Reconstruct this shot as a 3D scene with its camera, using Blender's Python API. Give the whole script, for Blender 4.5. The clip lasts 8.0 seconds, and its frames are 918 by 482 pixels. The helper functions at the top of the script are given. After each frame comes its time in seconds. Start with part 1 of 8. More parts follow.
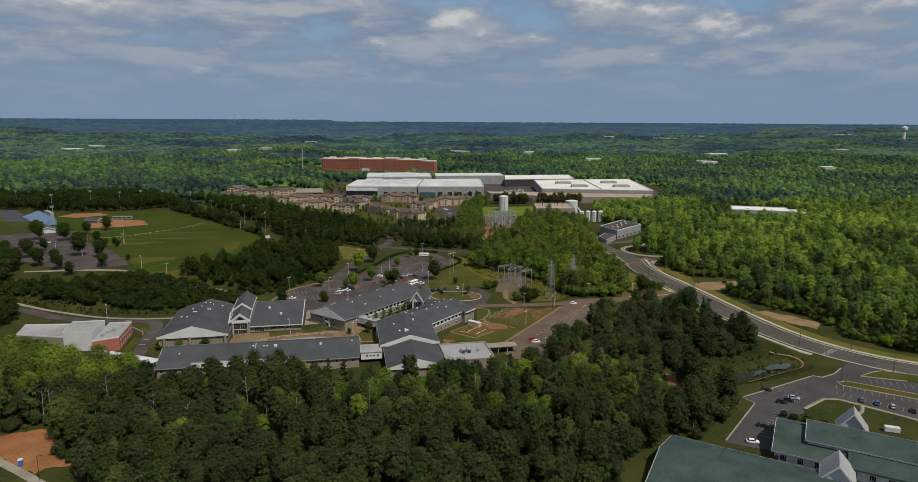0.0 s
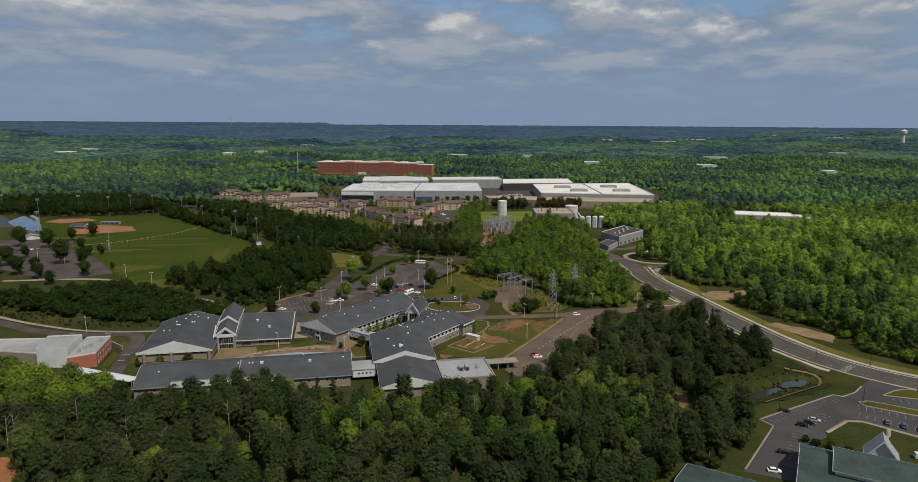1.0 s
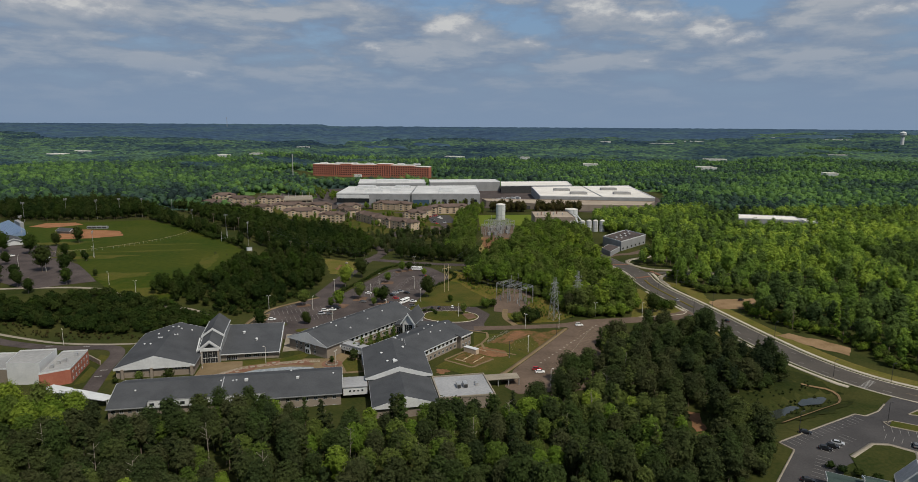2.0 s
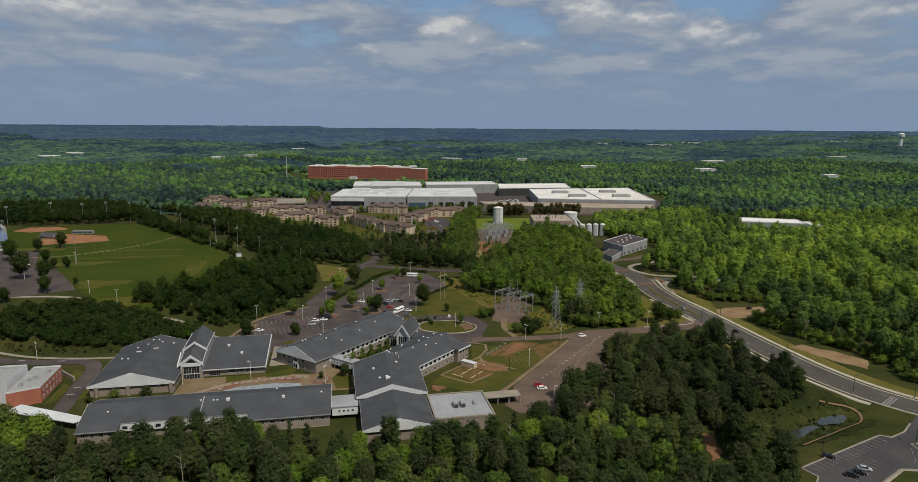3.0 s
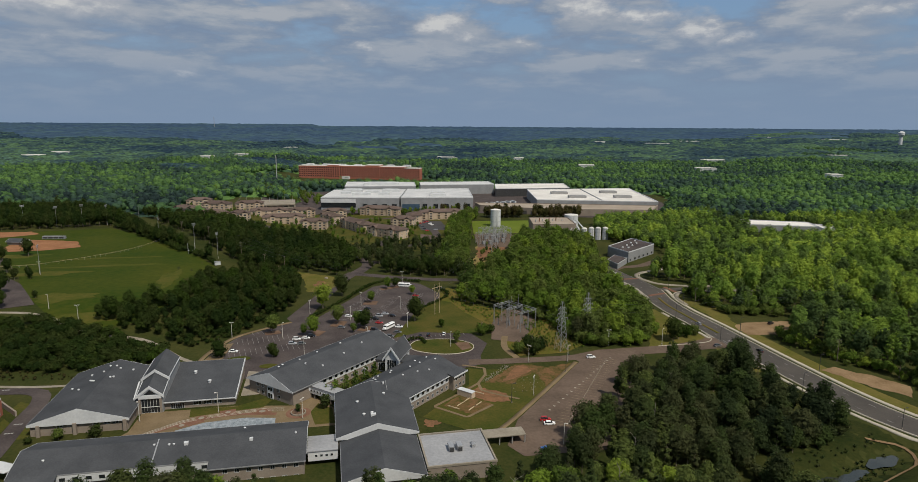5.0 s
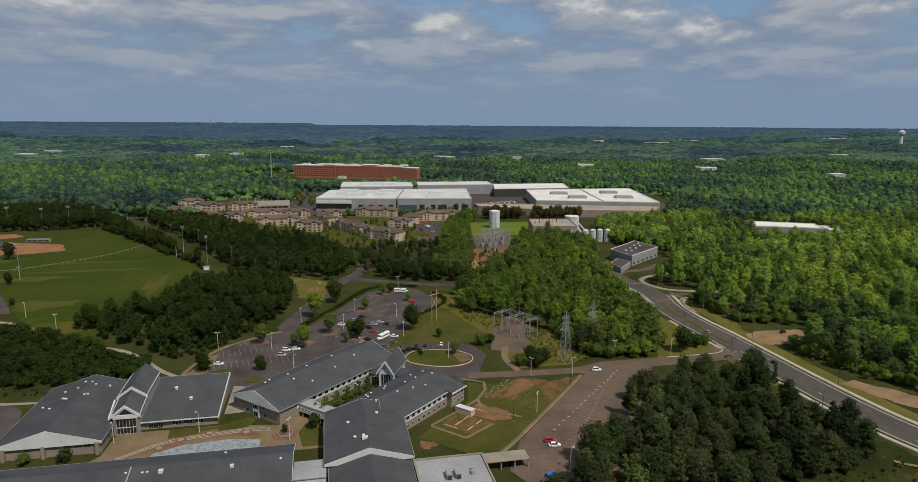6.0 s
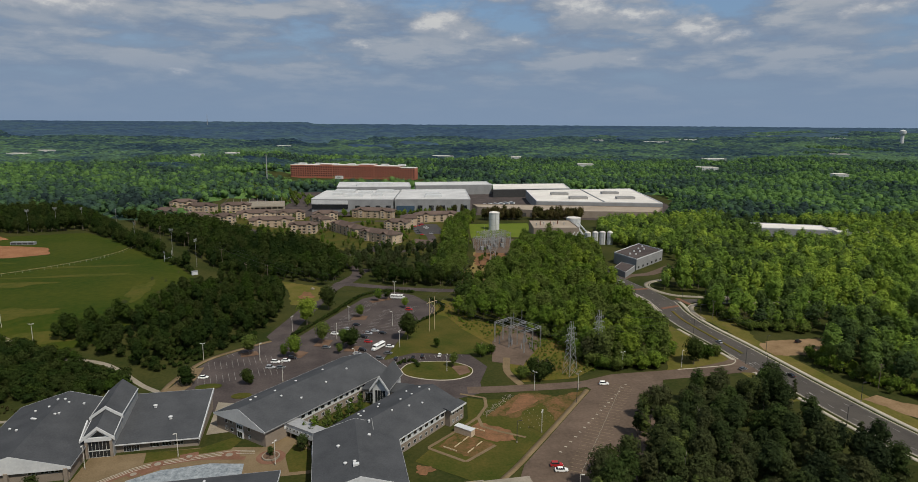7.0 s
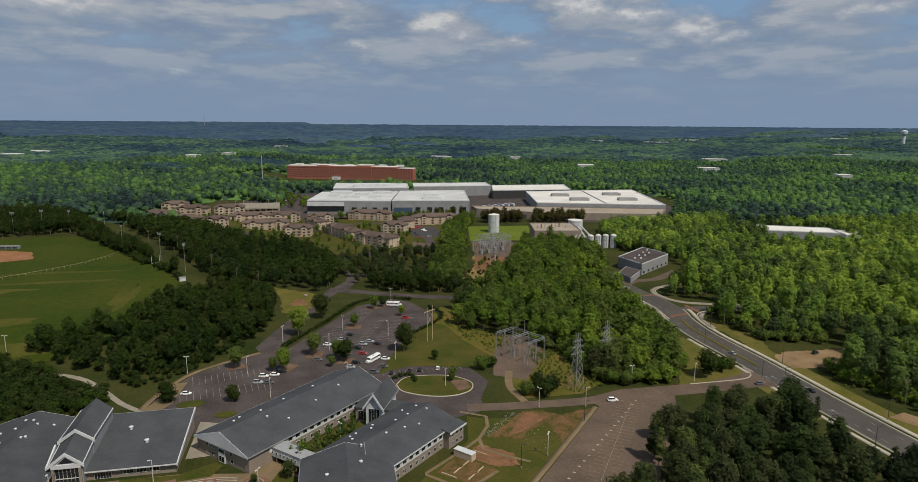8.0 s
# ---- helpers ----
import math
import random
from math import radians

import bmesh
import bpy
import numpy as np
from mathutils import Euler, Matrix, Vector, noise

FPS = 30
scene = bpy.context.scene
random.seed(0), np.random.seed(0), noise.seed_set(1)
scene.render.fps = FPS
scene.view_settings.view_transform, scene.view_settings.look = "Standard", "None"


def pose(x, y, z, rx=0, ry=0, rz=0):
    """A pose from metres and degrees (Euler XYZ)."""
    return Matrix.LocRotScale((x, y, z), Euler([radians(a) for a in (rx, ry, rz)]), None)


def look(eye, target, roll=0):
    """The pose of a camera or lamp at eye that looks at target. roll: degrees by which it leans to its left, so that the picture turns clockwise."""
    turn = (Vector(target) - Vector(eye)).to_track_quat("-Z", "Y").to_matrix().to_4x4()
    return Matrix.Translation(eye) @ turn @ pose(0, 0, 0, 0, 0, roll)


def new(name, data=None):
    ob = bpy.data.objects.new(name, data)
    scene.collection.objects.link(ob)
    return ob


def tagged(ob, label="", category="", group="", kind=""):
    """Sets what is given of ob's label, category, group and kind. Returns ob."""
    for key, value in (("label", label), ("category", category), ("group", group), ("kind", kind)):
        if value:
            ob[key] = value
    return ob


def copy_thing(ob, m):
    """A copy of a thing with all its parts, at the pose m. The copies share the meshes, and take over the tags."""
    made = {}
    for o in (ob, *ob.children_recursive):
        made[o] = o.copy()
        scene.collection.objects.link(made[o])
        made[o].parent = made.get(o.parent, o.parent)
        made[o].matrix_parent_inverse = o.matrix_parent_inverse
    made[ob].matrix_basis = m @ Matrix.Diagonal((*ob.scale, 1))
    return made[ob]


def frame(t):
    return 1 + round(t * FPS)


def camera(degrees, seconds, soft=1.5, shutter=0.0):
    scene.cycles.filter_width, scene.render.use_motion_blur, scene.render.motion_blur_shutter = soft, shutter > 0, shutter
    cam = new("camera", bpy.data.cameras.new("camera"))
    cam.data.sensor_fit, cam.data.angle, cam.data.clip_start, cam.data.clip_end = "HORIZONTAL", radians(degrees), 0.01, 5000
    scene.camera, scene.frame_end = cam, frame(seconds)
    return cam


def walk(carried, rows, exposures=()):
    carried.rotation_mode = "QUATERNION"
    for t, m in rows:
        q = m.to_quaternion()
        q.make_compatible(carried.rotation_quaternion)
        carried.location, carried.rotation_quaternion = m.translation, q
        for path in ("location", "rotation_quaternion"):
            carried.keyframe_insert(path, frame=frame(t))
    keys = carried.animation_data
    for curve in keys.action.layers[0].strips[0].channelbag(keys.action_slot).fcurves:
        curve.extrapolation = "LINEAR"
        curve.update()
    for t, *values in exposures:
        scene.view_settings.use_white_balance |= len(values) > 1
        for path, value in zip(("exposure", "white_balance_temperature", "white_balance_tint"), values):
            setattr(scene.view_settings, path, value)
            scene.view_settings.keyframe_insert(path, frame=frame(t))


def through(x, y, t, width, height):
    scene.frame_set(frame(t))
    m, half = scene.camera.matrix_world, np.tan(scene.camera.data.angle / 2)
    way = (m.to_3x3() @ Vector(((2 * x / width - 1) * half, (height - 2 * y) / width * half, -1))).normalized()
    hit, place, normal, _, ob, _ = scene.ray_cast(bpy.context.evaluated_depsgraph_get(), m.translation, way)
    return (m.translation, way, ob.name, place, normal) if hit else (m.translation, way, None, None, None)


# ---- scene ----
cam = camera(71.45, 8.0, soft=0.35)
ROWS = [
    (0.0, 0.00, 0.00, 120.00, -10.32, -10.78, 0.27),
    (0.5, 1.59, 9.15, 120.00, -10.41, -10.64, 0.30),
    (1.0, 3.18, 18.27, 120.00, -10.55, -10.51, 0.32),
    (1.5, 4.79, 27.29, 119.95, -10.65, -10.44, 0.34),
    (3.0, 9.84, 54.63, 119.72, -11.08, -10.22, 0.32),
    (3.5, 11.54, 63.74, 119.71, -11.18, -10.23, 0.33),
    (4.0, 13.29, 72.82, 119.78, -11.30, -10.23, 0.34),
    (4.5, 15.01, 81.78, 119.89, -11.40, -10.31, 0.34),
    (6.0, 20.24, 108.71, 120.36, -11.69, -10.48, 0.33),
    (6.5, 21.93, 117.70, 120.39, -11.77, -10.54, 0.35),
    (7.0, 23.61, 126.81, 120.34, -11.84, -10.55, 0.37),
    (7.5, 25.30, 135.91, 120.18, -11.90, -10.57, 0.37),
    (8.0, 27.06, 145.09, 119.98, -11.97, -10.53, 0.37),
]


def eye_pose(x, y, z, yaw, pitch, roll):
    """Yaw to the left from +y, pitch up, roll leaning to the left, in degrees."""
    return pose(x, y, z) @ pose(0, 0, 0, 0, 0, yaw) @ pose(0, 0, 0, 90 + pitch) @ pose(0, 0, 0, 0, 0, roll)


walk(cam, [(t, eye_pose(*row)) for t, *row in ROWS])

# ---- world, sun, exposure ----
SUN_AZ, SUN_EL = 151.0, 55.0          # degrees clockwise from +y, above the horizon
scene.view_settings.exposure = 0.08
sun_data = bpy.data.lights.new("sun", "SUN")
sun_data.energy, sun_data.angle, sun_data.color = 3.5, radians(1.2), (1.0, 0.93, 0.80)
sun_way = Vector((math.sin(radians(SUN_AZ)) * math.cos(radians(SUN_EL)), math.cos(radians(SUN_AZ)) * math.cos(radians(SUN_EL)), math.sin(radians(SUN_EL))))
sun = new("sun", sun_data)
sun.matrix_world = look(sun_way * 900, (0, 0, 0))


def link(nt, a, ao, b, bi):
    nt.links.new(a.outputs[ao], b.inputs[bi])


def math_node(nt, op, a, b=None):
    n = nt.nodes.new("ShaderNodeMath")
    n.operation = op
    for i, v in enumerate((a, b)):
        if v is None:
            continue
        if isinstance(v, (int, float)):
            n.inputs[i].default_value = v
        else:
            nt.links.new(v, n.inputs[i])
    return n.outputs[0]


def ramp_node(nt, fac, stops):
    n = nt.nodes.new("ShaderNodeValToRGB")
    nt.links.new(fac, n.inputs[0])
    el = n.color_ramp.elements
    while len(el) < len(stops):
        el.new(0.5)
    for e, (p, c) in zip(el, stops):
        e.position = p
        e.color = (*c, 1) if len(c) == 3 else c
    return n.outputs[0]


def mix_node(nt, fac, a, b, blend="MIX"):
    n = nt.nodes.new("ShaderNodeMix")
    n.data_type, n.blend_type = "RGBA", blend
    for i, v in ((0, fac), (6, a), (7, b)):
        if isinstance(v, (int, float)):
            n.inputs[i].default_value = v
        elif isinstance(v, tuple):
            n.inputs[i].default_value = (*v, 1)
        else:
            nt.links.new(v, n.inputs[i])
    return n.outputs[2]


def noise_node(nt, vec, scale, detail=4.0, rough=0.55, out=0):
    n = nt.nodes.new("ShaderNodeTexNoise")
    n.inputs["Scale"].default_value, n.inputs["Detail"].default_value, n.inputs["Roughness"].default_value = scale, detail, rough
    nt.links.new(vec, n.inputs["Vector"])
    return n.outputs[out]


# heaped clouds and blue gaps: bearing and rise in radians, half width, half height, density
CLOUD_HEAPS = [(-0.339, 0.146, 0.116, 0.030, 0.85), (-0.366, 0.100, 0.063, 0.015, 0.45), (-0.318, 0.090, 0.053, 0.010, 0.35), (-0.202, 0.073, 0.047, 0.012, 0.65),
               (-0.109, 0.132, 0.063, 0.013, 0.40), (0.034, 0.169, 0.127, 0.016, 0.45), (-0.003, 0.093, 0.040, 0.017, 0.42), (0.071, 0.109, 0.030, 0.011, 0.70),
               (0.177, 0.144, 0.053, 0.024, 1.00), (0.207, 0.129, 0.063, 0.018, 0.65), (0.291, 0.117, 0.036, 0.014, 0.65), (0.389, 0.162, 0.050, 0.026, 1.00),
               (0.460, 0.152, 0.090, 0.020, 0.85), (0.544, 0.131, 0.028, 0.022, 0.85), (0.575, 0.115, 0.050, 0.017, 0.70), (0.455, 0.094, 0.042, 0.010, 0.48), (0.704, 0.119, 0.127, 0.017, 0.38), (0.757, 0.142, 0.080, 0.024, 0.58)]
BLUE_GAPS = [(0.137, 0.172, 0.085, 0.026, 1.0), (0.277, 0.146, 0.085, 0.026, 0.9), (0.585, 0.160, 0.075, 0.034, 1.0), (-0.018, 0.129, 0.05, 0.018, 0.7)]


def build_world():
    w = bpy.data.worlds.new("sky")
    scene.world = w
    w.use_nodes = True
    nt = w.node_tree
    bg = nt.nodes["Background"]
    sky = nt.nodes.new("ShaderNodeTexSky")
    sky.sky_type, sky.sun_disc = "NISHITA", False
    sky.sun_elevation, sky.sun_rotation = radians(SUN_EL), radians(SUN_AZ)
    sky.air_density, sky.dust_density, sky.ozone_density = 1.2, 1.5, 2.0
    # soft sheets of grey cumulus with a few bright heads, thinning into haze low down
    co = nt.nodes.new("ShaderNodeTexCoord")
    sep = nt.nodes.new("ShaderNodeSeparateXYZ")
    link(nt, co, "Generated", sep, 0)
    up = math_node(nt, "MAXIMUM", sep.outputs[2], 0.0)

    def flat_way(lift, tall, shift):
        comb = nt.nodes.new("ShaderNodeCombineXYZ")
        nt.links.new(math_node(nt, "ADD", sep.outputs[0], shift), comb.inputs[0])
        nt.links.new(sep.outputs[1], comb.inputs[1])
        nt.links.new(math_node(nt, "MULTIPLY", math_node(nt, "ADD", sep.outputs[2], lift), tall), comb.inputs[2])
        return comb.outputs[0]

    def deck(lift):
        return noise_node(nt, flat_way(lift, 4.4, 0.37), 6.5, 7.0, 0.56)

    wisp = nt.nodes.new("ShaderNodeVectorMath")
    wisp.operation = "SUBTRACT"
    nt.links.new(noise_node(nt, flat_way(0.0, 2.2, 0.0), 16.0, 5.0, 0.6, 1), wisp.inputs[0])
    wisp.inputs[1].default_value = (0.5, 0.5, 0.5)

    def bearing(lift):
        """Bearing and rise of the line of sight, stirred a little."""
        comb = nt.nodes.new("ShaderNodeCombineXYZ")
        nt.links.new(math_node(nt, "ARCTAN2", sep.outputs[0], sep.outputs[1]), comb.inputs[0])
        nt.links.new(math_node(nt, "ADD", sep.outputs[2], lift), comb.inputs[1])
        stir = nt.nodes.new("ShaderNodeVectorMath")
        stir.operation = "MULTIPLY_ADD"
        link(nt, wisp, 0, stir, 0)
        stir.inputs[1].default_value = (0.11, 0.034, 0.0)
        link(nt, comb, 0, stir, 2)
        return stir.outputs[0]

    def heaps(lift, places):
        """Heaped clouds, densest in their middles: the greatest of soft ovals."""
        way, total = bearing(lift), None
        for az, el, wide, tall, dense in places:
            off, grow, size = (nt.nodes.new("ShaderNodeVectorMath") for _ in range(3))
            off.operation, grow.operation, size.operation = "SUBTRACT", "MULTIPLY", "LENGTH"
            nt.links.new(way, off.inputs[0])
            off.inputs[1].default_value = (az, el, 0)
            link(nt, off, 0, grow, 0)
            grow.inputs[1].default_value = (0.75 / wide, 0.72 / tall, 0)
            link(nt, grow, 0, size, 0)
            one = math_node(nt, "MULTIPLY", math_node(nt, "SUBTRACT", 1.0, size.outputs["Value"]), dense)
            total = one if total is None else math_node(nt, "MAXIMUM", total, one)
        fine = noise_node(nt, flat_way(lift, 2.2, 0.0), 30.0, 5.0, 0.6)
        return math_node(nt, "ADD", math_node(nt, "MAXIMUM", total, 0.0), math_node(nt, "MULTIPLY", math_node(nt, "SUBTRACT", fine, 0.5), 0.75))

    gaps = heaps(0.0, BLUE_GAPS)
    cover = math_node(nt, "SUBTRACT", deck(0.0), math_node(nt, "MULTIPLY", math_node(nt, "MAXIMUM", gaps, 0.0), 0.30))
    mask = ramp_node(nt, cover, [(0.28, (0, 0, 0)), (0.48, (0.95, 0.95, 0.95))])
    rise = math_node(nt, "ADD", math_node(nt, "MULTIPLY", math_node(nt, "SUBTRACT", cover, deck(0.02)), 1.2), cover)
    shade = ramp_node(nt, rise, [(0.34, (1.65, 2.15, 3.0)), (0.48, (2.05, 2.5, 3.2)), (0.58, (2.6, 2.95, 3.45)), (0.72, (3.3, 3.5, 3.8))])
    puff = heaps(0.0, CLOUD_HEAPS)
    puff_mask = ramp_node(nt, puff, [(0.10, (0, 0, 0)), (0.55, (0.9, 0.9, 0.9))])
    puff_rise = math_node(nt, "ADD", math_node(nt, "MULTIPLY", math_node(nt, "SUBTRACT", puff, heaps(0.008, CLOUD_HEAPS)), 0.9), puff)
    puff_shade = ramp_node(nt, puff_rise, [(0.0, (2.2, 2.6, 3.2)), (0.35, (2.6, 2.95, 3.45)), (0.65, (3.3, 3.5, 3.85)), (1.0, (5.2, 5.2, 5.1))])
    haze = ramp_node(nt, up, [(0.0, (1, 1, 1)), (0.045, (0.82, 0.82, 0.82)), (0.085, (0.42, 0.42, 0.42)), (0.15, (0.05, 0.05, 0.05))])
    blue = mix_node(nt, 0.65, sky.outputs[0], (1.05, 2.0, 3.6))
    col = mix_node(nt, mask, blue, shade)
    col = mix_node(nt, puff_mask, col, puff_shade)
    col = mix_node(nt, haze, col, (1.75, 2.42, 3.45))
    nt.links.new(col, bg.inputs[0])
    bg.inputs[1].default_value = 0.11


build_world()

# ---- materials ----
MATS = {}


def mat(name, c1, c2, s1=0.15, s2=2.5, rough=0.85, bump=0.15, metal=0.0, rand=0.0, spec=0.3, depth=0.05):
    """A matt or glossy surface whose colour wanders between c1 and c2 at a coarse and a fine scale."""
    m = bpy.data.materials.new(name)
    m.use_nodes = True
    nt = m.node_tree
    bsdf = nt.nodes["Principled BSDF"]
    geo = nt.nodes.new("ShaderNodeNewGeometry")
    pos = geo.outputs["Position"]
    coarse, fine = noise_node(nt, pos, s1, 5.0), noise_node(nt, pos, s2, 4.0)
    f = math_node(nt, "ADD", math_node(nt, "MULTIPLY", coarse, 0.6), math_node(nt, "MULTIPLY", fine, 0.4))
    fac = ramp_node(nt, f, [(0.36, (0, 0, 0)), (0.64, (1, 1, 1))])
    col = mix_node(nt, fac, c1, c2)
    if rand:
        info = nt.nodes.new("ShaderNodeObjectInfo")
        k = math_node(nt, "ADD", math_node(nt, "MULTIPLY", info.outputs["Random"], 2 * rand), 1 - rand)
        hsv = nt.nodes.new("ShaderNodeHueSaturation")
        nt.links.new(k, hsv.inputs["Value"])
        nt.links.new(col, hsv.inputs["Color"])
        col = hsv.outputs[0]
    nt.links.new(col, bsdf.inputs["Base Color"])
    bsdf.inputs["Roughness"].default_value, bsdf.inputs["Metallic"].default_value = rough, metal
    bsdf.inputs["Specular IOR Level"].default_value = spec if rough < 0.9 else 0.06
    if bump:
        b = nt.nodes.new("ShaderNodeBump")
        b.inputs["Strength"].default_value, b.inputs["Distance"].default_value = bump, depth
        nt.links.new(fine, b.inputs["Height"])
        nt.links.new(b.outputs[0], bsdf.inputs["Normal"])
    MATS[name] = m
    return m


def leaf_mat(name, tones, sway=0.2, through=0.3, grain=1.9, gaps=2.9, drift=0.012, mottle=0.6, patchy=1.3):
    """Foliage: one of several tones for each tree, varied by stand and by leaf clump, with cloud shade coloured in by
    patchy; some light passes through.
    """
    m = bpy.data.materials.new(name)
    m.use_nodes = True
    nt = m.node_tree
    nt.nodes.remove(nt.nodes["Principled BSDF"])
    out = nt.nodes["Material Output"]
    geo = nt.nodes.new("ShaderNodeNewGeometry")
    info = nt.nodes.new("ShaderNodeObjectInfo")
    tint = nt.nodes.new("ShaderNodeAttribute")
    tint.attribute_name = "tint"
    pick = math_node(nt, "FRACT", math_node(nt, "ADD", tint.outputs["Fac"], info.outputs["Random"]))
    # broad patches: differing stands, and cloud shadows put into the colour
    stand_cloud_tone = noise_node(nt, geo.outputs["Position"], drift, 3.0)
    pick = math_node(nt, "ADD", math_node(nt, "MULTIPLY", pick, 0.78), math_node(nt, "MULTIPLY", math_node(nt, "SUBTRACT", stand_cloud_tone, 0.40), patchy))
    col = ramp_node(nt, pick, [((k + 0.0) / (len(tones) - 1), c) for k, c in enumerate(tones)])
    hsv = nt.nodes.new("ShaderNodeHueSaturation")
    nt.links.new(math_node(nt, "ADD", math_node(nt, "MULTIPLY", geo.outputs["Random Per Island"], 2 * sway), 1 - sway), hsv.inputs["Value"])
    nt.links.new(col, hsv.inputs["Color"])
    twig = noise_node(nt, geo.outputs["Position"], grain, 5.0, 0.72)
    speck = mix_node(nt, 1.0, hsv.outputs[0], ramp_node(nt, twig, [(0.36, (1 - mottle,) * 3), (0.64, (1 + 0.85 * mottle,) * 3)]), "MULTIPLY")
    d, tr, mx = nt.nodes.new("ShaderNodeBsdfDiffuse"), nt.nodes.new("ShaderNodeBsdfTranslucent"), nt.nodes.new("ShaderNodeMixShader")
    for n in (d, tr):
        nt.links.new(speck, n.inputs[0])
    mx.inputs[0].default_value = through
    link(nt, d, 0, mx, 1)
    link(nt, tr, 0, mx, 2)
    if gaps:
        gap, clear = nt.nodes.new("ShaderNodeMixShader"), nt.nodes.new("ShaderNodeBsdfTransparent")
        holes = noise_node(nt, geo.outputs["Position"], gaps, 2.0, 0.6)
        nt.links.new(math_node(nt, "LESS_THAN", holes, 0.455), gap.inputs[0])
        link(nt, mx, 0, gap, 1)
        link(nt, clear, 0, gap, 2)
        link(nt, gap, 0, out, 0)
    else:
        link(nt, mx, 0, out, 0)
    MATS[name] = m
    return m


mat("meadow", (0.021, 0.031, 0.007), (0.055, 0.054, 0.016), 0.04, 0.7, 0.95, 0.5, depth=0.2)
# yellow-tan verge grass, with sunlight brightened into its colour
mat("verge_grass", (0.07, 0.078, 0.012), (0.14, 0.11, 0.034), 0.07, 0.8, 0.95, 0.5, depth=0.15)
# pond grass with the cloud shade darkened into its colour
mat("shaded_grass", (0.013, 0.021, 0.005), (0.036, 0.039, 0.010), 0.06, 0.8, 0.95, 0.5, depth=0.2)
mat("lawn", (0.034, 0.050, 0.008), (0.088, 0.072, 0.018), 0.06, 0.9, 0.95, 0.4)
mat("ballfield", (0.021, 0.042, 0.004), (0.055, 0.060, 0.008), 0.014, 0.25, 0.95, 0.3)
mat("scrub", (0.065, 0.078, 0.010), (0.15, 0.10, 0.03), 0.06, 0.9, 0.95, 0.6, depth=0.3)
mat("dry_grass", (0.13, 0.115, 0.034), (0.24, 0.175, 0.07), 0.08, 0.7, 0.95, 0.5, depth=0.2)
mat("bright_lawn", (0.085, 0.12, 0.014), (0.12, 0.15, 0.022), 0.05, 1.0, 0.95, 0.3)
mat("weedy_soil", (0.045, 0.052, 0.011), (0.17, 0.088, 0.044), 0.22, 0.9, 0.95, 0.5, depth=0.15)
mat("red_soil", (0.115, 0.068, 0.034), (0.225, 0.112, 0.06), 0.2, 1.0, 0.95, 0.4)
mat("tan_soil", (0.16, 0.105, 0.055), (0.26, 0.175, 0.10), 0.1, 1.0, 0.95, 0.5, depth=0.2)
mat("worn_turf", (0.045, 0.058, 0.008), (0.082, 0.074, 0.016), 0.05, 0.4, 0.95, 0.3)
mat("infield_clay", (0.20, 0.092, 0.044), (0.29, 0.145, 0.076), 0.08, 1.0, 0.95, 0.4)
mat("orange_clay", (0.17, 0.075, 0.03), (0.30, 0.135, 0.06), 0.09, 0.9, 0.95, 0.5, depth=0.15)
mat("asphalt", (0.047, 0.039, 0.038), (0.094, 0.077, 0.072), 0.07, 1.1, 0.9, 0.15)
mat("old_asphalt", (0.084, 0.062, 0.047), (0.145, 0.105, 0.08), 0.06, 0.7, 0.92, 0.15)
mat("dark_asphalt", (0.047, 0.045, 0.046), (0.074, 0.070, 0.070), 0.05, 1.5, 0.9, 0.15)
mat("avenue_asphalt", (0.062, 0.056, 0.051), (0.092, 0.082, 0.072), 0.05, 1.5, 0.9, 0.15)
mat("kerb_concrete", (0.33, 0.295, 0.235), (0.45, 0.405, 0.33), 0.3, 1.5, 0.9, 0.1)
mat("concrete", (0.20, 0.175, 0.135), (0.29, 0.255, 0.205), 0.15, 1.5, 0.9, 0.1)
mat("buff_paving", (0.135, 0.098, 0.055), (0.20, 0.147, 0.087), 0.12, 1.8, 0.9, 0.1)
mat("blue_paving", (0.12, 0.145, 0.165), (0.32, 0.345, 0.36), 0.55, 1.6, 0.8, 0.1)
mat("red_paving", (0.14, 0.07, 0.045), (0.20, 0.11, 0.075), 0.2, 2.0, 0.9, 0.1)
mat("road_paint", (0.20, 0.19, 0.18), (0.32, 0.31, 0.29), 0.4, 3.0, 0.8, 0)
mat("yellow_paint", (0.20, 0.15, 0.085), (0.26, 0.20, 0.12), 0.4, 3.0, 0.8, 0)
mat("grey_shingle", (0.049, 0.052, 0.057), (0.076, 0.079, 0.085), 0.10, 1.9, 0.9, 0.5, rand=0.05)
mat("green_shingle", (0.030, 0.048, 0.044), (0.062, 0.086, 0.078), 0.12, 1.9, 0.9, 0.6, rand=0.05)
mat("brown_shingle", (0.088, 0.064, 0.054), (0.13, 0.095, 0.08), 0.07, 1.2, 0.9, 0.3, rand=0.12)
mat("tan_block", (0.20, 0.165, 0.135), (0.265, 0.225, 0.185), 0.15, 2.0, 0.9, 0.2)
mat("red_brick", (0.29, 0.10, 0.068), (0.37, 0.145, 0.10), 0.15, 2.0, 0.9, 0.2)
mat("white_panel", (0.46, 0.47, 0.48), (0.58, 0.59, 0.59), 0.15, 1.5, 0.6, 0.05)
mat("white_membrane", (0.52, 0.49, 0.45), (0.70, 0.67, 0.62), 0.03, 0.5, 0.8, 0.05)
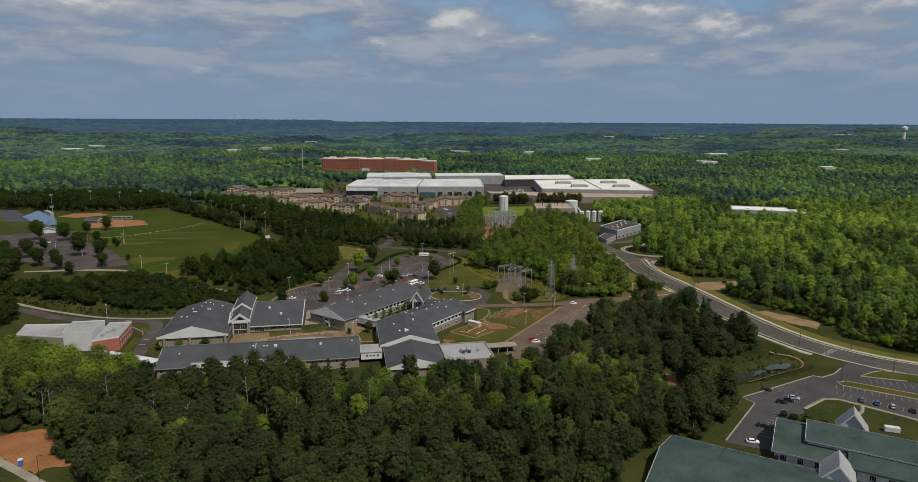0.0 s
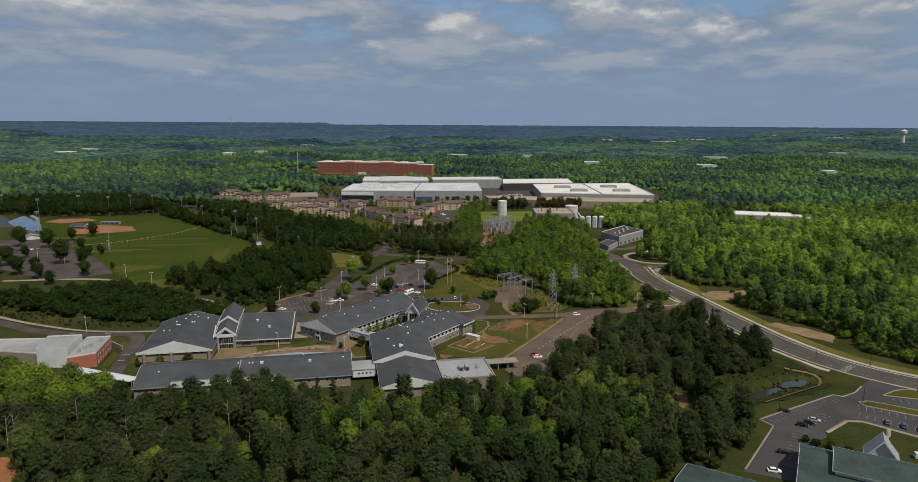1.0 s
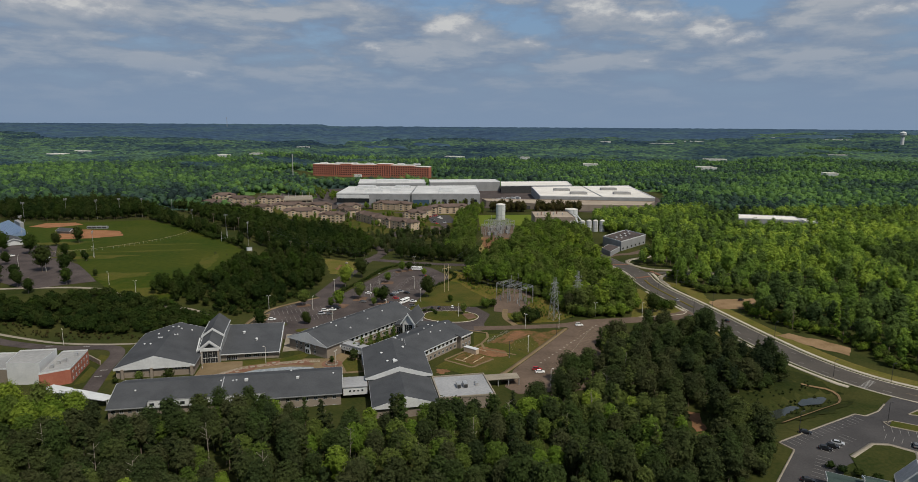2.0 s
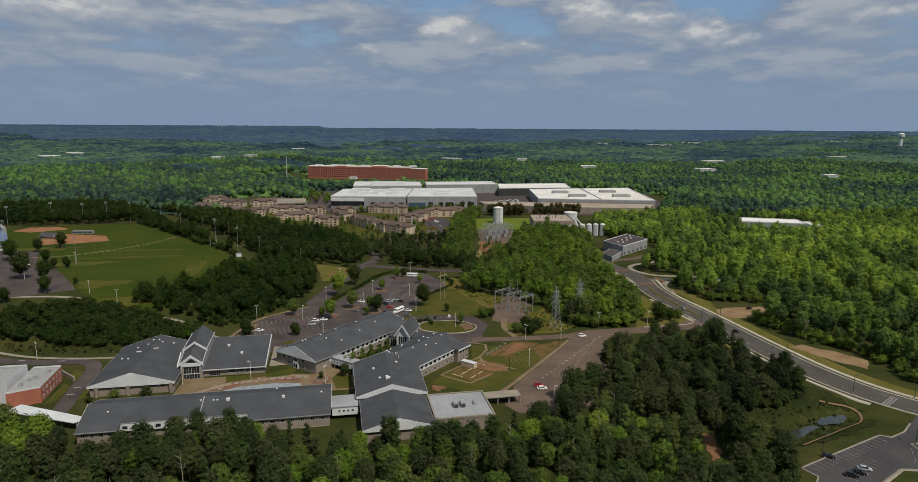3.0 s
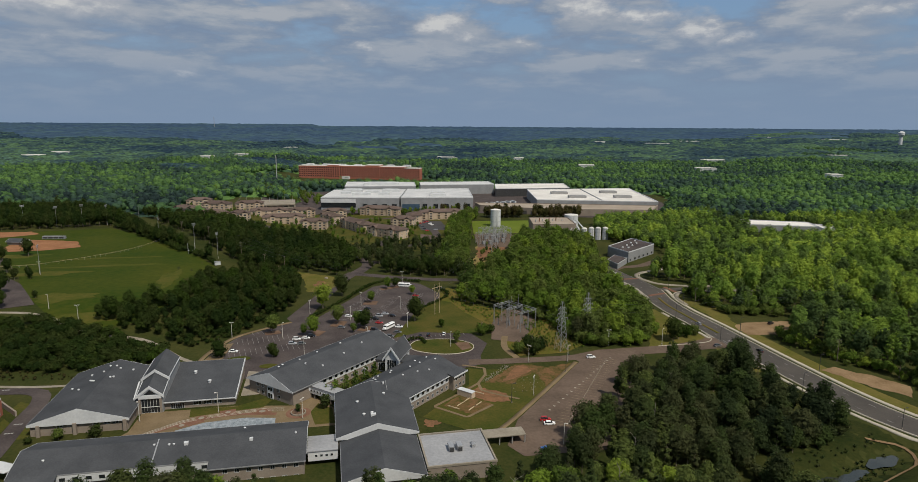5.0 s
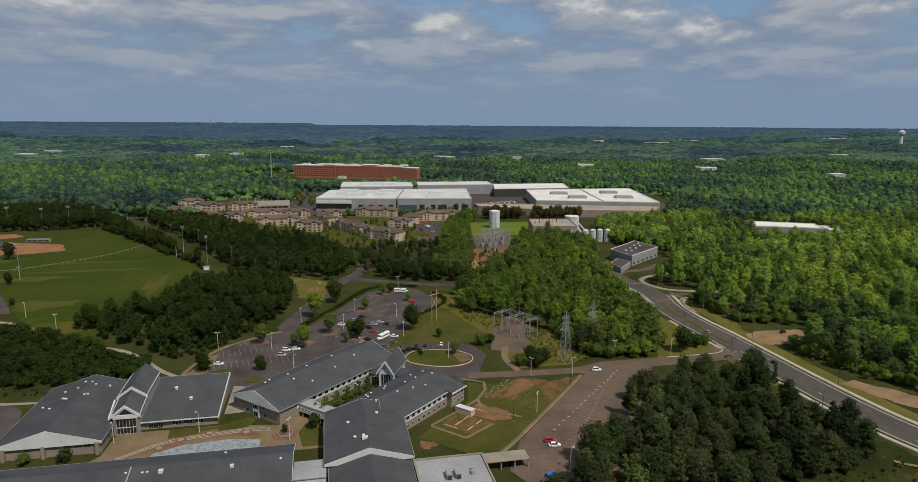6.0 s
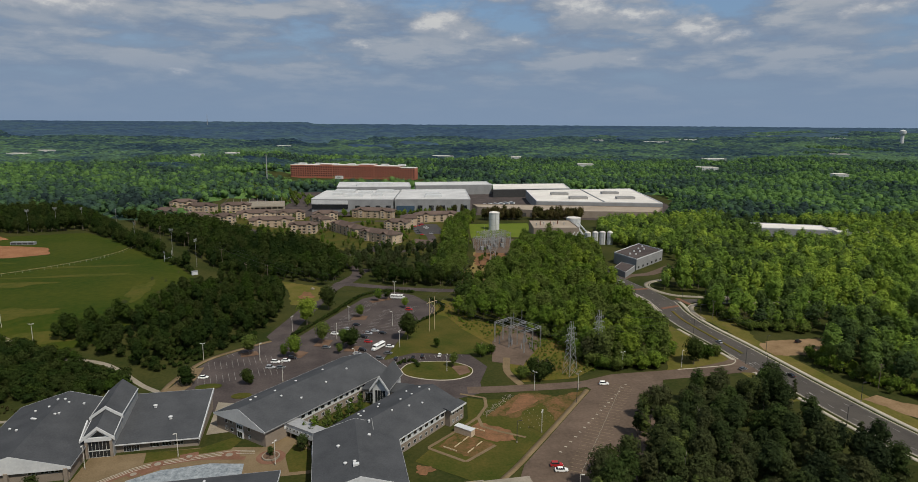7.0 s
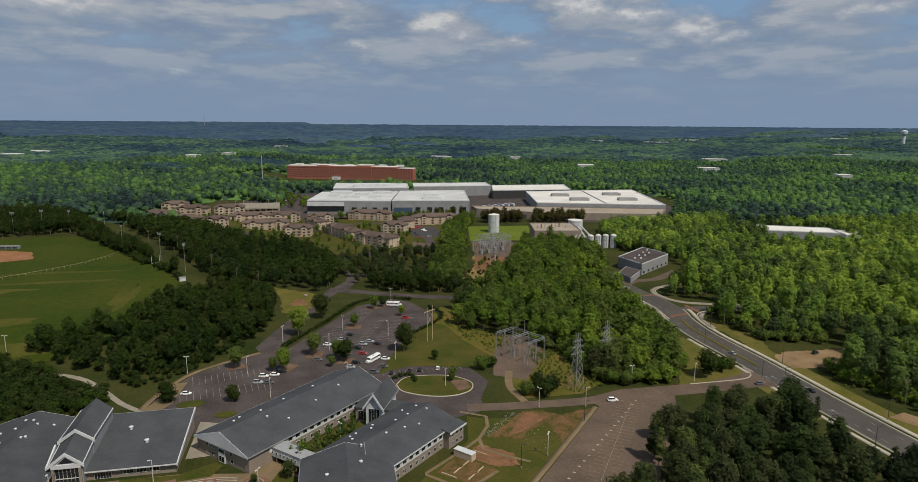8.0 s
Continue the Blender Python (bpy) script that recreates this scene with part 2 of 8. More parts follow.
mat("pale_membrane", (0.21, 0.21, 0.208), (0.33, 0.325, 0.315), 0.05, 0.6, 0.8, 0.05)
mat("grey_membrane", (0.21, 0.212, 0.22), (0.33, 0.33, 0.335), 0.06, 0.9, 0.7, 0.05)
mat("works_roof", (0.40, 0.40, 0.40), (0.58, 0.575, 0.565), 0.04, 0.6, 0.8, 0.05)
mat("tan_membrane", (0.25, 0.20, 0.15), (0.36, 0.30, 0.235), 0.05, 0.8, 0.85, 0.05)
mat("grey_panel", (0.20, 0.205, 0.21), (0.27, 0.275, 0.28), 0.1, 1.0, 0.7, 0.05)
mat("beige_stucco", (0.39, 0.30, 0.215), (0.50, 0.40, 0.30), 0.1, 1.0, 0.9, 0.1, rand=0.1)
mat("galvanised_steel", (0.38, 0.38, 0.38), (0.50, 0.50, 0.50), 0.5, 4.0, 0.5, 0.05, metal=0.6)
mat("dark_metal", (0.03, 0.03, 0.032), (0.05, 0.05, 0.05), 0.5, 4.0, 0.6, 0)
mat("window_glass", (0.012, 0.015, 0.018), (0.022, 0.026, 0.03), 0.3, 2.0, 0.08, 0, spec=0.6)
mat("blue_glass", (0.04, 0.07, 0.10), (0.06, 0.10, 0.15), 0.3, 2.0, 0.08, 0, spec=0.6)
mat("bark", (0.13, 0.10, 0.075), (0.24, 0.20, 0.16), 0.5, 4.0, 0.95, 0.4)
mat("pale_bark", (0.24, 0.21, 0.17), (0.36, 0.32, 0.27), 0.5, 4.0, 0.95, 0.3)
mat("pond_water", (0.025, 0.03, 0.026), (0.04, 0.045, 0.038), 0.1, 1.0, 0.1, 0.05, spec=0.5)
mat("tyre_rubber", (0.015, 0.015, 0.015), (0.025, 0.025, 0.025), 1, 5, 0.85, 0)
mat("tan_wood", (0.42, 0.33, 0.20), (0.5, 0.4, 0.26), 1, 4, 0.8, 0.1)
mat("blue_seats", (0.10, 0.16, 0.27), (0.20, 0.27, 0.38), 0.4, 2, 0.6, 0)
mat("blue_plastic", (0.03, 0.10, 0.32), (0.05, 0.14, 0.38), 0.4, 2, 0.5, 0)
mat("black_track", (0.05, 0.052, 0.06), (0.07, 0.07, 0.08), 0.1, 1, 0.9, 0)
mat("mulch", (0.10, 0.06, 0.04), (0.17, 0.11, 0.075), 0.2, 2, 0.95, 0.4)
leaf_mat("broadleaf", [(0.056, 0.088, 0.022), (0.092, 0.139, 0.026), (0.114, 0.144, 0.037), (0.108, 0.176, 0.025), (0.197, 0.259, 0.037)], through=0.35, grain=2.2, mottle=0.36)
# cooled and lowered tones: cloud shadow over the front wood, put into the colour
leaf_mat("cool_leaf", [(0.026, 0.038, 0.018), (0.042, 0.061, 0.022), (0.067, 0.074, 0.032), (0.050, 0.077, 0.022), (0.040, 0.050, 0.022), (0.104, 0.132, 0.037)], through=0.32, grain=2.2, mottle=0.38)
# tones raised so the colour itself carries a patch of sunlight
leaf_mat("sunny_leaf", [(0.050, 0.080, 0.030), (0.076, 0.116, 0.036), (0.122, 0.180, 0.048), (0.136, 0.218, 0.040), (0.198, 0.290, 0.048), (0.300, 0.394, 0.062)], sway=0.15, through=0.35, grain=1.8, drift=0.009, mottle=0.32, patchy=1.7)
# dark thickets and hedges, lowered further to paint in cloud shadow on the left
leaf_mat("dark_leaf", [(0.019, 0.033, 0.011), (0.029, 0.049, 0.012), (0.044, 0.058, 0.017), (0.039, 0.068, 0.012)], grain=2.2, mottle=0.36)
# distance haze is tinted into the next three leaf colours, bluer further off
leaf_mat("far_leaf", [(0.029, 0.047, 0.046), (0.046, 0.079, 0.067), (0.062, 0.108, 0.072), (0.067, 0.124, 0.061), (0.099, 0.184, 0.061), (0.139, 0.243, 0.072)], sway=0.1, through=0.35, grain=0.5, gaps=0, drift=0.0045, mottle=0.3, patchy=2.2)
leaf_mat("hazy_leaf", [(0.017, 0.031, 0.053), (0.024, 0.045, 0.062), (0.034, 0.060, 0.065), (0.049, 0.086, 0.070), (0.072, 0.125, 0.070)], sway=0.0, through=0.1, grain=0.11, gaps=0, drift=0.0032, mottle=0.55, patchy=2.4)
leaf_mat("horizon_haze_leaf", [(0.032, 0.055, 0.096), (0.037, 0.065, 0.108), (0.043, 0.073, 0.109), (0.052, 0.090, 0.106)], sway=0.0, through=0.0, grain=0.03, gaps=0, drift=0.0022, mottle=0.25, patchy=1.6)
leaf_mat("brown_leaf", [(0.040, 0.038, 0.016), (0.085, 0.070, 0.030), (0.055, 0.060, 0.020), (0.11, 0.09, 0.034)])

# ---- mesh tools ----


def mesh_from(name, verts, tris=(), quads=(), mats=(), idx=None, tint=None):
    """A mesh from arrays of vertices, triangles and quads."""
    me = bpy.data.meshes.new(name)
    verts = np.asarray(verts, np.float32).reshape(-1, 3)
    tris = np.asarray(tris, np.int32).reshape(-1, 3)
    quads = np.asarray(quads, np.int32).reshape(-1, 4)
    me.vertices.add(len(verts))
    me.vertices.foreach_set("co", verts.ravel())
    n = tris.size + quads.size
    me.loops.add(n)
    me.loops.foreach_set("vertex_index", np.concatenate([tris.ravel(), quads.ravel()]).astype(np.int32))
    me.polygons.add(len(tris) + len(quads))
    starts = np.concatenate([np.arange(len(tris)) * 3, tris.size + np.arange(len(quads)) * 4]).astype(np.int32)
    me.polygons.foreach_set("loop_start", starts)
    if idx is not None:
        me.polygons.foreach_set("material_index", np.asarray(idx, np.int32))
    for m in mats:
        me.materials.append(MATS[m])
    if tint is not None:
        me.attributes.new("tint", "FLOAT", "POINT").data.foreach_set("value", np.asarray(tint, np.float32))
    me.update(calc_edges=True)
    return me


class Build:
    """Collects boxes, prisms and tubes into one mesh."""

    def __init__(self):
        self.v, self.f, self.m = [], [], []

    def face(self, pts, m=0):
        k = len(self.v)
        self.v += [tuple(p) for p in pts]
        self.f.append(tuple(range(k, k + len(pts))))
        self.m.append(m)
        return self

    def solid(self, bottom, top, m=0):
        """A closed body between two rings of as many points, counter-clockwise from above."""
        k, n = len(self.v), len(bottom)
        self.v += [tuple(p) for p in bottom] + [tuple(p) for p in top]
        self.f += [tuple(range(k + n - 1, k - 1, -1)), tuple(range(k + n, k + 2 * n))]
        self.f += [(k + i, k + (i + 1) % n, k + n + (i + 1) % n, k + n + i) for i in range(n)]
        self.m += [m] * (n + 2)
        return self

    def box(self, x0, y0, z0, x1, y1, z1, m=0):
        ring = ((x0, y0), (x1, y0), (x1, y1), (x0, y1))
        return self.solid([(x, y, z0) for x, y in ring], [(x, y, z1) for x, y in ring], m)

    def prism(self, pts, z0, z1, m=0):
        return self.solid([(x, y, z0) for x, y in pts], [(x, y, z1) for x, y in pts], m)

    def section(self, sec, a, b, along="y", m=0):
        """A cross-section of (across, z) drawn out from a to b along x or y."""
        if along == "y":
            return self.solid([(s, a, z) for s, z in sec], [(s, b, z) for s, z in sec], m)
        return self.solid([(a, s, z) for s, z in sec], [(b, s, z) for s, z in sec], m)

    def cone(self, x, y, z0, z1, r0, r1, n=8, m=0):
        an = [2 * math.pi * i / n for i in range(n)]
        return self.solid([(x + r0 * math.cos(a), y + r0 * math.sin(a), z0) for a in an], [(x + r1 * math.cos(a), y + r1 * math.sin(a), z1) for a in an], m)

    def bar(self, p, q, r, n=4, m=0, r1=None):
        """A tapered rod from p to q."""
        p, q = Vector(p), Vector(q)
        turn = (q - p).to_track_quat("Z", "Y").to_matrix()
        r1 = r if r1 is None else r1
        an = [2 * math.pi * (i + 0.5) / n for i in range(n)]
        return self.solid([p + turn @ Vector((r * math.cos(a), r * math.sin(a), 0)) for a in an], [q + turn @ Vector((r1 * math.cos(a), r1 * math.sin(a), 0)) for a in an], m)

    def mesh(self, name, *mats):
        me = bpy.data.meshes.new(name)
        me.from_pydata(self.v, [], self.f)
        me.polygons.foreach_set("material_index", self.m)
        for m in mats:
            me.materials.append(MATS[m])
        bm = bmesh.new()
        bm.from_mesh(me)
        bmesh.ops.recalc_face_normals(bm, faces=bm.faces)
        bm.to_mesh(me)
        bm.free()
        return me


def part(name, shape, material, parent, label=""):
    """Links a shape, or a mesh that is shared, as one mesh object under a thing or a part."""
    me = shape if isinstance(shape, bpy.types.Mesh) else shape.mesh(name, *((material,) if isinstance(material, str) else material))
    ob = new(name, me)
    ob.parent = parent
    return tagged(ob, label)


def thing(name, label, category, m=None, group="", kind="", data=None):
    ob = new(name, data)
    if m is not None:
        ob.matrix_world = m
    return tagged(ob, label, category, group, kind)


def smooth01(a):
    a = np.clip(a, 0.0, 1.0)
    return a * a * (3 - 2 * a)


# ---- the lie of the land ----
def hills(x, y):
    """Low rolling hills, growing with the distance."""
    return (np.sin(x / 210.0 + 1.3) * np.cos(y / 260.0 + 0.4) + 0.6 * np.sin(x / 97.0 - y / 131.0) + 0.5 * np.sin(x / 410.0 + y / 330.0 + 2.0))


def land(x, y):
    x, y = np.asarray(x, float), np.asarray(y, float)
    r = np.hypot(x - 15, y - 70)
    z = 12 * smooth01((y - 420) / 110) * smooth01((-30 - x) / 70)
    away = np.hypot(x - np.clip(x, 172, 224), (y - 269.5 - (x - 200) * 0.26) * 1.0)
    z = z - 4.5 * smooth01(1 - away / 17)
    z = z + 3.5 * hills(x, y) * smooth01((r - 1000) / 900) * smooth01((4300 - r) / 900)
    z = z + 1.5 * hills(x * 0.45, y * 0.45) * smooth01((r - 2200) / 900) * smooth01((4400 - r) / 900)
    z = z + 84 * smooth01((r - 1500) / 3300)
    return z


def ground_mesh():
    na, rings, r = 420, [4.0], 4.0
    while r < 4790:
        r += max(8.0, r * 0.026)
        rings.append(min(r, 4790.0))
    rr, aa = np.meshgrid(rings, np.linspace(0, 2 * np.pi, na, endpoint=False), indexing="ij")
    x, y = 15 + rr * np.cos(aa), 70 + rr * np.sin(aa)
    v = np.stack([x, y, land(x, y)], -1).reshape(-1, 3)
    i, j = np.meshgrid(np.arange(len(rings) - 1), np.arange(na), indexing="ij")
    jn = (j + 1) % na
    q = np.stack([i * na + j, (i + 1) * na + j, (i + 1) * na + jn, i * na + jn], -1).reshape(-1, 4)
    hub = len(v)
    v = np.vstack([v, [15, 70, float(land(15, 70))]])
    t = [(hub, k, (k + 1) % na) for k in range(na)]
    return mesh_from("ground", v, t, q, ["meadow"])


thing("ground", "rough grass and woodland ground", "ground", kind="structure", data=ground_mesh())


def sheet(name, pts, lift, material, label, category, kind="structure", z=None, cell=10.0):
    """A flat surface over a plan outline, draped on the land."""
    bm = bmesh.new()
    bm.faces.new([bm.verts.new((x, y, 0)) for x, y in pts]).normal_update()
    bmesh.ops.triangulate(bm, faces=bm.faces[:])
    if z is None:
        xs, ys = [p[0] for p in pts], [p[1] for p in pts]
        for axis, lo, hi in ((0, min(xs), max(xs)), (1, min(ys), max(ys))):
            k = lo + cell
            while k < hi:
                no = (1, 0, 0) if axis == 0 else (0, 1, 0)
                bmesh.ops.bisect_plane(bm, geom=bm.verts[:] + bm.edges[:] + bm.faces[:], plane_co=(k, k, 0), plane_no=no)
                k += cell
    for v in bm.verts:
        v.co.z = (float(land(v.co.x, v.co.y)) if z is None else z) + lift
    bmesh.ops.recalc_face_normals(bm, faces=bm.faces)
    for f in bm.faces:
        if f.normal.z < 0:
            f.normal_flip()
    me = bpy.data.meshes.new(name)
    bm.to_mesh(me)
    bm.free()
    me.materials.append(MATS[material])
    return thing(name, label, category, kind=kind, data=me)


def curve_points(pts, step=4.0, sharp=False):
    """A smooth line through plan points, or a bent one, sampled evenly."""
    if sharp:
        p = np.array(pts, float)
        return np.concatenate([p[k] + (p[k + 1] - p[k]) * t for k in range(len(p) - 1) for t in (np.array([[0.04], [0.5], [0.96]]),)])
    p = np.array([pts[0]] + list(pts) + [pts[-1]], float)
    out = []
    for i in range(1, len(p) - 2):
        n = max(2, int(np.hypot(*(p[i + 1] - p[i])) / step))
        for k in range(n):
            t = k / n
            out.append(0.5 * (2 * p[i] + (p[i + 1] - p[i - 1]) * t + (2 * p[i - 1] - 5 * p[i] + 4 * p[i + 1] - p[i + 2]) * t * t + (3 * p[i] - p[i - 1] - 3 * p[i + 1] + p[i + 2]) * t ** 3))
    out.append(p[-2])
    return np.array(out)


def offset_line(line, d):
    """The line shifted by d to its right."""
    t = np.gradient(line, axis=0)
    t /= np.maximum(np.hypot(t[:, 0], t[:, 1])[:, None], 1e-6)
    return line + np.stack([t[:, 1], -t[:, 0]], 1) * d


def ribbon_mesh(name, line, a, b, lift, material, high=0.0):
    """A strip from a to b metres to the right of a line; high: its thickness, as of a kerb."""
    l, r = offset_line(line, a), offset_line(line, b)
    zl, zr = land(l[:, 0], l[:, 1]) + lift, land(r[:, 0], r[:, 1]) + lift
    n = len(line)
    v = np.concatenate([np.c_[l, zl], np.c_[r, zr]])
    i = np.arange(n - 1)
    q = np.stack([i, n + i, n + i + 1, i + 1], -1)
    if high:
        v = np.concatenate([v, v - [0, 0, high + 0.3]])
        m = 2 * n
        q = np.concatenate([q, np.stack([m + i, i, i + 1, m + i + 1], -1), np.stack([n + i, m + n + i, m + n + i + 1, n + i + 1], -1)])
    return mesh_from(name, v, (), q, [material])


def ribbon(name, pts, a, b, lift, material, label, category, high=0.0, step=4.0, sharp=False):
    return thing(name, label, category, kind="structure", data=ribbon_mesh(name, curve_points(pts, step, sharp), a, b, lift, material, high))

# ---- roads, lots and open ground ----
MAIN_ROAD = [(330, 200), (285, 242), (262, 264), (248, 288), (241, 318), (239, 360), (239, 420), (238, 460), (241, 488), (247, 512), (247, 535), (244, 562), (244, 592), (252, 622)]
road_line = curve_points(MAIN_ROAD)
thing("road", "dark asphalt avenue with painted lane lines", "road", kind="structure", data=ribbon_mesh("road", road_line, -8.2, 8.2, 0.13, "avenue_asphalt"))
JUNCTION = [k for k, p in enumerate(road_line) if 388 < p[1] < 401]
for name, run in (("kerb_west_1", road_line[:JUNCTION[0]]), ("kerb_west_2", road_line[JUNCTION[-1] + 1:-4])):
    thing(name, "pale concrete kerb along the avenue", "kerb", kind="structure", data=ribbon_mesh(name, run, -8.8, -8.2, 0.28, "kerb_concrete", 0.15))
thing("kerb_east", "pale concrete kerb along the avenue", "kerb", kind="structure", data=ribbon_mesh("kerb_east", road_line[:84], 8.2, 8.8, 0.28, "kerb_concrete", 0.15))
thing("pavement_east", "pale concrete pavement beside the avenue", "pavement", kind="structure", data=ribbon_mesh("pavement_east", road_line[:84], 10.6, 13.0, 0.2, "kerb_concrete", 0.1))
for name, run in (("pavement_west_1", road_line[27:JUNCTION[0]]), ("pavement_west_2", road_line[JUNCTION[-1] + 1:70])):
    thing(name, "pale concrete pavement beside the avenue", "pavement", kind="structure", data=ribbon_mesh(name, run, -12.6, -10.6, 0.2, "kerb_concrete", 0.1))
thing("verge_east", "sunlit rough verge beside the avenue", "verge", kind="structure", data=ribbon_mesh("verge_east", road_line[10:66], 13.2, 21.0, 0.07, "verge_grass"))
thing("verge_west", "sunlit rough verge beside the avenue", "verge", kind="structure", data=ribbon_mesh("verge_west", road_line[44:72], -18.0, -12.7, 0.065, "verge_grass"))
ribbon("median", [(238, 412), (238, 440), (238.5, 470), (242, 490)], -0.9, 0.9, 0.3, "scrub", "narrow planted median of the avenue", "median", 0.15)
drive_pts = [(84, 394), (102, 392), (138, 390.5), (165, 394), (198, 394.5), (222, 395), (233, 394)]
ribbon("drive", drive_pts, -3.6, 3.6, 0.1, "old_asphalt", "brownish asphalt drive behind the school", "drive")
sheet("parking_lot", [(-52, 405), (-47, 432), (-37, 455), (-20, 470), (-8, 478), (-12, 487), (-8, 500), (19, 583), (51, 648), (58, 645), (28, 580), (6, 505), (2, 486), (5, 482), (46, 557), (70, 571), (82, 560), (93, 527), (88, 514), (70, 490), (50, 440), (66, 446), (95, 438), (100, 420), (92, 402), (90, 390), (60, 380), (20, 395), (-20, 390)], 0.09, "asphalt", "worn grey asphalt car park with painted stalls", "parking lot")
sheet("east_lot", [(137, 393), (157, 399), (200, 398.5), (222, 404), (231, 410), (231, 386), (222, 389), (200, 388), (178, 388), (169, 370), (133, 322), (117, 297), (84, 298), (80, 307), (90, 327), (140, 384)], 0.12, "old_asphalt", "faded brown asphalt lot with worn stall lines", "parking lot")
ribbon("lot_kerb", [(-50, 418), (-47, 432), (-37, 455), (-20, 470), (-8, 478)], -2.6, -0.2, 0.22, "buff_paving", "buff paved edge walk of the car park", "pavement", 0.1)
ribbon("lot_kerb", [(80, 318), (90, 328), (115, 356), (139, 383.5)], -2.2, 0.0, 0.2, "buff_paving", "buff concrete edge walk of the lot", "pavement", 0.1)
ribbon("access_road", [(28, 604), (44, 596), (64, 585), (86, 575), (112, 567), (150, 561)], -4.5, 4.5, 0.1, "asphalt", "grey asphalt road behind the car park", "road")
ribbon("access_road", [(37, 604), (45, 626), (46, 648), (34, 690), (18, 730)], -4.5, 4.5, 0.125, "asphalt", "grey asphalt road running through the woods", "road")
ribbon("school_road", [(-260, 446), (-205, 432), (-175, 412), (-145, 399), (-118, 395), (-110, 384), (-109, 362), (-107, 338), (-106, 322)], -3.6, 3.6, 0.12, "asphalt", "narrow grey asphalt road beside the gymnasium", "road")
ribbon("school_walk", [(-215, 446), (-177, 423), (-143, 405.5), (-104, 399), (-88, 408)], -1.2, 1.2, 0.15, "concrete", "pale concrete walk along the bank", "pavement")
ribbon("field_path", [(-230, 500), (-160, 495), (-117, 465), (-84, 452), (-60, 425), (-48, 414)], -1.3, 1.3, 0.15, "concrete", "pale concrete path below the sports field", "path")


def ragged(pts, step=2.5, amp=0.9, seed=1):
    """The outline with its edges broken up unevenly."""
    rng = random.Random(seed)
    out = []
    for (x0, y0), (x1, y1) in zip(pts, pts[1:] + pts[:1]):
        n = max(1, int(math.hypot(x1 - x0, y1 - y0) / step))
        out += [(x0 + (x1 - x0) * k / n + rng.uniform(-amp, amp), y0 + (y1 - y0) * k / n + rng.uniform(-amp, amp)) for k in range(n)]
    return out


def patch(cx, cy, rx, ry, seed, n=34):
    """An uneven round outline, as of worn or bare ground."""
    rng = random.Random(seed)
    ph = [rng.uniform(0, 6.3) for _ in range(3)]
    wob = [1 + 0.2 * math.sin(3 * a + ph[0]) + 0.12 * math.sin(5 * a + ph[1]) + 0.09 * math.sin(9 * a + ph[2]) for a in (2 * math.pi * k / n for k in range(n))]
    return [(cx + rx * w * math.cos(2 * math.pi * k / n), cy + ry * w * math.sin(2 * math.pi * k / n)) for k, w in enumerate(wob)]


def disc(cx, cy, r, n=28, squash=1.0):
    return [(cx + r * math.cos(2 * math.pi * i / n), cy + squash * r * math.sin(2 * math.pi * i / n)) for i in range(n)]


sheet("verge_corner", ragged([(258, 497), (268, 474), (266, 446), (258, 426), (253.5, 445), (252.5, 470), (255, 488)], 3, 0.8, 41), 0.09, "verge_grass", "sunlit grass verge by the crossing", "verge")
ribbon("side_street", [(248, 511), (280, 509.5), (312, 505), (350, 500)], -4.4, 4.4, 0.105, "avenue_asphalt", "asphalt side street into the woods", "road")
ribbon("plant_road", [(245, 574), (258, 586), (280, 590), (310, 612)], -4.0, 4.0, 0.11, "old_asphalt", "brown asphalt yard before the grey workshop", "road")
for lift, pts in enumerate(([(352, 506), (312, 511), (284, 516.5), (264, 525), (256.5, 541), (258, 556), (268, 566), (288, 574), (312, 592)], [(352, 493), (300, 499), (280, 502), (264, 500), (255, 488), (252, 470)], [(233, 492), (236, 515), (235, 540), (232, 565), (233, 592)])):
    ribbon("pavement_corner", pts, -1.5, 1.5, 0.24 + 0.012 * lift, "concrete", "pale curved concrete pavement at the crossing", "pavement", 0.1, 2.5)
    ribbon("kerb_corner", pts, 2.0, 2.6, 0.25 + 0.012 * lift, "kerb_concrete", "pale concrete kerb at the crossing", "kerb", 0.15, 2.5)
for cx, cy, a in ((246, 499, 15), (246.5, 546, 0), (262, 510, 92)):
    thing("brick_crossing", "red brick paved pedestrian crossing", "crossing", pose(cx, cy, 0.16, 0, 0, a), kind="structure", data=Build().box(-8, -1.6, 0, 8, 1.6, 0.03).mesh("brick_crossing", "red_paving"))
sheet("verge_drive", ragged([(187, 398.6), (204, 398.8), (219, 399), (224, 402), (226, 408), (226, 429), (225, 458), (217, 464), (206, 430), (190, 405)], 3, 0.5, 43), 0.085, "verge_grass", "sunlit grass verge between the drive and the avenue", "verge")
ribbon("kerb_drive", [(192, 398.4), (206, 398.4), (219, 398.8), (225, 400.6), (228.6, 405), (229.6, 412)], -0.3, 0.3, 0.27, "kerb_concrete", "pale rounded concrete kerb at the drive's mouth", "kerb", 0.15, 2.0)
sheet("dirt_drive", ragged([(253.5, 406), (254.5, 422), (266, 428), (282, 427), (304, 425), (300, 414), (286, 406), (270, 404)]), 0.1, "tan_soil", "bare tan dirt drive at the wood's edge", "ground")
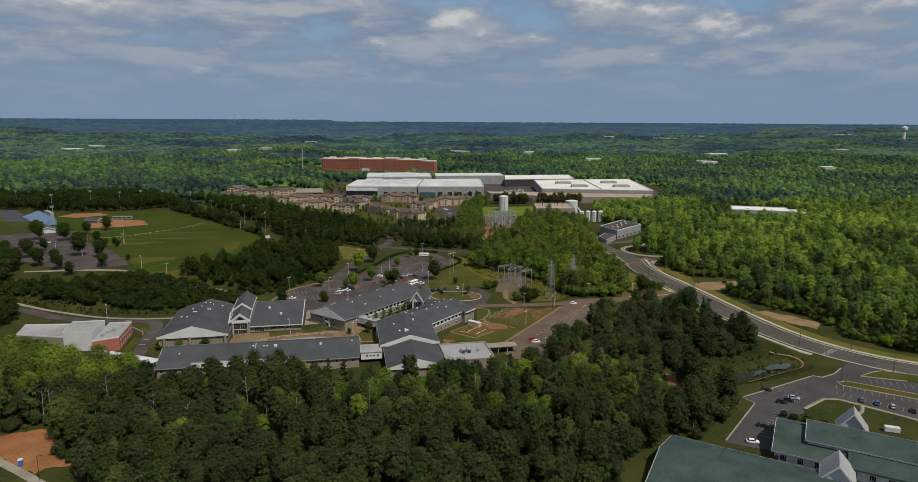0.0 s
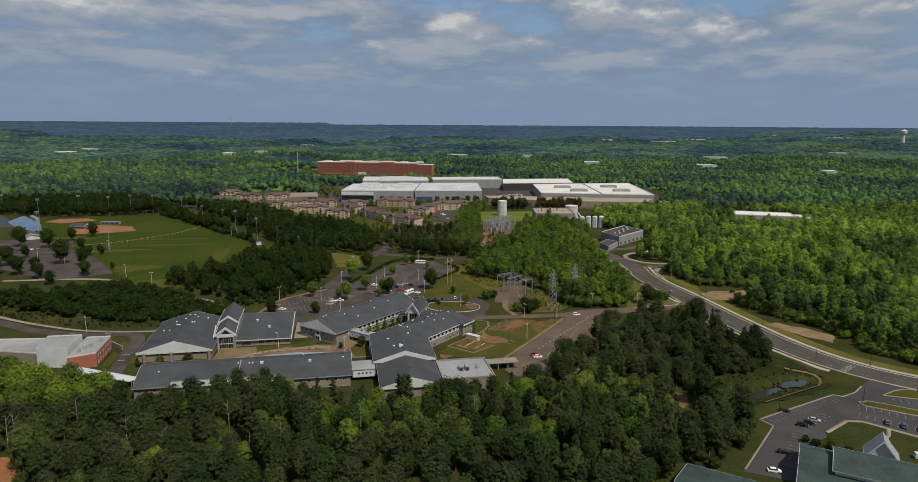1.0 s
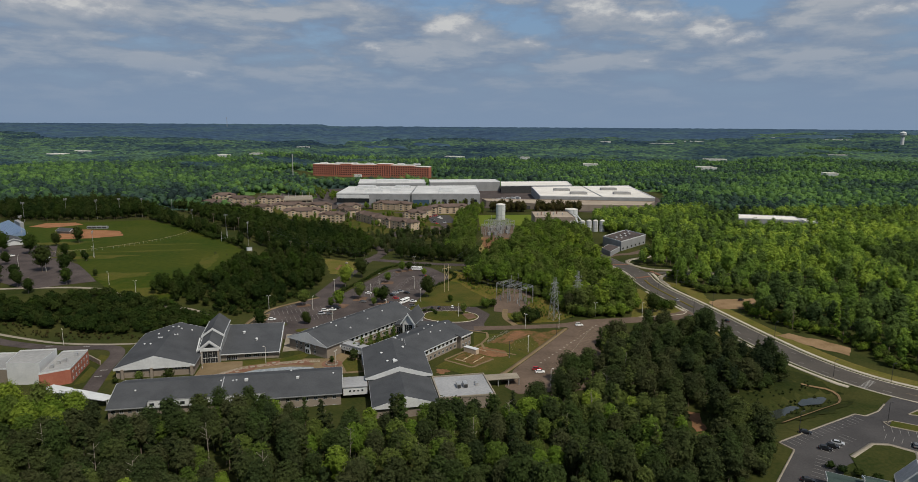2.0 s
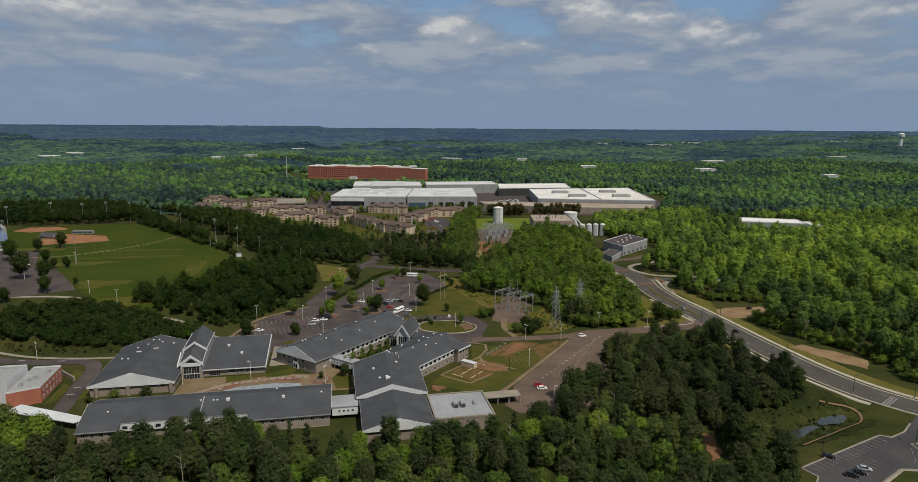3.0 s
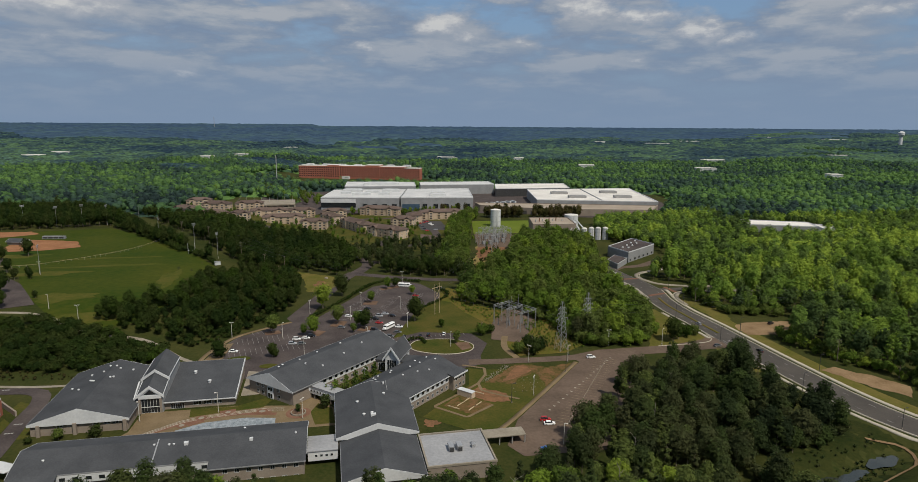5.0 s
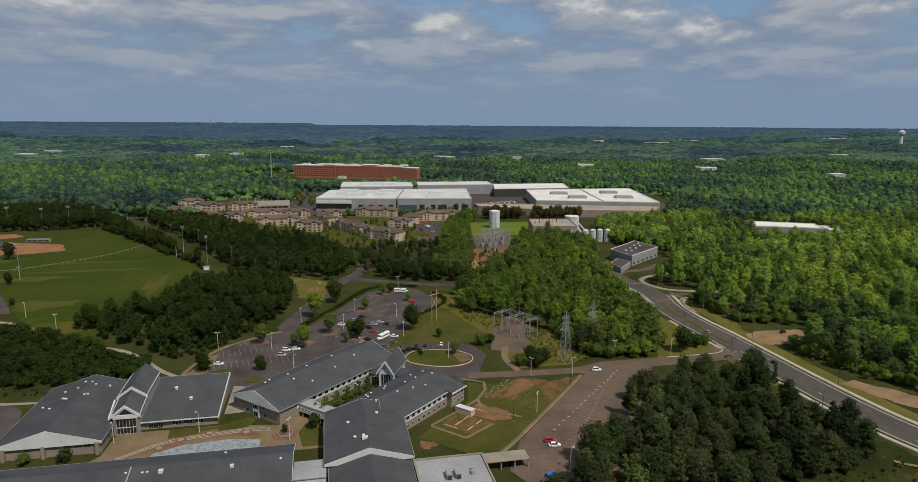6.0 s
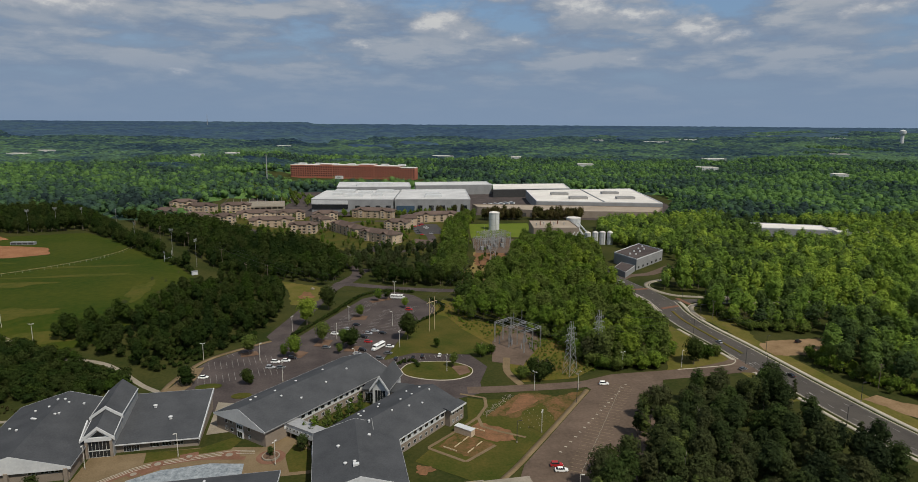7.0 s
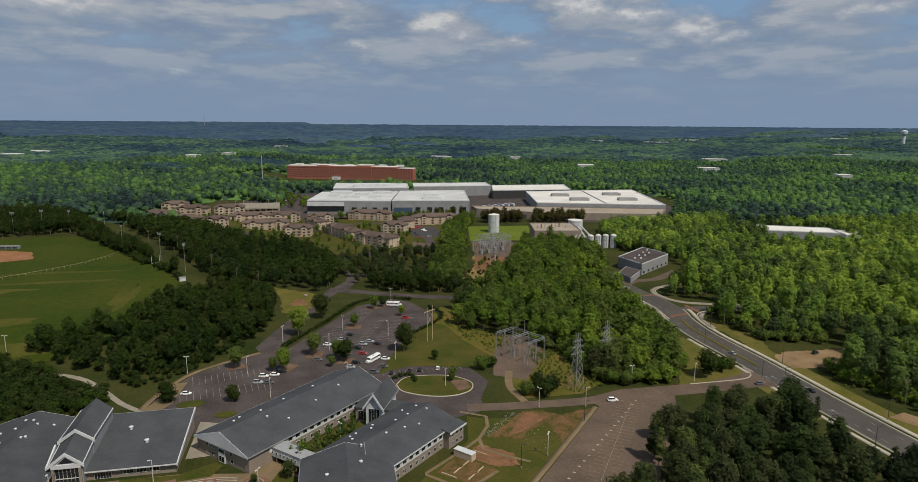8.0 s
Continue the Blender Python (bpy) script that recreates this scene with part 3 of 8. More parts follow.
sheet("bare_soil", ragged([(255, 352), (264, 353), (274, 340), (281, 325), (271, 315), (264, 326)], 3, 1.0, 4), 0.1, "tan_soil", "graded tan soil bank beside the avenue", "ground")
sheet("bare_soil", ragged([(-142, 250), (-128.5, 254.8), (-118.3, 257.4), (-110, 247), (-107.5, 235), (-97.1, 232), (-96.2, 226.4), (-104.5, 225.9), (-106.5, 221.5), (-113.5, 227), (-124.5, 237.3), (-142, 246)], 2, 0.7, 4), 0.12, "orange_clay", "bare orange clay clearing among trees", "ground")
ribbon("field_walk", [(-150, 256), (-122.4, 232.9), (-113.5, 225.5), (-104.7, 217.7), (-88, 203)], -1.6, 1.6, 0.16, "concrete", "pale concrete walk beside the clay clearing", "path")
sheet("red_cut", ragged([(150, 268), (154, 266), (149, 253), (139, 233), (134, 233), (143, 250)]), 0.12, "red_soil", "bare red soil gully between trees", "ground")
# this sheet paints cloud shade onto the grass by the pond
sheet("rough_grass", ragged([(150, 262), (160, 284), (190, 292), (214, 300), (222, 310), (228, 300), (234, 280), (230, 266), (214, 258), (174, 251), (170, 238), (134, 207), (112, 200), (130, 215), (152, 235), (160, 250)], 3, 1.6, 8), 0.06, "shaded_grass", "unmown grass round the pond, darkened for cloud shade", "grass", cell=4)
POND = [(x, 269 + (x - 200) * 0.26 + k * w) for k, xs in ((-1, range(166, 207, 2)), (1, range(206, 165, -2))) for x in xs for w in ((3.4 + 1.1 * math.sin(x * 0.31 + k) + 0.6 * math.sin(x * 0.9 + 2 * k)) * math.sqrt(max(0.03, 1 - ((x - 186) / 20.5) ** 2)),)]
POOL = [(x, 271 + (x - 200) * 0.24 + k * w) for k, xs in ((-1, range(208, 226)), (1, range(225, 207, -1))) for x in xs for w in ((3.2 + 0.7 * math.sin(x * 0.5 + k)) * math.sqrt(max(0.03, 1 - ((x - 216.5) / 9.0) ** 2)),)]
sheet("pond", POOL, 0.0, "pond_water", "small still pool among reeds", "pond", z=-3.5)
ribbon("berm_path", [(184, 252.5), (200, 258.8), (214, 264.5), (225, 269), (231, 276), (230, 283), (220, 287)], -0.5, 0.5, 0.5, "tan_soil", "narrow bare track round the pond", "path")
sheet("pond", POND, 0.0, "pond_water", "small still pond among reeds", "pond", z=-3.6)
sheet("church_lot", [(250, 266), (240, 260), (231, 254), (222, 251), (219, 253.5), (170.5, 237.3), (172.5, 231), (139.5, 202), (153, 193), (184, 218), (204, 224), (210, 222), (228, 200), (258, 178), (310, 196), (272, 243), (258, 254)], 0.12, "dark_asphalt", "grey asphalt church car park with white stalls", "parking lot")
sheet("lot_island", [(241, 249), (256, 253), (270, 244), (286, 228), (280, 225), (258, 240)], 0.3, "lawn", "grassed kerbed island in the church car park", "island")
sheet("lot_island", [(224, 241), (229, 245), (262, 216), (282, 204), (279, 201), (256, 214)], 0.3, "lawn", "grassed kerbed island in the church car park", "island")
sheet("lawn", [(190, 224), (206, 230), (211, 228), (229, 204), (260, 180), (230, 160), (190, 195), (184, 212)], 0.3, "meadow", "mown lawn before the church", "lawn")
ribbon("lot_walk", [(216.5, 221), (212, 216), (207, 213)], -0.8, 0.8, 0.36, "concrete", "pale concrete walk to the church porch", "path", 0.2)
for pts in ([(241, 249), (256, 253), (270, 244), (286, 228)], [(258, 240), (241, 249)], [(224, 241), (229, 245), (262, 216), (282, 204)], [(224, 241), (256, 214), (279, 201)]):
    ribbon("island_kerb", pts, -0.3, 0.3, 0.34, "concrete", "pale concrete kerb of a planted island", "kerb", 0.15)
ribbon("lot_walk", [(189, 222), (205, 229.6), (211, 228), (229, 204), (260, 180)], -0.9, 0.9, 0.34, "concrete", "pale concrete walk round the church lawn", "path", 0.2, sharp=True)
ribbon("lot_kerb", [(139.5, 202), (172.5, 231), (170.5, 237.3), (219, 253.5), (222, 251), (231, 254), (240, 260)], -0.35, 0.35, 0.26, "concrete", "pale concrete kerb of the church car park", "kerb", 0.15, sharp=True)
sheet("lawn", [(82, 386), (88, 383), (126, 377), (138, 383), (90, 330), (80, 318), (72, 318), (52, 337), (78, 366)], 0.08, "lawn", "worn lawn beside the school wing", "lawn")
sheet("bare_plot", ragged([(86, 367), (93.3, 365.3), (98, 362.5), (103.9, 369.5), (113, 374.4), (113.3, 365.2), (112.7, 357.2), (136.4, 380.2), (136.1, 383.7), (120.8, 380), (114.2, 385.1), (106.2, 386.1)], 1.6, 0.6, 31), 0.12, "weedy_soil", "bare reddish soil among weeds", "plot")
sheet("bare_plot", ragged([(94, 366), (104, 371), (112, 377), (111, 384), (106, 384.5)], 1.4, 0.5, 34), 0.14, "red_soil", "bare red soil bank in the plot", "plot")
sheet("bare_plot", ragged([(77.5, 358.4), (81.7, 362.0), (92.9, 353.1), (92.1, 344.9), (83.5, 345.5), (77.5, 352.0)], 1.4, 0.5, 32), 0.13, "red_soil", "bare red soil garden plot", "plot")
sheet("bare_plot", ragged([(62, 346), (72, 356), (79, 349), (84, 343), (73, 335)], 1.2, 0.35, 33), 0.12, "weedy_soil", "weedy garden plot with timber beds", "plot")
sheet("bare_plot", patch(54.5, 330.5, 3.2, 3, 3), 0.13, "red_soil", "heap of reddish soil and stones", "plot")
ribbon("garden_path", [(79.4, 390.8), (89.7, 384.4), (88.3, 376.2), (82.4, 366.5), (74.3, 359.0), (58, 345.5), (70, 333), (84, 343)], -0.7, 0.7, 0.18, "buff_paving", "narrow buff garden path", "path", sharp=True)
ribbon("garden_path", [(82.4, 366.5), (82.2, 358.3), (87.9, 352.8), (97, 346)], -0.7, 0.7, 0.2, "buff_paving", "narrow buff garden path", "path", sharp=True)
DROP = [tuple(p) for p in curve_points([(57, 424), (62, 431), (72, 432), (84, 429), (91.5, 420), (89, 411), (80, 407), (69, 409), (59, 416), (57, 424)], 2.0)[:-1]]
sheet("drop_island", DROP, 0.28, "lawn", "grass island of the drop-off loop", "island")
ribbon("island_kerb", DROP + DROP[:1], -0.25, 0.25, 0.33, "kerb_concrete", "pale concrete kerb of the drop-off island", "kerb", 0.15, 2.0)
sheet("mulch_bed", [(82, 424), (90, 423), (90, 414), (84, 411)], 0.34, "mulch", "mulched bed on the island", "bed")
sheet("lawn", [(50, 438), (70, 489), (88, 513), (96, 505), (100, 480), (110, 450), (96, 438), (66, 446)], 0.15, "lawn", "grass bank between car park and substation", "lawn")
sheet("scrub", [(92, 530), (100, 545), (110, 530), (108, 500), (134, 468), (158, 446), (152, 408), (138, 398), (112, 398), (108, 430), (104, 452), (98, 486), (90, 512)], 0.1, "scrub", "rough yellow-green scrub under the power lines", "ground")
sheet("gravel_yard", [(104, 426), (118, 418), (136, 445), (144, 476), (128, 482), (112, 456)], 0.16, "old_asphalt", "brown gravel yard of the small substation", "ground")
ribbon("yard_track", [(113, 430), (108, 412), (110, 395)], -1.8, 1.8, 0.17, "buff_paving", "buff gravel track to the substation", "path")
POLE_STRIP = [(-235, 905), (-180, 806), (-150, 752), (-122, 698), (-95, 648), (-72, 622), (-56, 634), (-78, 668), (-104, 716), (-132, 772), (-164, 828), (-206, 905)]
sheet("dry_bank", ragged([(-12, 618), (3, 606), (21, 592), (22, 570), (10, 544), (-2, 552), (-4, 580), (-8, 602)], 3, 1.0, 9), 0.1, "verge_grass", "dry grass bank beside the access road", "ground")
sheet("bare_soil", patch(8, 572, 5, 9, 12), 0.14, "red_soil", "worn orange soil on the grass bank", "ground")
sheet("pole_strip", POLE_STRIP, 0.1, "meadow", "rough grass strip under the power poles", "ground")
# sports ground
FIELD = [(-72, 607), (-86, 560), (-84, 500), (-92, 478), (-117, 466), (-150, 494), (-182, 540), (-212, 610), (-300, 690), (-320, 780), (-205, 800), (-160, 745), (-136, 712), (-105, 660)]
sheet("sports_field", FIELD, 0.12, "ballfield", "mown sports field with tan worn patches", "sports field", cell=12)
for n, (x, y, rx, ry) in enumerate(((-120, 486, 22, 7), (-150, 520, 18, 9), (-190, 590, 30, 7), (-240, 660, 26, 8), (-150, 610, 42, 3.5), (-160, 640, 40, 3), (-96, 560, 6, 24))):
    sheet("worn_turf", patch(x, y, rx, ry, 20 + n), 0.15 + 0.01 * n, "worn_turf", "dry tan worn turf on the sports field", "turf", cell=8)
sheet("infield", ragged([(-199, 694), (-211, 724), (-236, 735), (-262, 742), (-262, 700), (-250, 682), (-220, 684)], 5, 0.8, 5), 0.2, "infield_clay", "orange clay baseball infield", "infield")
sheet("infield", ragged([(-262, 772), (-276, 790), (-305, 790), (-312, 768), (-290, 755)], 5, 0.8, 5), 0.2, "infield_clay", "orange clay baseball infield", "infield")
sheet("track", [(-400, 835), (-383, 830), (-330, 753), (-318, 735), (-350, 735), (-410, 790)], 0.2, "black_track", "black running track", "running track")
sheet("infield_lawn", [(-395, 815), (-350, 742), (-420, 720), (-470, 790)], 0.24, "lawn", "striped lawn inside the running track", "lawn")
sheet("park_lot", [(-330, 560), (-268, 546), (-201, 497), (-161, 508), (-190, 560), (-222, 600), (-239, 648), (-300, 660), (-340, 630)], 0.16, "asphalt", "grey asphalt car park beside the sports field", "parking lot")
sheet("dirt_cut", ragged([(118, 560), (133, 566), (150, 610), (176, 700), (160, 705), (150, 660), (128, 612)], 5, 2.0, 6), 0.12, "dry_grass", "cleared corridor of dry grass under power lines", "ground")
sheet("dirt_cut", ragged([(146, 640), (168, 636), (186, 690), (158, 696)], 5, 2.0, 6), 0.18, "red_soil", "eroded reddish soil under the power lines", "ground")
sheet("gravel_yard", [(158, 690), (192, 684), (222, 742), (206, 775), (172, 770)], 0.16, "old_asphalt", "gravel yard of the large substation", "ground")
sheet("lawn", [(172, 772), (206, 778), (238, 760), (262, 860), (190, 865)], 0.12, "bright_lawn", "bright mown lawn beside the white tank", "lawn")
sheet("estate_lawn", [(-170, 960), (-120, 870), (-60, 800), (20, 700), (60, 680), (120, 690), (150, 780), (180, 900), (60, 960)], 0.1, "lawn", "lawns between the apartment houses", "lawn", cell=30)
for pts in ([(28, 694), (60, 720), (96, 716), (128, 760), (132, 843), (134, 900)], [(-64, 905), (-20, 856), (28, 866), (56, 902), (112, 905)], [(34, 690), (12, 745), (-18, 806), (-62, 848), (-110, 880), (-160, 910)], [(60, 720), (96, 800), (112, 870)]):
    ribbon("estate_road", pts, -4.5, 4.5, 0.22, "asphalt", "asphalt lane between the apartment houses", "road")
sheet("estate_lot", [(118, 806), (150, 802), (152, 872), (122, 876)], 0.26, "dark_asphalt", "blue-grey car park of the apartments", "parking lot")
sheet("estate_lot", [(-70, 818), (-20, 808), (-16, 826), (-64, 838)], 0.26, "dark_asphalt", "blue-grey car park of the apartments", "parking lot")
sheet("plant_yard", [(-120, 1300), (-110, 985), (20, 950), (300, 930), (330, 880), (440, 830), (500, 900), (560, 1120), (440, 1240), (150, 1260)], 0.1, "asphalt", "paved yards round the long white works", "ground", cell=40)

# ---- school ----
PANES, FRAMES = {}, {}


def window(parent, x, y, z, turn, w=1.4, h=1.5, name="window", glass="window_glass", frame_mat="white_panel", bars=1):
    """A framed window on a wall that faces -y when turn is 0: its frame, and its pane in it."""
    key = (w, h, glass, frame_mat, bars)
    if key not in FRAMES:
        f = Build()
        t = 0.09
        f.box(-w / 2, -0.06, 0, w / 2, 0.12, t).box(-w / 2, -0.06, h - t, w / 2, 0.12, h)
        f.box(-w / 2, -0.06, t, -w / 2 + t, 0.12, h - t).box(w / 2 - t, -0.06, t, w / 2, 0.12, h - t)
        for k in range(bars):
            c = -w / 2 + w * (k + 1) / (bars + 1)
            f.box(c - 0.04, -0.05, t, c + 0.04, 0.1, h - t)
        FRAMES[key] = f.mesh("window", frame_mat)
        PANES[key] = Build().box(-w / 2 + t, -0.02, t, w / 2 - t, 0.03, h - t).mesh("pane", glass)
    ob = part(name, FRAMES[key], None, parent)
    ob.matrix_basis = pose(x, y, z, 0, 0, turn)
    part("pane", PANES[key], None, ob)
    return ob


def roof_section(x0, x1, ze, zr, th=0.4):
    xm = (x0 + x1) / 2
    return [[(x0, ze), (x0, ze - th), (xm, zr - th), (xm, zr)], [(xm, zr), (xm, zr - th), (x1, ze - th), (x1, ze)]]


def gable_house(root, x0, x1, y0, y1, z0, ze, zr, along="y", wall="tan_block", roof="grey_shingle", over=0.8, fascia="white_panel", band=None, gable_white=0.0):
    """Walls, a ridged roof and white barge boards; the ridge runs along the given axis."""
    a0, a1, b0, b1 = (x0, x1, y0, y1) if along == "y" else (y0, y1, x0, x1)
    xm = (a0 + a1) / 2
    slope = (zr - ze) / (xm - a0)
    w = Build()
    w.section([(a0, z0), (a1, z0), (a1, ze - 0.45), (xm, zr - 0.45), (a0, ze - 0.45)], b0, b1, along)
    part("wall", w, wall, root)
    r = Build()
    for sec in roof_section(a0 - over, a1 + over, ze - over * slope, zr):
        r.section(sec, b0 - over, b1 + over, along)
    part("roof", r, roof, root)
    if fascia:
        for c0, c1 in ((b0 - over - 0.12, b0 - over), (b1 + over, b1 + over + 0.12)):
            f = Build()
            for sec in roof_section(a0 - over, a1 + over, ze - over * slope + 0.03, zr + 0.03, 0.75):
                f.section(sec, c0, c1, along)
            part("barge_board", f, fascia, root)
        for s in (a0 - over - 0.14, a1 + over):
            g = Build()
            g.section([(s, ze - over * slope - 0.42), (s + 0.14, ze - over * slope - 0.42), (s + 0.14, ze - over * slope + 0.02), (s, ze - over * slope + 0.02)], b0 - over, b1 + over, along)
            part("gutter", g, "grey_panel", root)
    if gable_white:
        o, zc = over, ze - over * slope
        f = Build()
        f.section([(a0 - o, zc - gable_white), (a1 + o, zc - gable_white), (a1 + o, zc - 0.42), (xm, zr - 0.42), (a0 - o, zc - 0.42)], b0 - over - 0.1, b0 - over + 0.1, along)
        part("gable_panel", f, "white_panel", root)
    return root


def roof_vent(root, x, y, z, s=0.9, name="roof_vent"):
    b = Build().cone(0, 0, -0.6, 0.45 * s, s * 0.5, s * 0.5, 10).cone(0, 0, 0.45 * s, 0.62 * s, s * 0.66, s * 0.6, 10).cone(0, 0, 0.62 * s, 0.8 * s, s * 0.6, s * 0.25, 10)
    ob = part(name, b, "white_panel", root)
    ob.matrix_basis = pose(x, y, z)


def school_wing_a():
    """A long two-storey wing set askew to the rest; local x runs along it."""
    root = thing("school_wing", "two-storey tan school wing with grey shingle roof", "school building", pose(-11.5, 367.8, 0, 0, 0, 45))
    gable_house(root, 0, 72, -14.3, 14.3, 0, 6.9, 12.0, "x", gable_white=0.6)
    part("band", Build().box(9, -14.42, 3.6, 62, -14.304, 6.3), "white_panel", root, "white panel band under the eaves")
    for k in range(14):
        window(root, 11.5 + 3.6 * k, -14.43, 4.3, 0, 2.1, 1.7, bars=0)
        window(root, 11.5 + 3.6 * k, -14.31, 1.0, 0, 1.7, 1.5)
    for y in (8.5, 5.2, -5.2):
        window(root, -0.12, y, 3.9, -90, 1.6, 1.6)
        window(root, -0.01, y, 0.9, -90, 1.6, 1.6)
    part("door_bay", Build().box(-0.4, -1.9, 0, -0.004, 1.9, 5.4), "white_panel", root, "white entrance bay")
    window(root, -0.42, 0, 3.6, -90, 3.2, 1.7, bars=2)
    window(root, -0.42, 0, 0.1, -90, 3.0, 2.4, "door", bars=1)
    for x, y in ((10, 6), (14, 8), (20, 3), (24, -8), (33, 5), (40, -6), (48, 4), (55, -4), (18, -3)):
        roof_vent(root, x, y, 12.0 - abs(y) * 0.355 - 0.1, 0.8)
    return root


def school_wing_b():
    root = thing("school_wing", "two-storey tan school wing with white window band", "school building", pose(29.5, 346, 0, 0, 0, 44))
    part("wall", Build().section([(-14.6, 0), (11.6, 0), (11.6, 6.75), (-1.5, 10.5), (-14.6, 6.75)], 12.0, 48, "x"), "tan_block", root)
    part("end_wall", Build().box(-2, -14.6, 0, 11.99, 11.6, 6.7), "tan_block", root)
    eave = [(-2.8, -15.4, 6.95), (48.8, -15.4, 6.95), (48.8, 12.4, 6.95), (-2.8, 12.4, 6.95)]
    ridge = [(10.0, -1.56, 10.95), (48.8, -1.56, 10.95), (48.8, -1.44, 10.95), (10.0, -1.44, 10.95)]
    part("roof", Build().solid([(x, y, z - 0.35) for x, y, z in eave], eave).solid(eave, ridge), "grey_shingle", root)
    for y in (-15.4,):
        part("hip_strip", Build().bar((-2.8, y, 7.0), (10.0, -1.5, 11.0), 0.13, 4), "grey_panel", root)
    for k in range(9):
        window(root, 12 + 3.6 * k, 11.62, 4.2, 180, 1.7, 1.6)
    part("gutter", Build().box(3, -15.55, 6.5, 39, -15.4, 6.95), "white_panel", root)
    part("band", Build().box(3.5, -14.72, 3.7, 38.5, -14.604, 6.6), "white_panel", root, "white panel band under the eaves")
    part("stair_block", Build().box(39, -17.2, 0, 48.6, -14.4, 6.6), "tan_block", root)
    part("stair_roof", Build().section([(-18.0, 6.6), (-14.0, 7.35), (-14.0, 7.7), (-18.0, 6.95)], 38.4, 49.2, "x"), "grey_shingle", root)
    part("stair_fascia", Build().box(38.3, -18.15, 6.25, 49.3, -18.0, 7.0), "white_panel", root)
    for k in range(10):
        window(root, 5.2 + 3.55 * k, -14.73, 4.4, 0, 2.1, 1.7, bars=0)
        window(root, 5.2 + 3.55 * k, -14.61, 0.9, 0, 1.5, 1.5)
    for k in range(3):
        window(root, 41.2 + 2.9 * k, -17.21, 4.3, 0, 1.7, 1.6, bars=0)
        window(root, 41.2 + 2.9 * k, -17.21, 0.9, 0, 1.4, 1.5)
    for x, y in ((8, -2), (12, 6), (14, 9), (17, 9), (20, -3), (22, 6), (25, 8), (28, -5), (30, 1), (34, -7), (36, 0), (40, 6), (44, -3), (45, 3)):
        roof_vent(root, x, y, 10.95 - abs(y + 1.5) * 0.288 - 0.1, 0.75)
    return root


def school_block():
    """The blunt southern end of the wing, with its white gable, lower hall and flat kitchen roof."""
    root = thing("school_hall", "tan school hall with white-edged grey gable roof", "school building", pose(0, 0, 0))
    gable_house(root, 17, 46, 312, 351, 0, 7.2, 11.6, "y", gable_white=0.8)
    for x, y in ((27, 322), (30, 321), (25, 335), (36, 340)):
        roof_vent(root, x, y, 11.6 - abs(x - 31.5) * 0.3 - 0.1, 1.0)
    part("air_unit", Build().box(29.4, 318.2, 10.2, 31.4, 319.6, 11.9), "white_panel", root)
    part("wall_panel", Build().box(15.8, 338, 3, 16.99, 345, 6), "white_panel", root)
    low = thing("lower_hall", "low grey-roofed school hall behind trees", "school building", pose(0, 0, 0))
    gable_house(low, 18.5, 45, 284, 311, -2, 5.6, 9.4, "y", gable_white=0.8)
    flat = thing("kitchen_block", "flat pale membrane roof with rooftop units", "school building", pose(0, 0, 0))
    part("wall", Build().box(46.4, 287, -2, 70.5, 310.4, 5.6), "tan_block", flat)
    part("roof", Build().box(46.9, 287.5, 5.6, 70.0, 309.9, 5.75), "grey_membrane", flat)
    for x0, y0, x1, y1 in ((46.2, 286.8, 70.7, 287.4), (46.2, 310.0, 70.7, 310.6), (46.2, 287.4, 46.8, 310.0), (70.1, 287.4, 70.7, 310.0)):
        part("parapet", Build().box(x0, y0, 5.5, x1, y1, 6.2), "concrete", flat)
    for x in (55.5, 58.5):
        unit = part("air_unit", Build().box(x, 296, 5.75, x + 1.8, 300, 7.6), "galvanised_steel", flat)
        part("intake", Build().box(x + 0.2, 295.6, 6.0, x + 1.6, 295.998, 7.3), "dark_metal", unit)
    part("air_unit", Build().box(64, 297.5, 5.75, 65.4, 299, 7.0), "galvanised_steel", flat)
    part("roof_fan", Build().cone(64.7, 300.5, 5.75, 6.8, 0.5, 0.5), "galvanised_steel", flat)
    aw = thing("service_canopy", "pale flat canopy over the service yard", "canopy", pose(0, 0, 0))
    part("roof", Build().box(71, 307.5, 3.4, 87.5, 314, 3.7), "concrete", aw)
    for x in (72, 77, 82, 87):
        part("post", Build().box(x, 308, 0, x + 0.4, 308.4, 3.4), "galvanised_steel", aw)
    part("wall", Build().box(80, 313.4, 0, 87.4, 313.9, 3.4), "tan_block", aw)


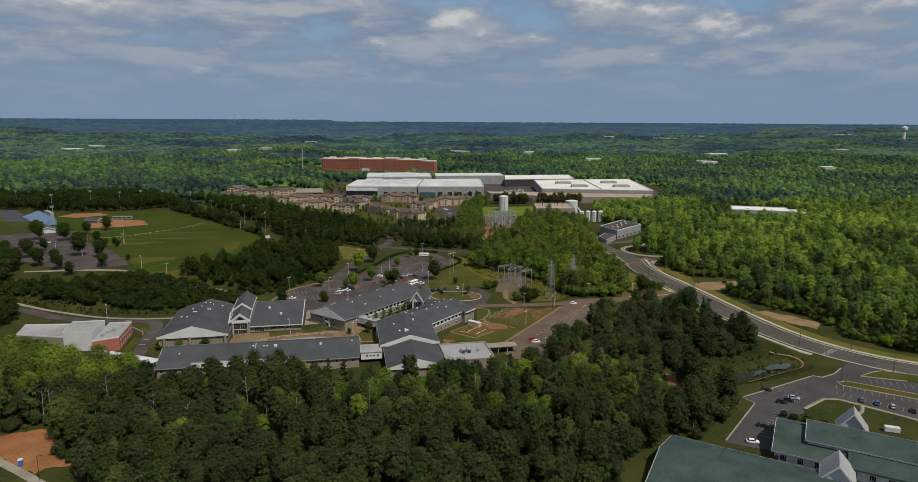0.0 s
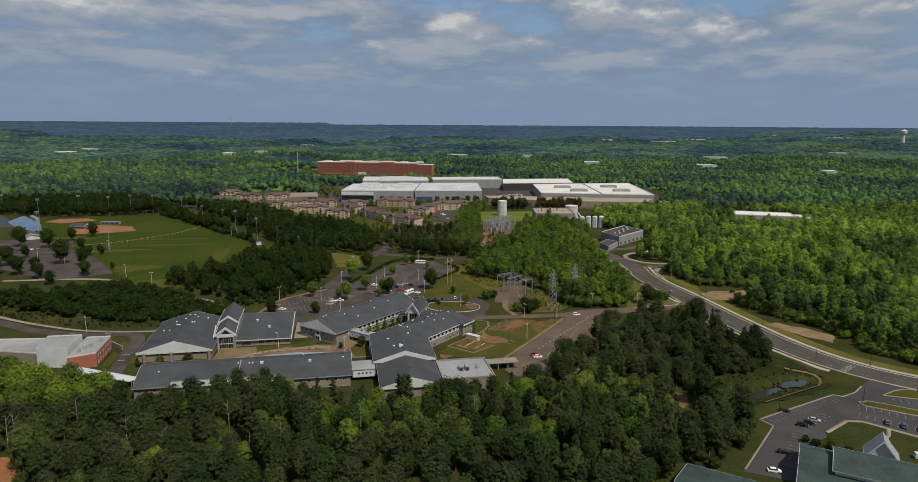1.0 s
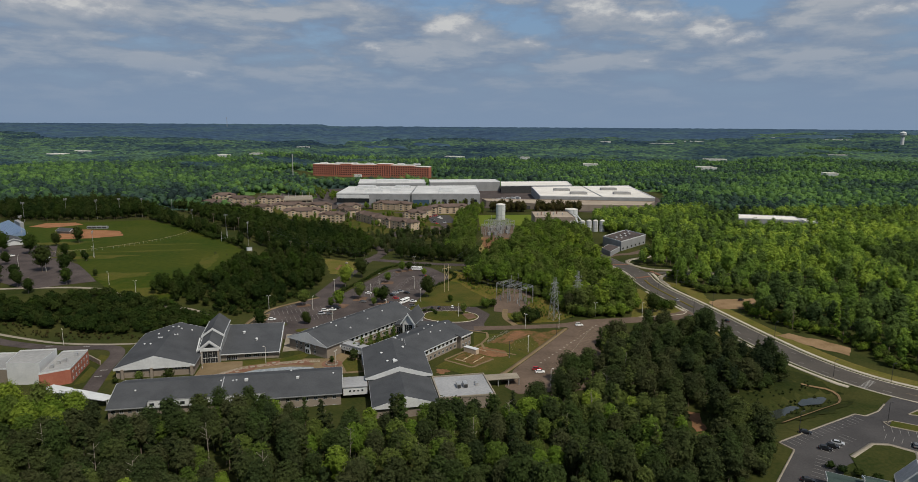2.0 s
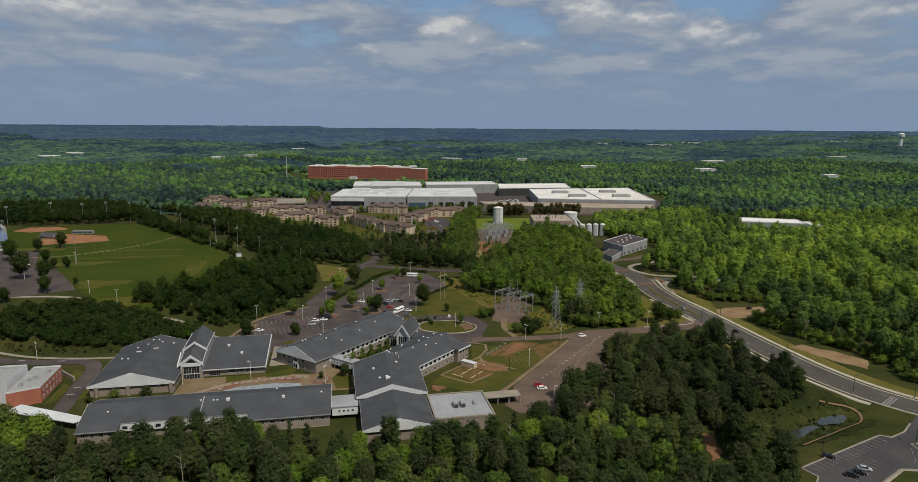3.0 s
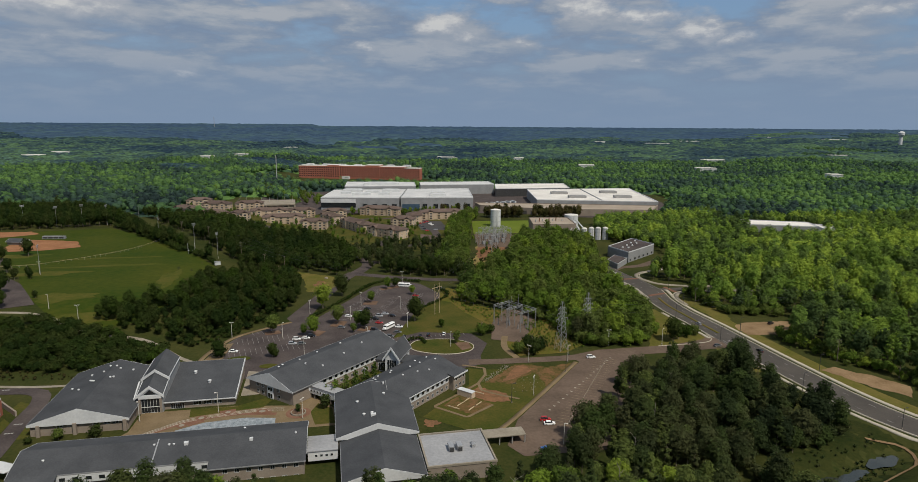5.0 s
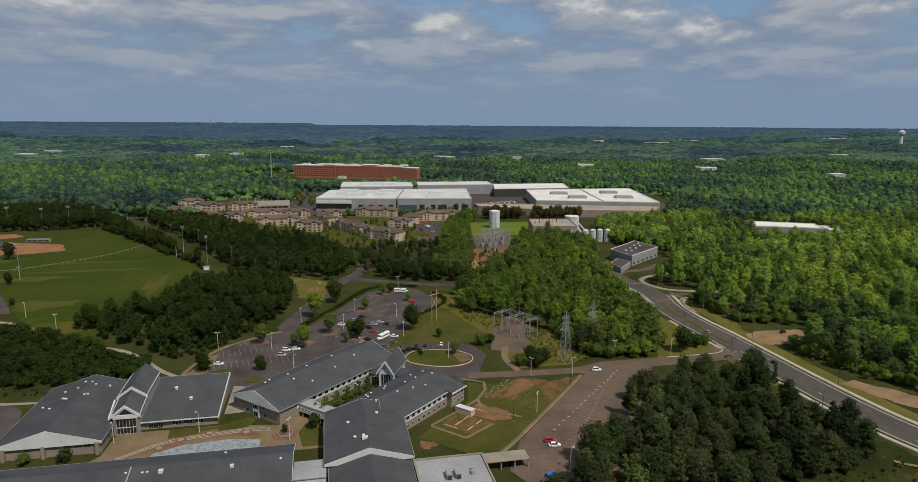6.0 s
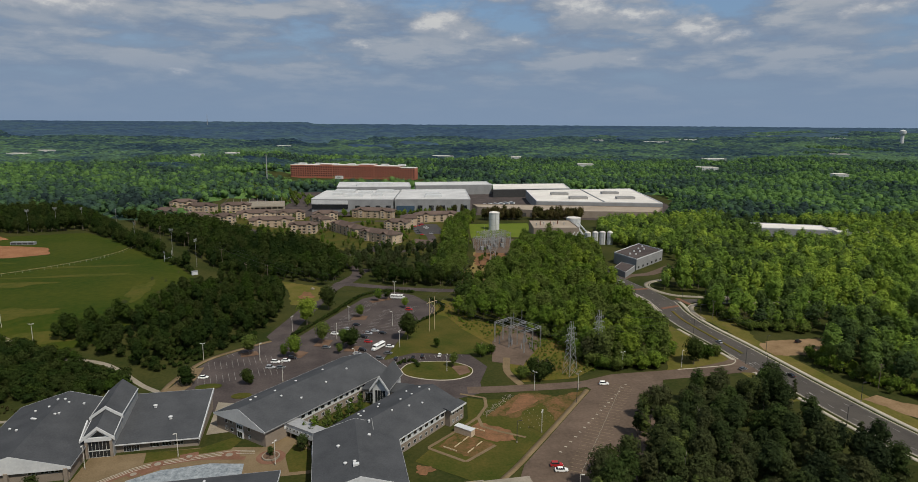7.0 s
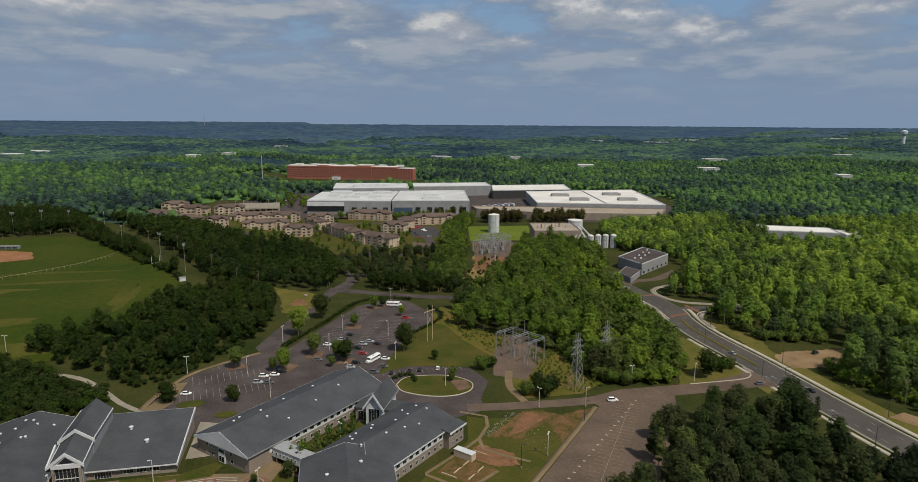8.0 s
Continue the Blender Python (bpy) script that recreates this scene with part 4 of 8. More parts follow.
def school_front():
    root = thing("school_building", "long tan school building with dark grey roof", "school building", pose(0, 0, 0))
    gable_house(root, -88, 5.2, 305, 328, -3, 6.7, 9.9, "x")
    part("band", Build().box(-74, 304.0, 3.2, -26, 304.996, 5.98), "white_panel", root, "white panel band under the eaves")
    part("band", Build().box(-88.12, 308, 3.0, -88.004, 311, 5.4), "white_panel", root)
    for x0, x1 in ((-88.0, -74.0), (-26.0, 5.2)):
        part("front_wall", Build().box(x0, 301, -3, x1, 305.2, 5.2), "tan_block", root)
        part("front_roof", Build().section([(300.2, 5.15), (304.4, 6.27), (304.4, 6.65), (300.2, 5.53)], x0 - 0.6, x1 + 0.6, "x"), "grey_shingle", root)
        part("gutter", Build().box(x0 - 0.6, 300.05, 5.1, x1 + 0.6, 300.2, 5.5), "grey_panel", root)
    for k in range(12):
        if k in (6, 7, 8):
            continue
        window(root, -72 + 4.0 * k, 303.98, 3.9, 0, 2.0, 1.5, bars=0)
    for k in range(7):
        window(root, -21 + 3.9 * k, 300.99, 3.0, 0, 1.6, 1.5)
        window(root, -21 + 3.9 * k, 300.99, -1.2, 0, 1.6, 1.5)
    for k in range(4):
        window(root, -86 + 3.2 * k, 300.99, 3.0, 0, 1.6, 1.5)
    part("roof_joint", Build().section([(304.2, 6.5), (316.5, 9.92), (316.5, 10.02), (304.2, 6.6)], -45.2, -44.8, "x"), "galvanised_steel", root)
    for x, y in ((-46, 314), (-41, 313.5), (-39.5, 313.5), (-80, 311), (2, 314), (-17, 324)):
        roof_vent(root, x, y, 9.9 - abs(y - 316.5) * 0.275 - 0.1, 0.7)
    part("air_unit", Build().box(-36, 312.5, 8.6, -34.6, 313.8, 9.8), "white_panel", root)
    part("air_unit", Build().box(-14, 312, 8.4, -12.8, 313.2, 9.5), "white_panel", root)
    br = thing("link_bridge", "white enclosed link bridge with square windows", "bridge", pose(0, 0, 0))
    part("wall", Build().box(6.3, 306, 1.8, 16.8, 317, 5.4), "white_panel", br)
    part("roof", Build().box(6.1, 305.7, 5.4, 16.9, 317.3, 5.7), "grey_membrane", br)
    part("base", Build().box(6.3, 312, -2, 16.8, 317, 1.8), "tan_block", br)
    for k in range(4):
        window(br, 9.2 + 1.8 * k, 305.99, 3.2, 0, 1.0, 1.0, bars=0)


def school_gym():
    root = thing("gymnasium", "wide tan gymnasium with hipped grey roof", "school building", pose(0, 0, 0))
    gable_house(root, -99.5, -64.5, 348, 400, 0, 5.4, 10.6, "y", gable_white=0.9)
    for x in (-76, -72, -69, -89):
        window(root, x, 347.9, 3.1, 0, 2.4, 1.4)
    for x in (-97, -84, -66):
        part("pier", Build().box(x, 346.6, 0, x + 1.2, 347.9, 4.8), "tan_block", root)
    for x, y in ((-84, 394), (-81, 393), (-79, 391), (-90, 388), (-85, 388), (-88, 380), (-86, 378), (-87, 379), (-80, 380), (-79, 381), (-74, 392), (-68, 390), (-67, 390), (-94, 376), (-90, 372)):
        roof_vent(root, x, y, 10.6 - abs(x + 82.0) * 0.285 - 0.1, 0.8)
    lib = thing("library", "tan library with broad grey shingle roof", "school building", pose(0, 0, 0))
    part("wall", Build().section([(364.2, 0), (396.6, 0), (396.6, 8.0), (364.2, 3.5)], -54.9, -26.2, "x"), "tan_block", lib)
    part("roof", Build().section([(363.0, 3.5), (397.2, 8.25), (397.2, 8.65), (363.0, 3.9)], -55.2, -25.8, "x"), "grey_shingle", lib)
    part("barge_board", Build().section([(362.9, 2.9), (397.4, 7.7), (397.4, 8.8), (362.9, 4.0)], -25.8, -25.45, "x"), "white_panel", lib, "wide white barge board")
    part("gutter", Build().box(-55.2, 362.82, 3.35, -25.8, 362.998, 3.8), "white_panel", lib)
    part("roof_edge", Build().box(-55.2, 397.21, 8.1, -25.8, 397.4, 8.68), "grey_panel", lib)
    window(lib, -49.5, 364.1, 0.2, 0, 5.4, 2.3, "door", bars=5)
    for x in (-41.6, -37.4, -33.2):
        window(lib, x, 364.1, 1.2, 0, 3.2, 1.7, bars=2)
    for x, y in ((-46, 386), (-38.5, 377)):
        roof_vent(lib, x, y, 3.9 + (y - 363.0) * 0.139 + 0.2, 1.3)
    ent = thing("entrance_hall", "glazed entrance hall with stepped white gables", "school building", pose(0, 0, 0))

    def climbing_roof(x0, x1, y0, y1, e0, a0, e1, a1):
        """A gabled roof whose ridge and eaves climb from y0 to y1, with its walls and white edges."""
        xm = (x0 + x1) / 2
        for s in (x0, x1):
            top = [(s, y0, e0), (xm, y0, a0), (xm, y1, a1), (s, y1, e1)]
            top = top if s == x0 else top[::-1]
            low = [(x, y, z - 0.4) for x, y, z in top]
            part("roof", Build().solid(low, top), "grey_shingle", ent)
            k = 0.94
            body = [(xm + (x - xm) * k, y + 0.5, z - 0.5) for x, y, z in top]
            part("wall", Build().solid([(x, y, 0.0) for x, y, z in body], body), "grey_panel", ent)
            side = 1 if s == x1 else -1
            edge = [(s, y0 - 0.3, e0 - 0.45), (s, y1, e1 - 0.45), (s, y1, e1 + 0.06), (s, y0 - 0.3, e0 + 0.06)]
            wide = [(x + side * 0.22, y, z) for x, y, z in edge]
            part("eave_board", Build().solid(edge, wide) if side < 0 else Build().solid(wide, edge), "white_panel", ent)
            front = [(s + side * 0.5, y0 - 0.35, e0 - 1.25), (xm, y0 - 0.35, a0 - 1.1), (xm, y0 - 0.35, a0 + 0.12), (s + side * 0.5, y0 - 0.35, e0 - 0.05)]
            back = [(x, y0 - 0.02, z) for x, y, z in front]
            part("gable_trim", Build().solid(front, back) if side > 0 else Build().solid(back, front), "white_panel", ent)

    climbing_roof(-64.6, -54.4, 361.4, 373.0, 7.9, 12.1, 10.6, 14.2)
    climbing_roof(-64.9, -54.2, 372.0, 394.0, 11.4, 15.3, 12.6, 17.0)
    part("portal", Build().box(-64.0, 361.1, 6.6, -55.0, 361.85, 8.0), "white_panel", ent)
    for x in (-64.0, -55.8):
        part("pier", Build().box(x, 361.2, 0, x + 0.8, 361.86, 6.6), "tan_block", ent)
    window(ent, -59.5, 361.8, 0.1, 0, 7.2, 6.2, "door", bars=5)
    part("glazing_bar", Build().box(-63.1, 361.66, 2.6, -55.9, 361.74, 2.9), "white_panel", ent)
    part("gable_panel", Build().section([(-63.9, 8.0), (-55.1, 8.0), (-59.5, 11.4)], 361.5, 361.88), "white_panel", ent)
    part("gable_window", Build().section([(-62.0, 8.3), (-57.0, 8.3), (-59.5, 10.4)], 361.38, 361.499), "window_glass", ent)
    part("stair_side", Build().solid([(-66.0, 362, 6.0), (-65.5, 362, 6.0), (-65.5, 371, 9.6), (-66.0, 371, 9.6)], [(-66.0, 362, 6.9), (-65.5, 362, 6.9), (-65.5, 371, 10.7), (-66.0, 371, 10.7)]), "white_panel", ent)


def school_link():
    """The glazed entry between the wings at their far end, and the covered link nearer."""
    root = thing("entry_pavilion", "white gabled entry pavilion between the wings", "school building", pose(43.6, 384.0, 0, 0, 0, -24))
    gable_house(root, -3.4, 3.4, 0, 18, 0, 9.4, 14.4, "y", wall="white_panel", over=0.8)
    f = Build()
    for sec in roof_section(-4.4, 4.4, 8.4, 14.7, 1.3):
        f.section(sec, -1.3, -1.0)
    part("gable_trim", f, "white_panel", root)
    window(root, 0, -0.05, 0.2, 0, 4.6, 7.6, "door", bars=3)
    part("side_hall", Build().box(-9, 3, 0, -3.3, 14, 6.0).box(3.3, 3, 0, 11, 12, 6.0), "tan_block", root)
    part("side_roof", Build().box(-9.4, 2.5, 6.0, -3.3, 14.4, 6.5).box(3.3, 2.5, 6.0, 11.4, 12.4, 6.5), "grey_shingle", root)
    for x in (-6.1, 6.1):
        window(root, x, 2.9, 0.6, 0, 3.6, 4.4, bars=2)
    br = thing("link_bridge", "white enclosed link bridge on posts", "bridge", pose(12.5, 361.5, 0, 0, 0, -45))
    part("wall", Build().box(-9, -2.6, 2.4, 9, 2.6, 5.6), "white_panel", br)
    part("roof", Build().box(-9.2, -2.8, 5.6, 9.2, 2.8, 5.9), "grey_membrane", br)
    for x in (-5, 0, 5):
        part("post", Build().box(x - 0.25, -2.4, 0, x + 0.25, -1.9, 2.4), "tan_block", br)
    for k in range(7):
        window(br, -6.3 + 1.9 * k, -2.66, 3.4, 0, 0.9, 1.0, bars=0)


school_wing_a()
school_wing_b()
school_block()
school_front()
school_gym()
school_link()

# courtyard
sheet("plaza", [(-25, 372), (-15, 373), (-4, 384), (-14, 398), (-25, 402)], 0.17, "concrete", "pale concrete plaza between library and wing", "plaza")
sheet("lot_green", disc(-16, 407, 4.5, 16, 0.7), 0.26, "lawn", "kerbed oval lawn at the car park's edge", "island")
sheet("lot_green", disc(-32, 420, 6, 16, 0.6), 0.26, "lawn", "kerbed oval lawn at the car park's edge", "island")
sheet("entry_walk", [(-58, 404), (-50, 404), (-40, 422), (-38, 445), (-44, 444), (-48, 424)], 0.2, "buff_paving", "buff paved walk behind the library", "pavement")
for pts in ([(2, 452), (8, 449), (12, 457), (6, 461)], [(14, 466), (22, 464), (25, 474), (18, 477)], [(30, 455), (38, 453), (40, 461), (33, 464)], [(36, 510), (45, 508), (47, 516), (39, 519)], [(52, 545), (66, 552), (64, 557), (50, 550)], [(-22, 456), (-13, 458), (-15, 464), (-23, 462)]):
    sheet("tree_island", pts, 0.24, "mulch", "mulched kerbed tree island in the car park", "island")
for pts in ([(-116.5, 343), (-112.5, 346), (-112.6, 362), (-117, 367)], [(-118, 372), (-113, 370), (-112, 380), (-118, 384)], [(-105, 346), (-100.5, 347), (-101, 372), (-105, 380)]):
    sheet("lawn", pts, 0.1, "lawn", "narrow lawn strip beside the school road", "lawn")
for x, y in ((-109, 352), (-109, 360), (-130, 398), (-150, 402)):
    thing("road_word", "worn white lettering painted on asphalt", "road marking", pose(x, y, float(land(x, y)) + 0.16), kind="structure", data=Build().box(-1.6, 0, 0, -0.6, 0.9, 0.01).box(-0.4, 0, 0, 0.5, 0.9, 0.01).box(0.7, 0, 0, 1.6, 0.9, 0.01).mesh("road_word", "road_paint"))
sheet("courtyard", [(-70, 336), (18, 336), (16, 352), (6, 368), (-2, 358), (-25, 362), (-63, 362), (-64, 345)], 0.13, "buff_paving", "buff paved school courtyard", "courtyard")
sheet("court_lawn", [(-44, 362), (-25.5, 361.5), (-14, 368), (-11, 365), (-14, 358.5), (-30, 356.5), (-43, 354)], 0.17, "lawn", "strip of lawn below the library", "lawn")
sheet("court_lawn", [(8, 338), (16, 338), (15, 352), (9, 358), (6, 350)], 0.17, "lawn", "lawn corner of the courtyard", "lawn")
sheet("court_stage", [(-46, 337), (-8, 338), (-8, 347), (-20, 349.5), (-36, 348), (-46, 343)], 0.18, "blue_paving", "pale blue-grey paved stage", "stage")
ribbon("court_band", [(-55, 342), (-42, 350), (-25, 353.5), (-8, 351)], -1.1, 1.1, 0.19, "red_paving", "curved red brick paving band", "paving", step=2)
for d in (0.0, 1.1, 2.2):
    ribbon("court_line", [(-58, 342 - d), (-50, 348 - d), (-43, 352.2 - d), (-30, 355 - d), (-14, 357 - d), (-5, 356 - d)], -0.16, 0.16, 0.23, "kerb_concrete", "pale curved line in the courtyard paving", "paving", step=2)
for x, y, a in ((-28, 356, 12), (-13.5, 354.5, 5), (-40, 349.5, 30)):
    thing("brick_square", "red brick panel in the courtyard paving", "paving", pose(x, y, 0.205, 0, 0, a), kind="structure", data=Build().box(-3.2, -2.4, -0.1, 3.2, 2.4, 0.0).mesh("brick_square", "red_paving"))
sheet("tree_ring", disc(1, 350, 5.2), 0.2, "red_paving", "round red brick tree surround", "paving")
for x, y, r in ((-38, 352.6, 2.2), (-28, 356.0, 2.0), (-44.5, 347, 2.0), (-14, 354.5, 2.4)):
    sheet("brick_circle", disc(x, y, r, 20), 0.24, "red_paving", "round red brick inlay in the paving", "paving")
    sheet("brick_centre", disc(x, y, r * 0.55, 16), 0.27, "concrete", "pale centre of the round inlay", "paving")
thing("planter", "round raised stone tree planter", "planter", pose(1, 350, 0), data=Build().prism(disc(0, 0, 3.2, 20), 0.1, 0.8, 0).prism(disc(0, 0, 2.8, 20), 0.8, 0.86, 1).mesh("planter", "concrete", "mulch"))
sheet("wing_court", [(8, 365), (24, 352), (56, 382), (40, 396)], 0.15, "lawn", "planted lawn court between the wings", "lawn")
shed = thing("garden_shed", "cream metal storage container", "shed", pose(74, 354, 0, 0, 0, -48))
part("body", Build().box(-4, -1.4, 0, 4, 1.4, 2.7), "beige_stucco", shed)
part("roof", Build().box(-4.1, -1.5, 2.7, 4.1, 1.5, 2.85), "white_panel", shed)

# ---- trees ----
def ico():
    p = (1 + 5 ** 0.5) / 2
    v = np.array([(-1, p, 0), (1, p, 0), (-1, -p, 0), (1, -p, 0), (0, -1, p), (0, 1, p), (0, -1, -p), (0, 1, -p), (p, 0, -1), (p, 0, 1), (-p, 0, -1), (-p, 0, 1)], float)
    f = np.array([(0, 11, 5), (0, 5, 1), (0, 1, 7), (0, 7, 10), (0, 10, 11), (1, 5, 9), (5, 11, 4), (11, 10, 2), (10, 7, 6), (7, 1, 8), (3, 9, 4), (3, 4, 2), (3, 2, 6), (3, 6, 8), (3, 8, 9), (4, 9, 5), (2, 4, 11), (6, 2, 10), (8, 6, 7), (9, 8, 1)])
    return v / np.linalg.norm(v[0]), f


ICO_V, ICO_F = ico()
OCT_V = np.array([(1, 0, 0), (0, 1, 0), (-1, 0, 0), (0, -1, 0), (0, 0, 1), (0, 0, -1)], float)
OCT_F = np.array([(0, 1, 4), (1, 2, 4), (2, 3, 4), (3, 0, 4), (1, 0, 5), (2, 1, 5), (3, 2, 5), (0, 3, 5)])


def crown(seed, high=14.0, wide=4.6, lobes=8, leaves=150, leaf=1.25, low=0.34, cone=0.0, spread=0.55):
    """A crown of many uneven boughs covered with leaf clumps: vertices, triangles and quads. cone narrows it upwards."""
    rng = np.random.default_rng(seed)
    vs, ts = [], []
    n = 0
    cz0, cz1 = high * low, high
    lean = rng.uniform(-0.12, 0.12, 2) * wide
    boughs = []
    if cone < 0.5:
        boughs.append((np.array([0.5 * lean[0], 0.5 * lean[1], cz0 + (cz1 - cz0) * 0.50]), np.array([0.70, 0.70, 0.0]) * wide * rng.uniform(0.92, 1.08, 3) + [0, 0, (cz1 - cz0) * 0.44]))
    count = lobes if cone < 0.5 else lobes * 2
    for k in range(count):
        h = (k + rng.uniform(0.15, 0.85)) / count
        prof = (1 - cone) * math.sin(math.pi * (0.16 + 0.74 * h)) + cone * (1.05 - h)
        a = k * 2.4 + rng.uniform(-0.7, 0.7)
        reach = wide * prof * spread * rng.uniform(0.7, 1.3)
        r = wide * rng.uniform(0.24, 0.42) * (1 - 0.45 * cone * h) * (1 - 0.15 * h)
        boughs.append((np.array([reach * math.cos(a) + lean[0] * h, reach * math.sin(a) + lean[1] * h, cz0 + (cz1 - cz0) * (0.12 + 0.78 * h)]), np.array([r, r, r * rng.uniform(0.7, 1.0)])))
    share = sum(rad[0] * rad[2] for _, rad in boughs)
    for k, (c, rad) in enumerate(boughs):
        cv, cf = (ICO_V, ICO_F) if k == 0 else (OCT_V, OCT_F)
        vs.append(c * [0.92, 0.92, 0.98] + cv * rad * 0.84 * rng.uniform(0.85, 1.1, (len(cv), 1)))
        ts.append(cf + n)
        n += len(cv)
        m = max(3, int(leaves * rad[0] * rad[2] / share))
        d = rng.normal(size=(m, 3))
        d[:, 2] = np.where(d[:, 2] < -0.15, -d[:, 2], d[:, 2])
        d /= np.linalg.norm(d, axis=1)[:, None]
        p = c + d * rad * rng.uniform(0.72, 1.24, (m, 1))
        out = p - np.array([0, 0, high * 0.45])
        nrm = 0.5 * d + 0.9 * out / np.linalg.norm(out, axis=1)[:, None] + 0.5 * rng.normal(size=(m, 3))
        nrm /= np.linalg.norm(nrm, axis=1)[:, None]
        u = np.cross(nrm, rng.normal(size=(m, 3)))
        u /= np.linalg.norm(u, axis=1)[:, None]
        w = np.cross(nrm, u)
        s = leaf * rng.uniform(0.6, 1.2, (m, 1)) / 2
        spray = np.stack([p - u * s * 1.25 - w * s * 0.75, p + u * s * 1.25 - w * s * 0.75, p + w * s * 1.35 + nrm * s * 0.2], 1)
        vs.append(spray.reshape(-1, 3))
        ts.append(n + np.arange(3 * m).reshape(m, 3))
        n += 3 * m
    return np.concatenate(vs), np.concatenate(ts), np.zeros((0, 4), int)


def trunk_build(seed, high=14.0, r=0.22):
    rng = random.Random(seed)
    b = Build()
    top = (rng.uniform(-0.4, 0.4), rng.uniform(-0.4, 0.4), high * 0.8)
    b.bar((0, 0, -0.6), top, r, 6, 0, r * 0.3)
    for k in range(4):
        z, a = high * (0.34 + 0.1 * k), k * 2.1 + rng.uniform(0, 1)
        q = (math.cos(a) * high * 0.16, math.sin(a) * high * 0.16, z + high * 0.16)
        b.bar((top[0] * z / top[2], top[1] * z / top[2], z), q, r * 0.45, 4, 0, r * 0.15)
    return b


def inside(poly, x, y):
    poly = np.asarray(poly, float)
    x, y = np.asarray(x, float), np.asarray(y, float)
    hit = np.zeros(x.shape, bool)
    j = len(poly) - 1
    for i in range(len(poly)):
        xi, yi, xj, yj = *poly[i], *poly[j]
        with np.errstate(divide="ignore", invalid="ignore"):
            hit ^= ((yi > y) != (yj > y)) & (x < (xj - xi) * (y - yi) / (yj - yi + 1e-12) + xi)
        j = i
    return hit


def scatter(poly, gap, seed, skip=0.05, holes=()):
    """Uneven places for trees inside a plan outline."""
    rng = np.random.default_rng(seed)
    p = np.asarray(poly, float)
    xs, ys = np.arange(p[:, 0].min(), p[:, 0].max(), gap), np.arange(p[:, 1].min(), p[:, 1].max(), gap * 0.9)
    gx, gy = np.meshgrid(xs, ys)
    gx = gx + (np.arange(len(ys)) % 2)[:, None] * gap / 2
    gx, gy = gx + rng.uniform(-0.42, 0.42, gx.shape) * gap, gy + rng.uniform(-0.42, 0.42, gy.shape) * gap
    keep = inside(poly, gx, gy) & (rng.random(gx.shape) > skip)
    for h in holes:
        keep &= ~inside(h, gx, gy)
    return np.stack([gx[keep], gy[keep]], 1)


def stand(name, places, templates, material, label, seed, lo=0.8, hi=1.2, trunks=True, sink=0.0, tall=None):
    """One mesh of many trees, for woods in which nobody could count them."""
    rng = np.random.default_rng(seed)
    vs, ts, qs, n = [], [], [], 0
    tones = []
    tone = rng.uniform(0, 1, len(places))
    which = rng.integers(0, len(templates), len(places))
    a = rng.uniform(0, 2 * np.pi, len(places))
    s = rng.uniform(lo, hi, len(places))
    sz = s * rng.uniform(0.88, 1.14, len(places))
    z = land(places[:, 0], places[:, 1]) - sink
    for k, (v, t, q) in enumerate(templates):
        sel = np.where(which == k)[0]
        if not len(sel):
            continue
        ca, sa = np.cos(a[sel])[:, None], np.sin(a[sel])[:, None]
        x = (v[:, 0] * ca - v[:, 1] * sa) * s[sel][:, None] + places[sel, 0][:, None]
        y = (v[:, 0] * sa + v[:, 1] * ca) * s[sel][:, None] + places[sel, 1][:, None]
        zz = v[:, 2] * sz[sel][:, None] + z[sel][:, None]
        vs.append(np.stack([x, y, zz], -1).reshape(-1, 3))
        off = n + np.arange(len(sel)) * len(v)
        ts.append((t[None] + off[:, None, None]).reshape(-1, 3))
        qs.append((q[None] + off[:, None, None]).reshape(-1, 4))
        tones.append(np.repeat(tone[sel], len(v)))
        n += len(sel) * len(v)
    ob = thing(name, label, "woodland", kind="stuff", data=mesh_from(name, np.concatenate(vs), np.concatenate(ts), np.concatenate(qs), [material], None, np.concatenate(tones)))
    if trunks:
        r = 0.2 * s
        ang = np.arange(5) * 2 * np.pi / 5
        ring = np.stack([np.cos(ang), np.sin(ang)], 1)
        lowr = np.concatenate([places[:, None, :] + ring[None] * r[:, None, None], np.broadcast_to((z - 0.5)[:, None, None], (len(places), 5, 1))], 2)
        top = np.concatenate([places[:, None, :] + ring[None] * r[:, None, None] * 0.5, np.broadcast_to((z + 8 * sz)[:, None, None], (len(places), 5, 1))], 2)
        v = np.concatenate([lowr, top], 1).reshape(-1, 3)
        i = np.arange(5)
        q = np.stack([i, (i + 1) % 5, 5 + (i + 1) % 5, 5 + i], 1)[None] + (np.arange(len(places)) * 10)[:, None, None]
        part("trunks", mesh_from("trunks", v, (), q.reshape(-1, 4), ["bark"]), None, ob)["kind"] = "stuff"
    return ob


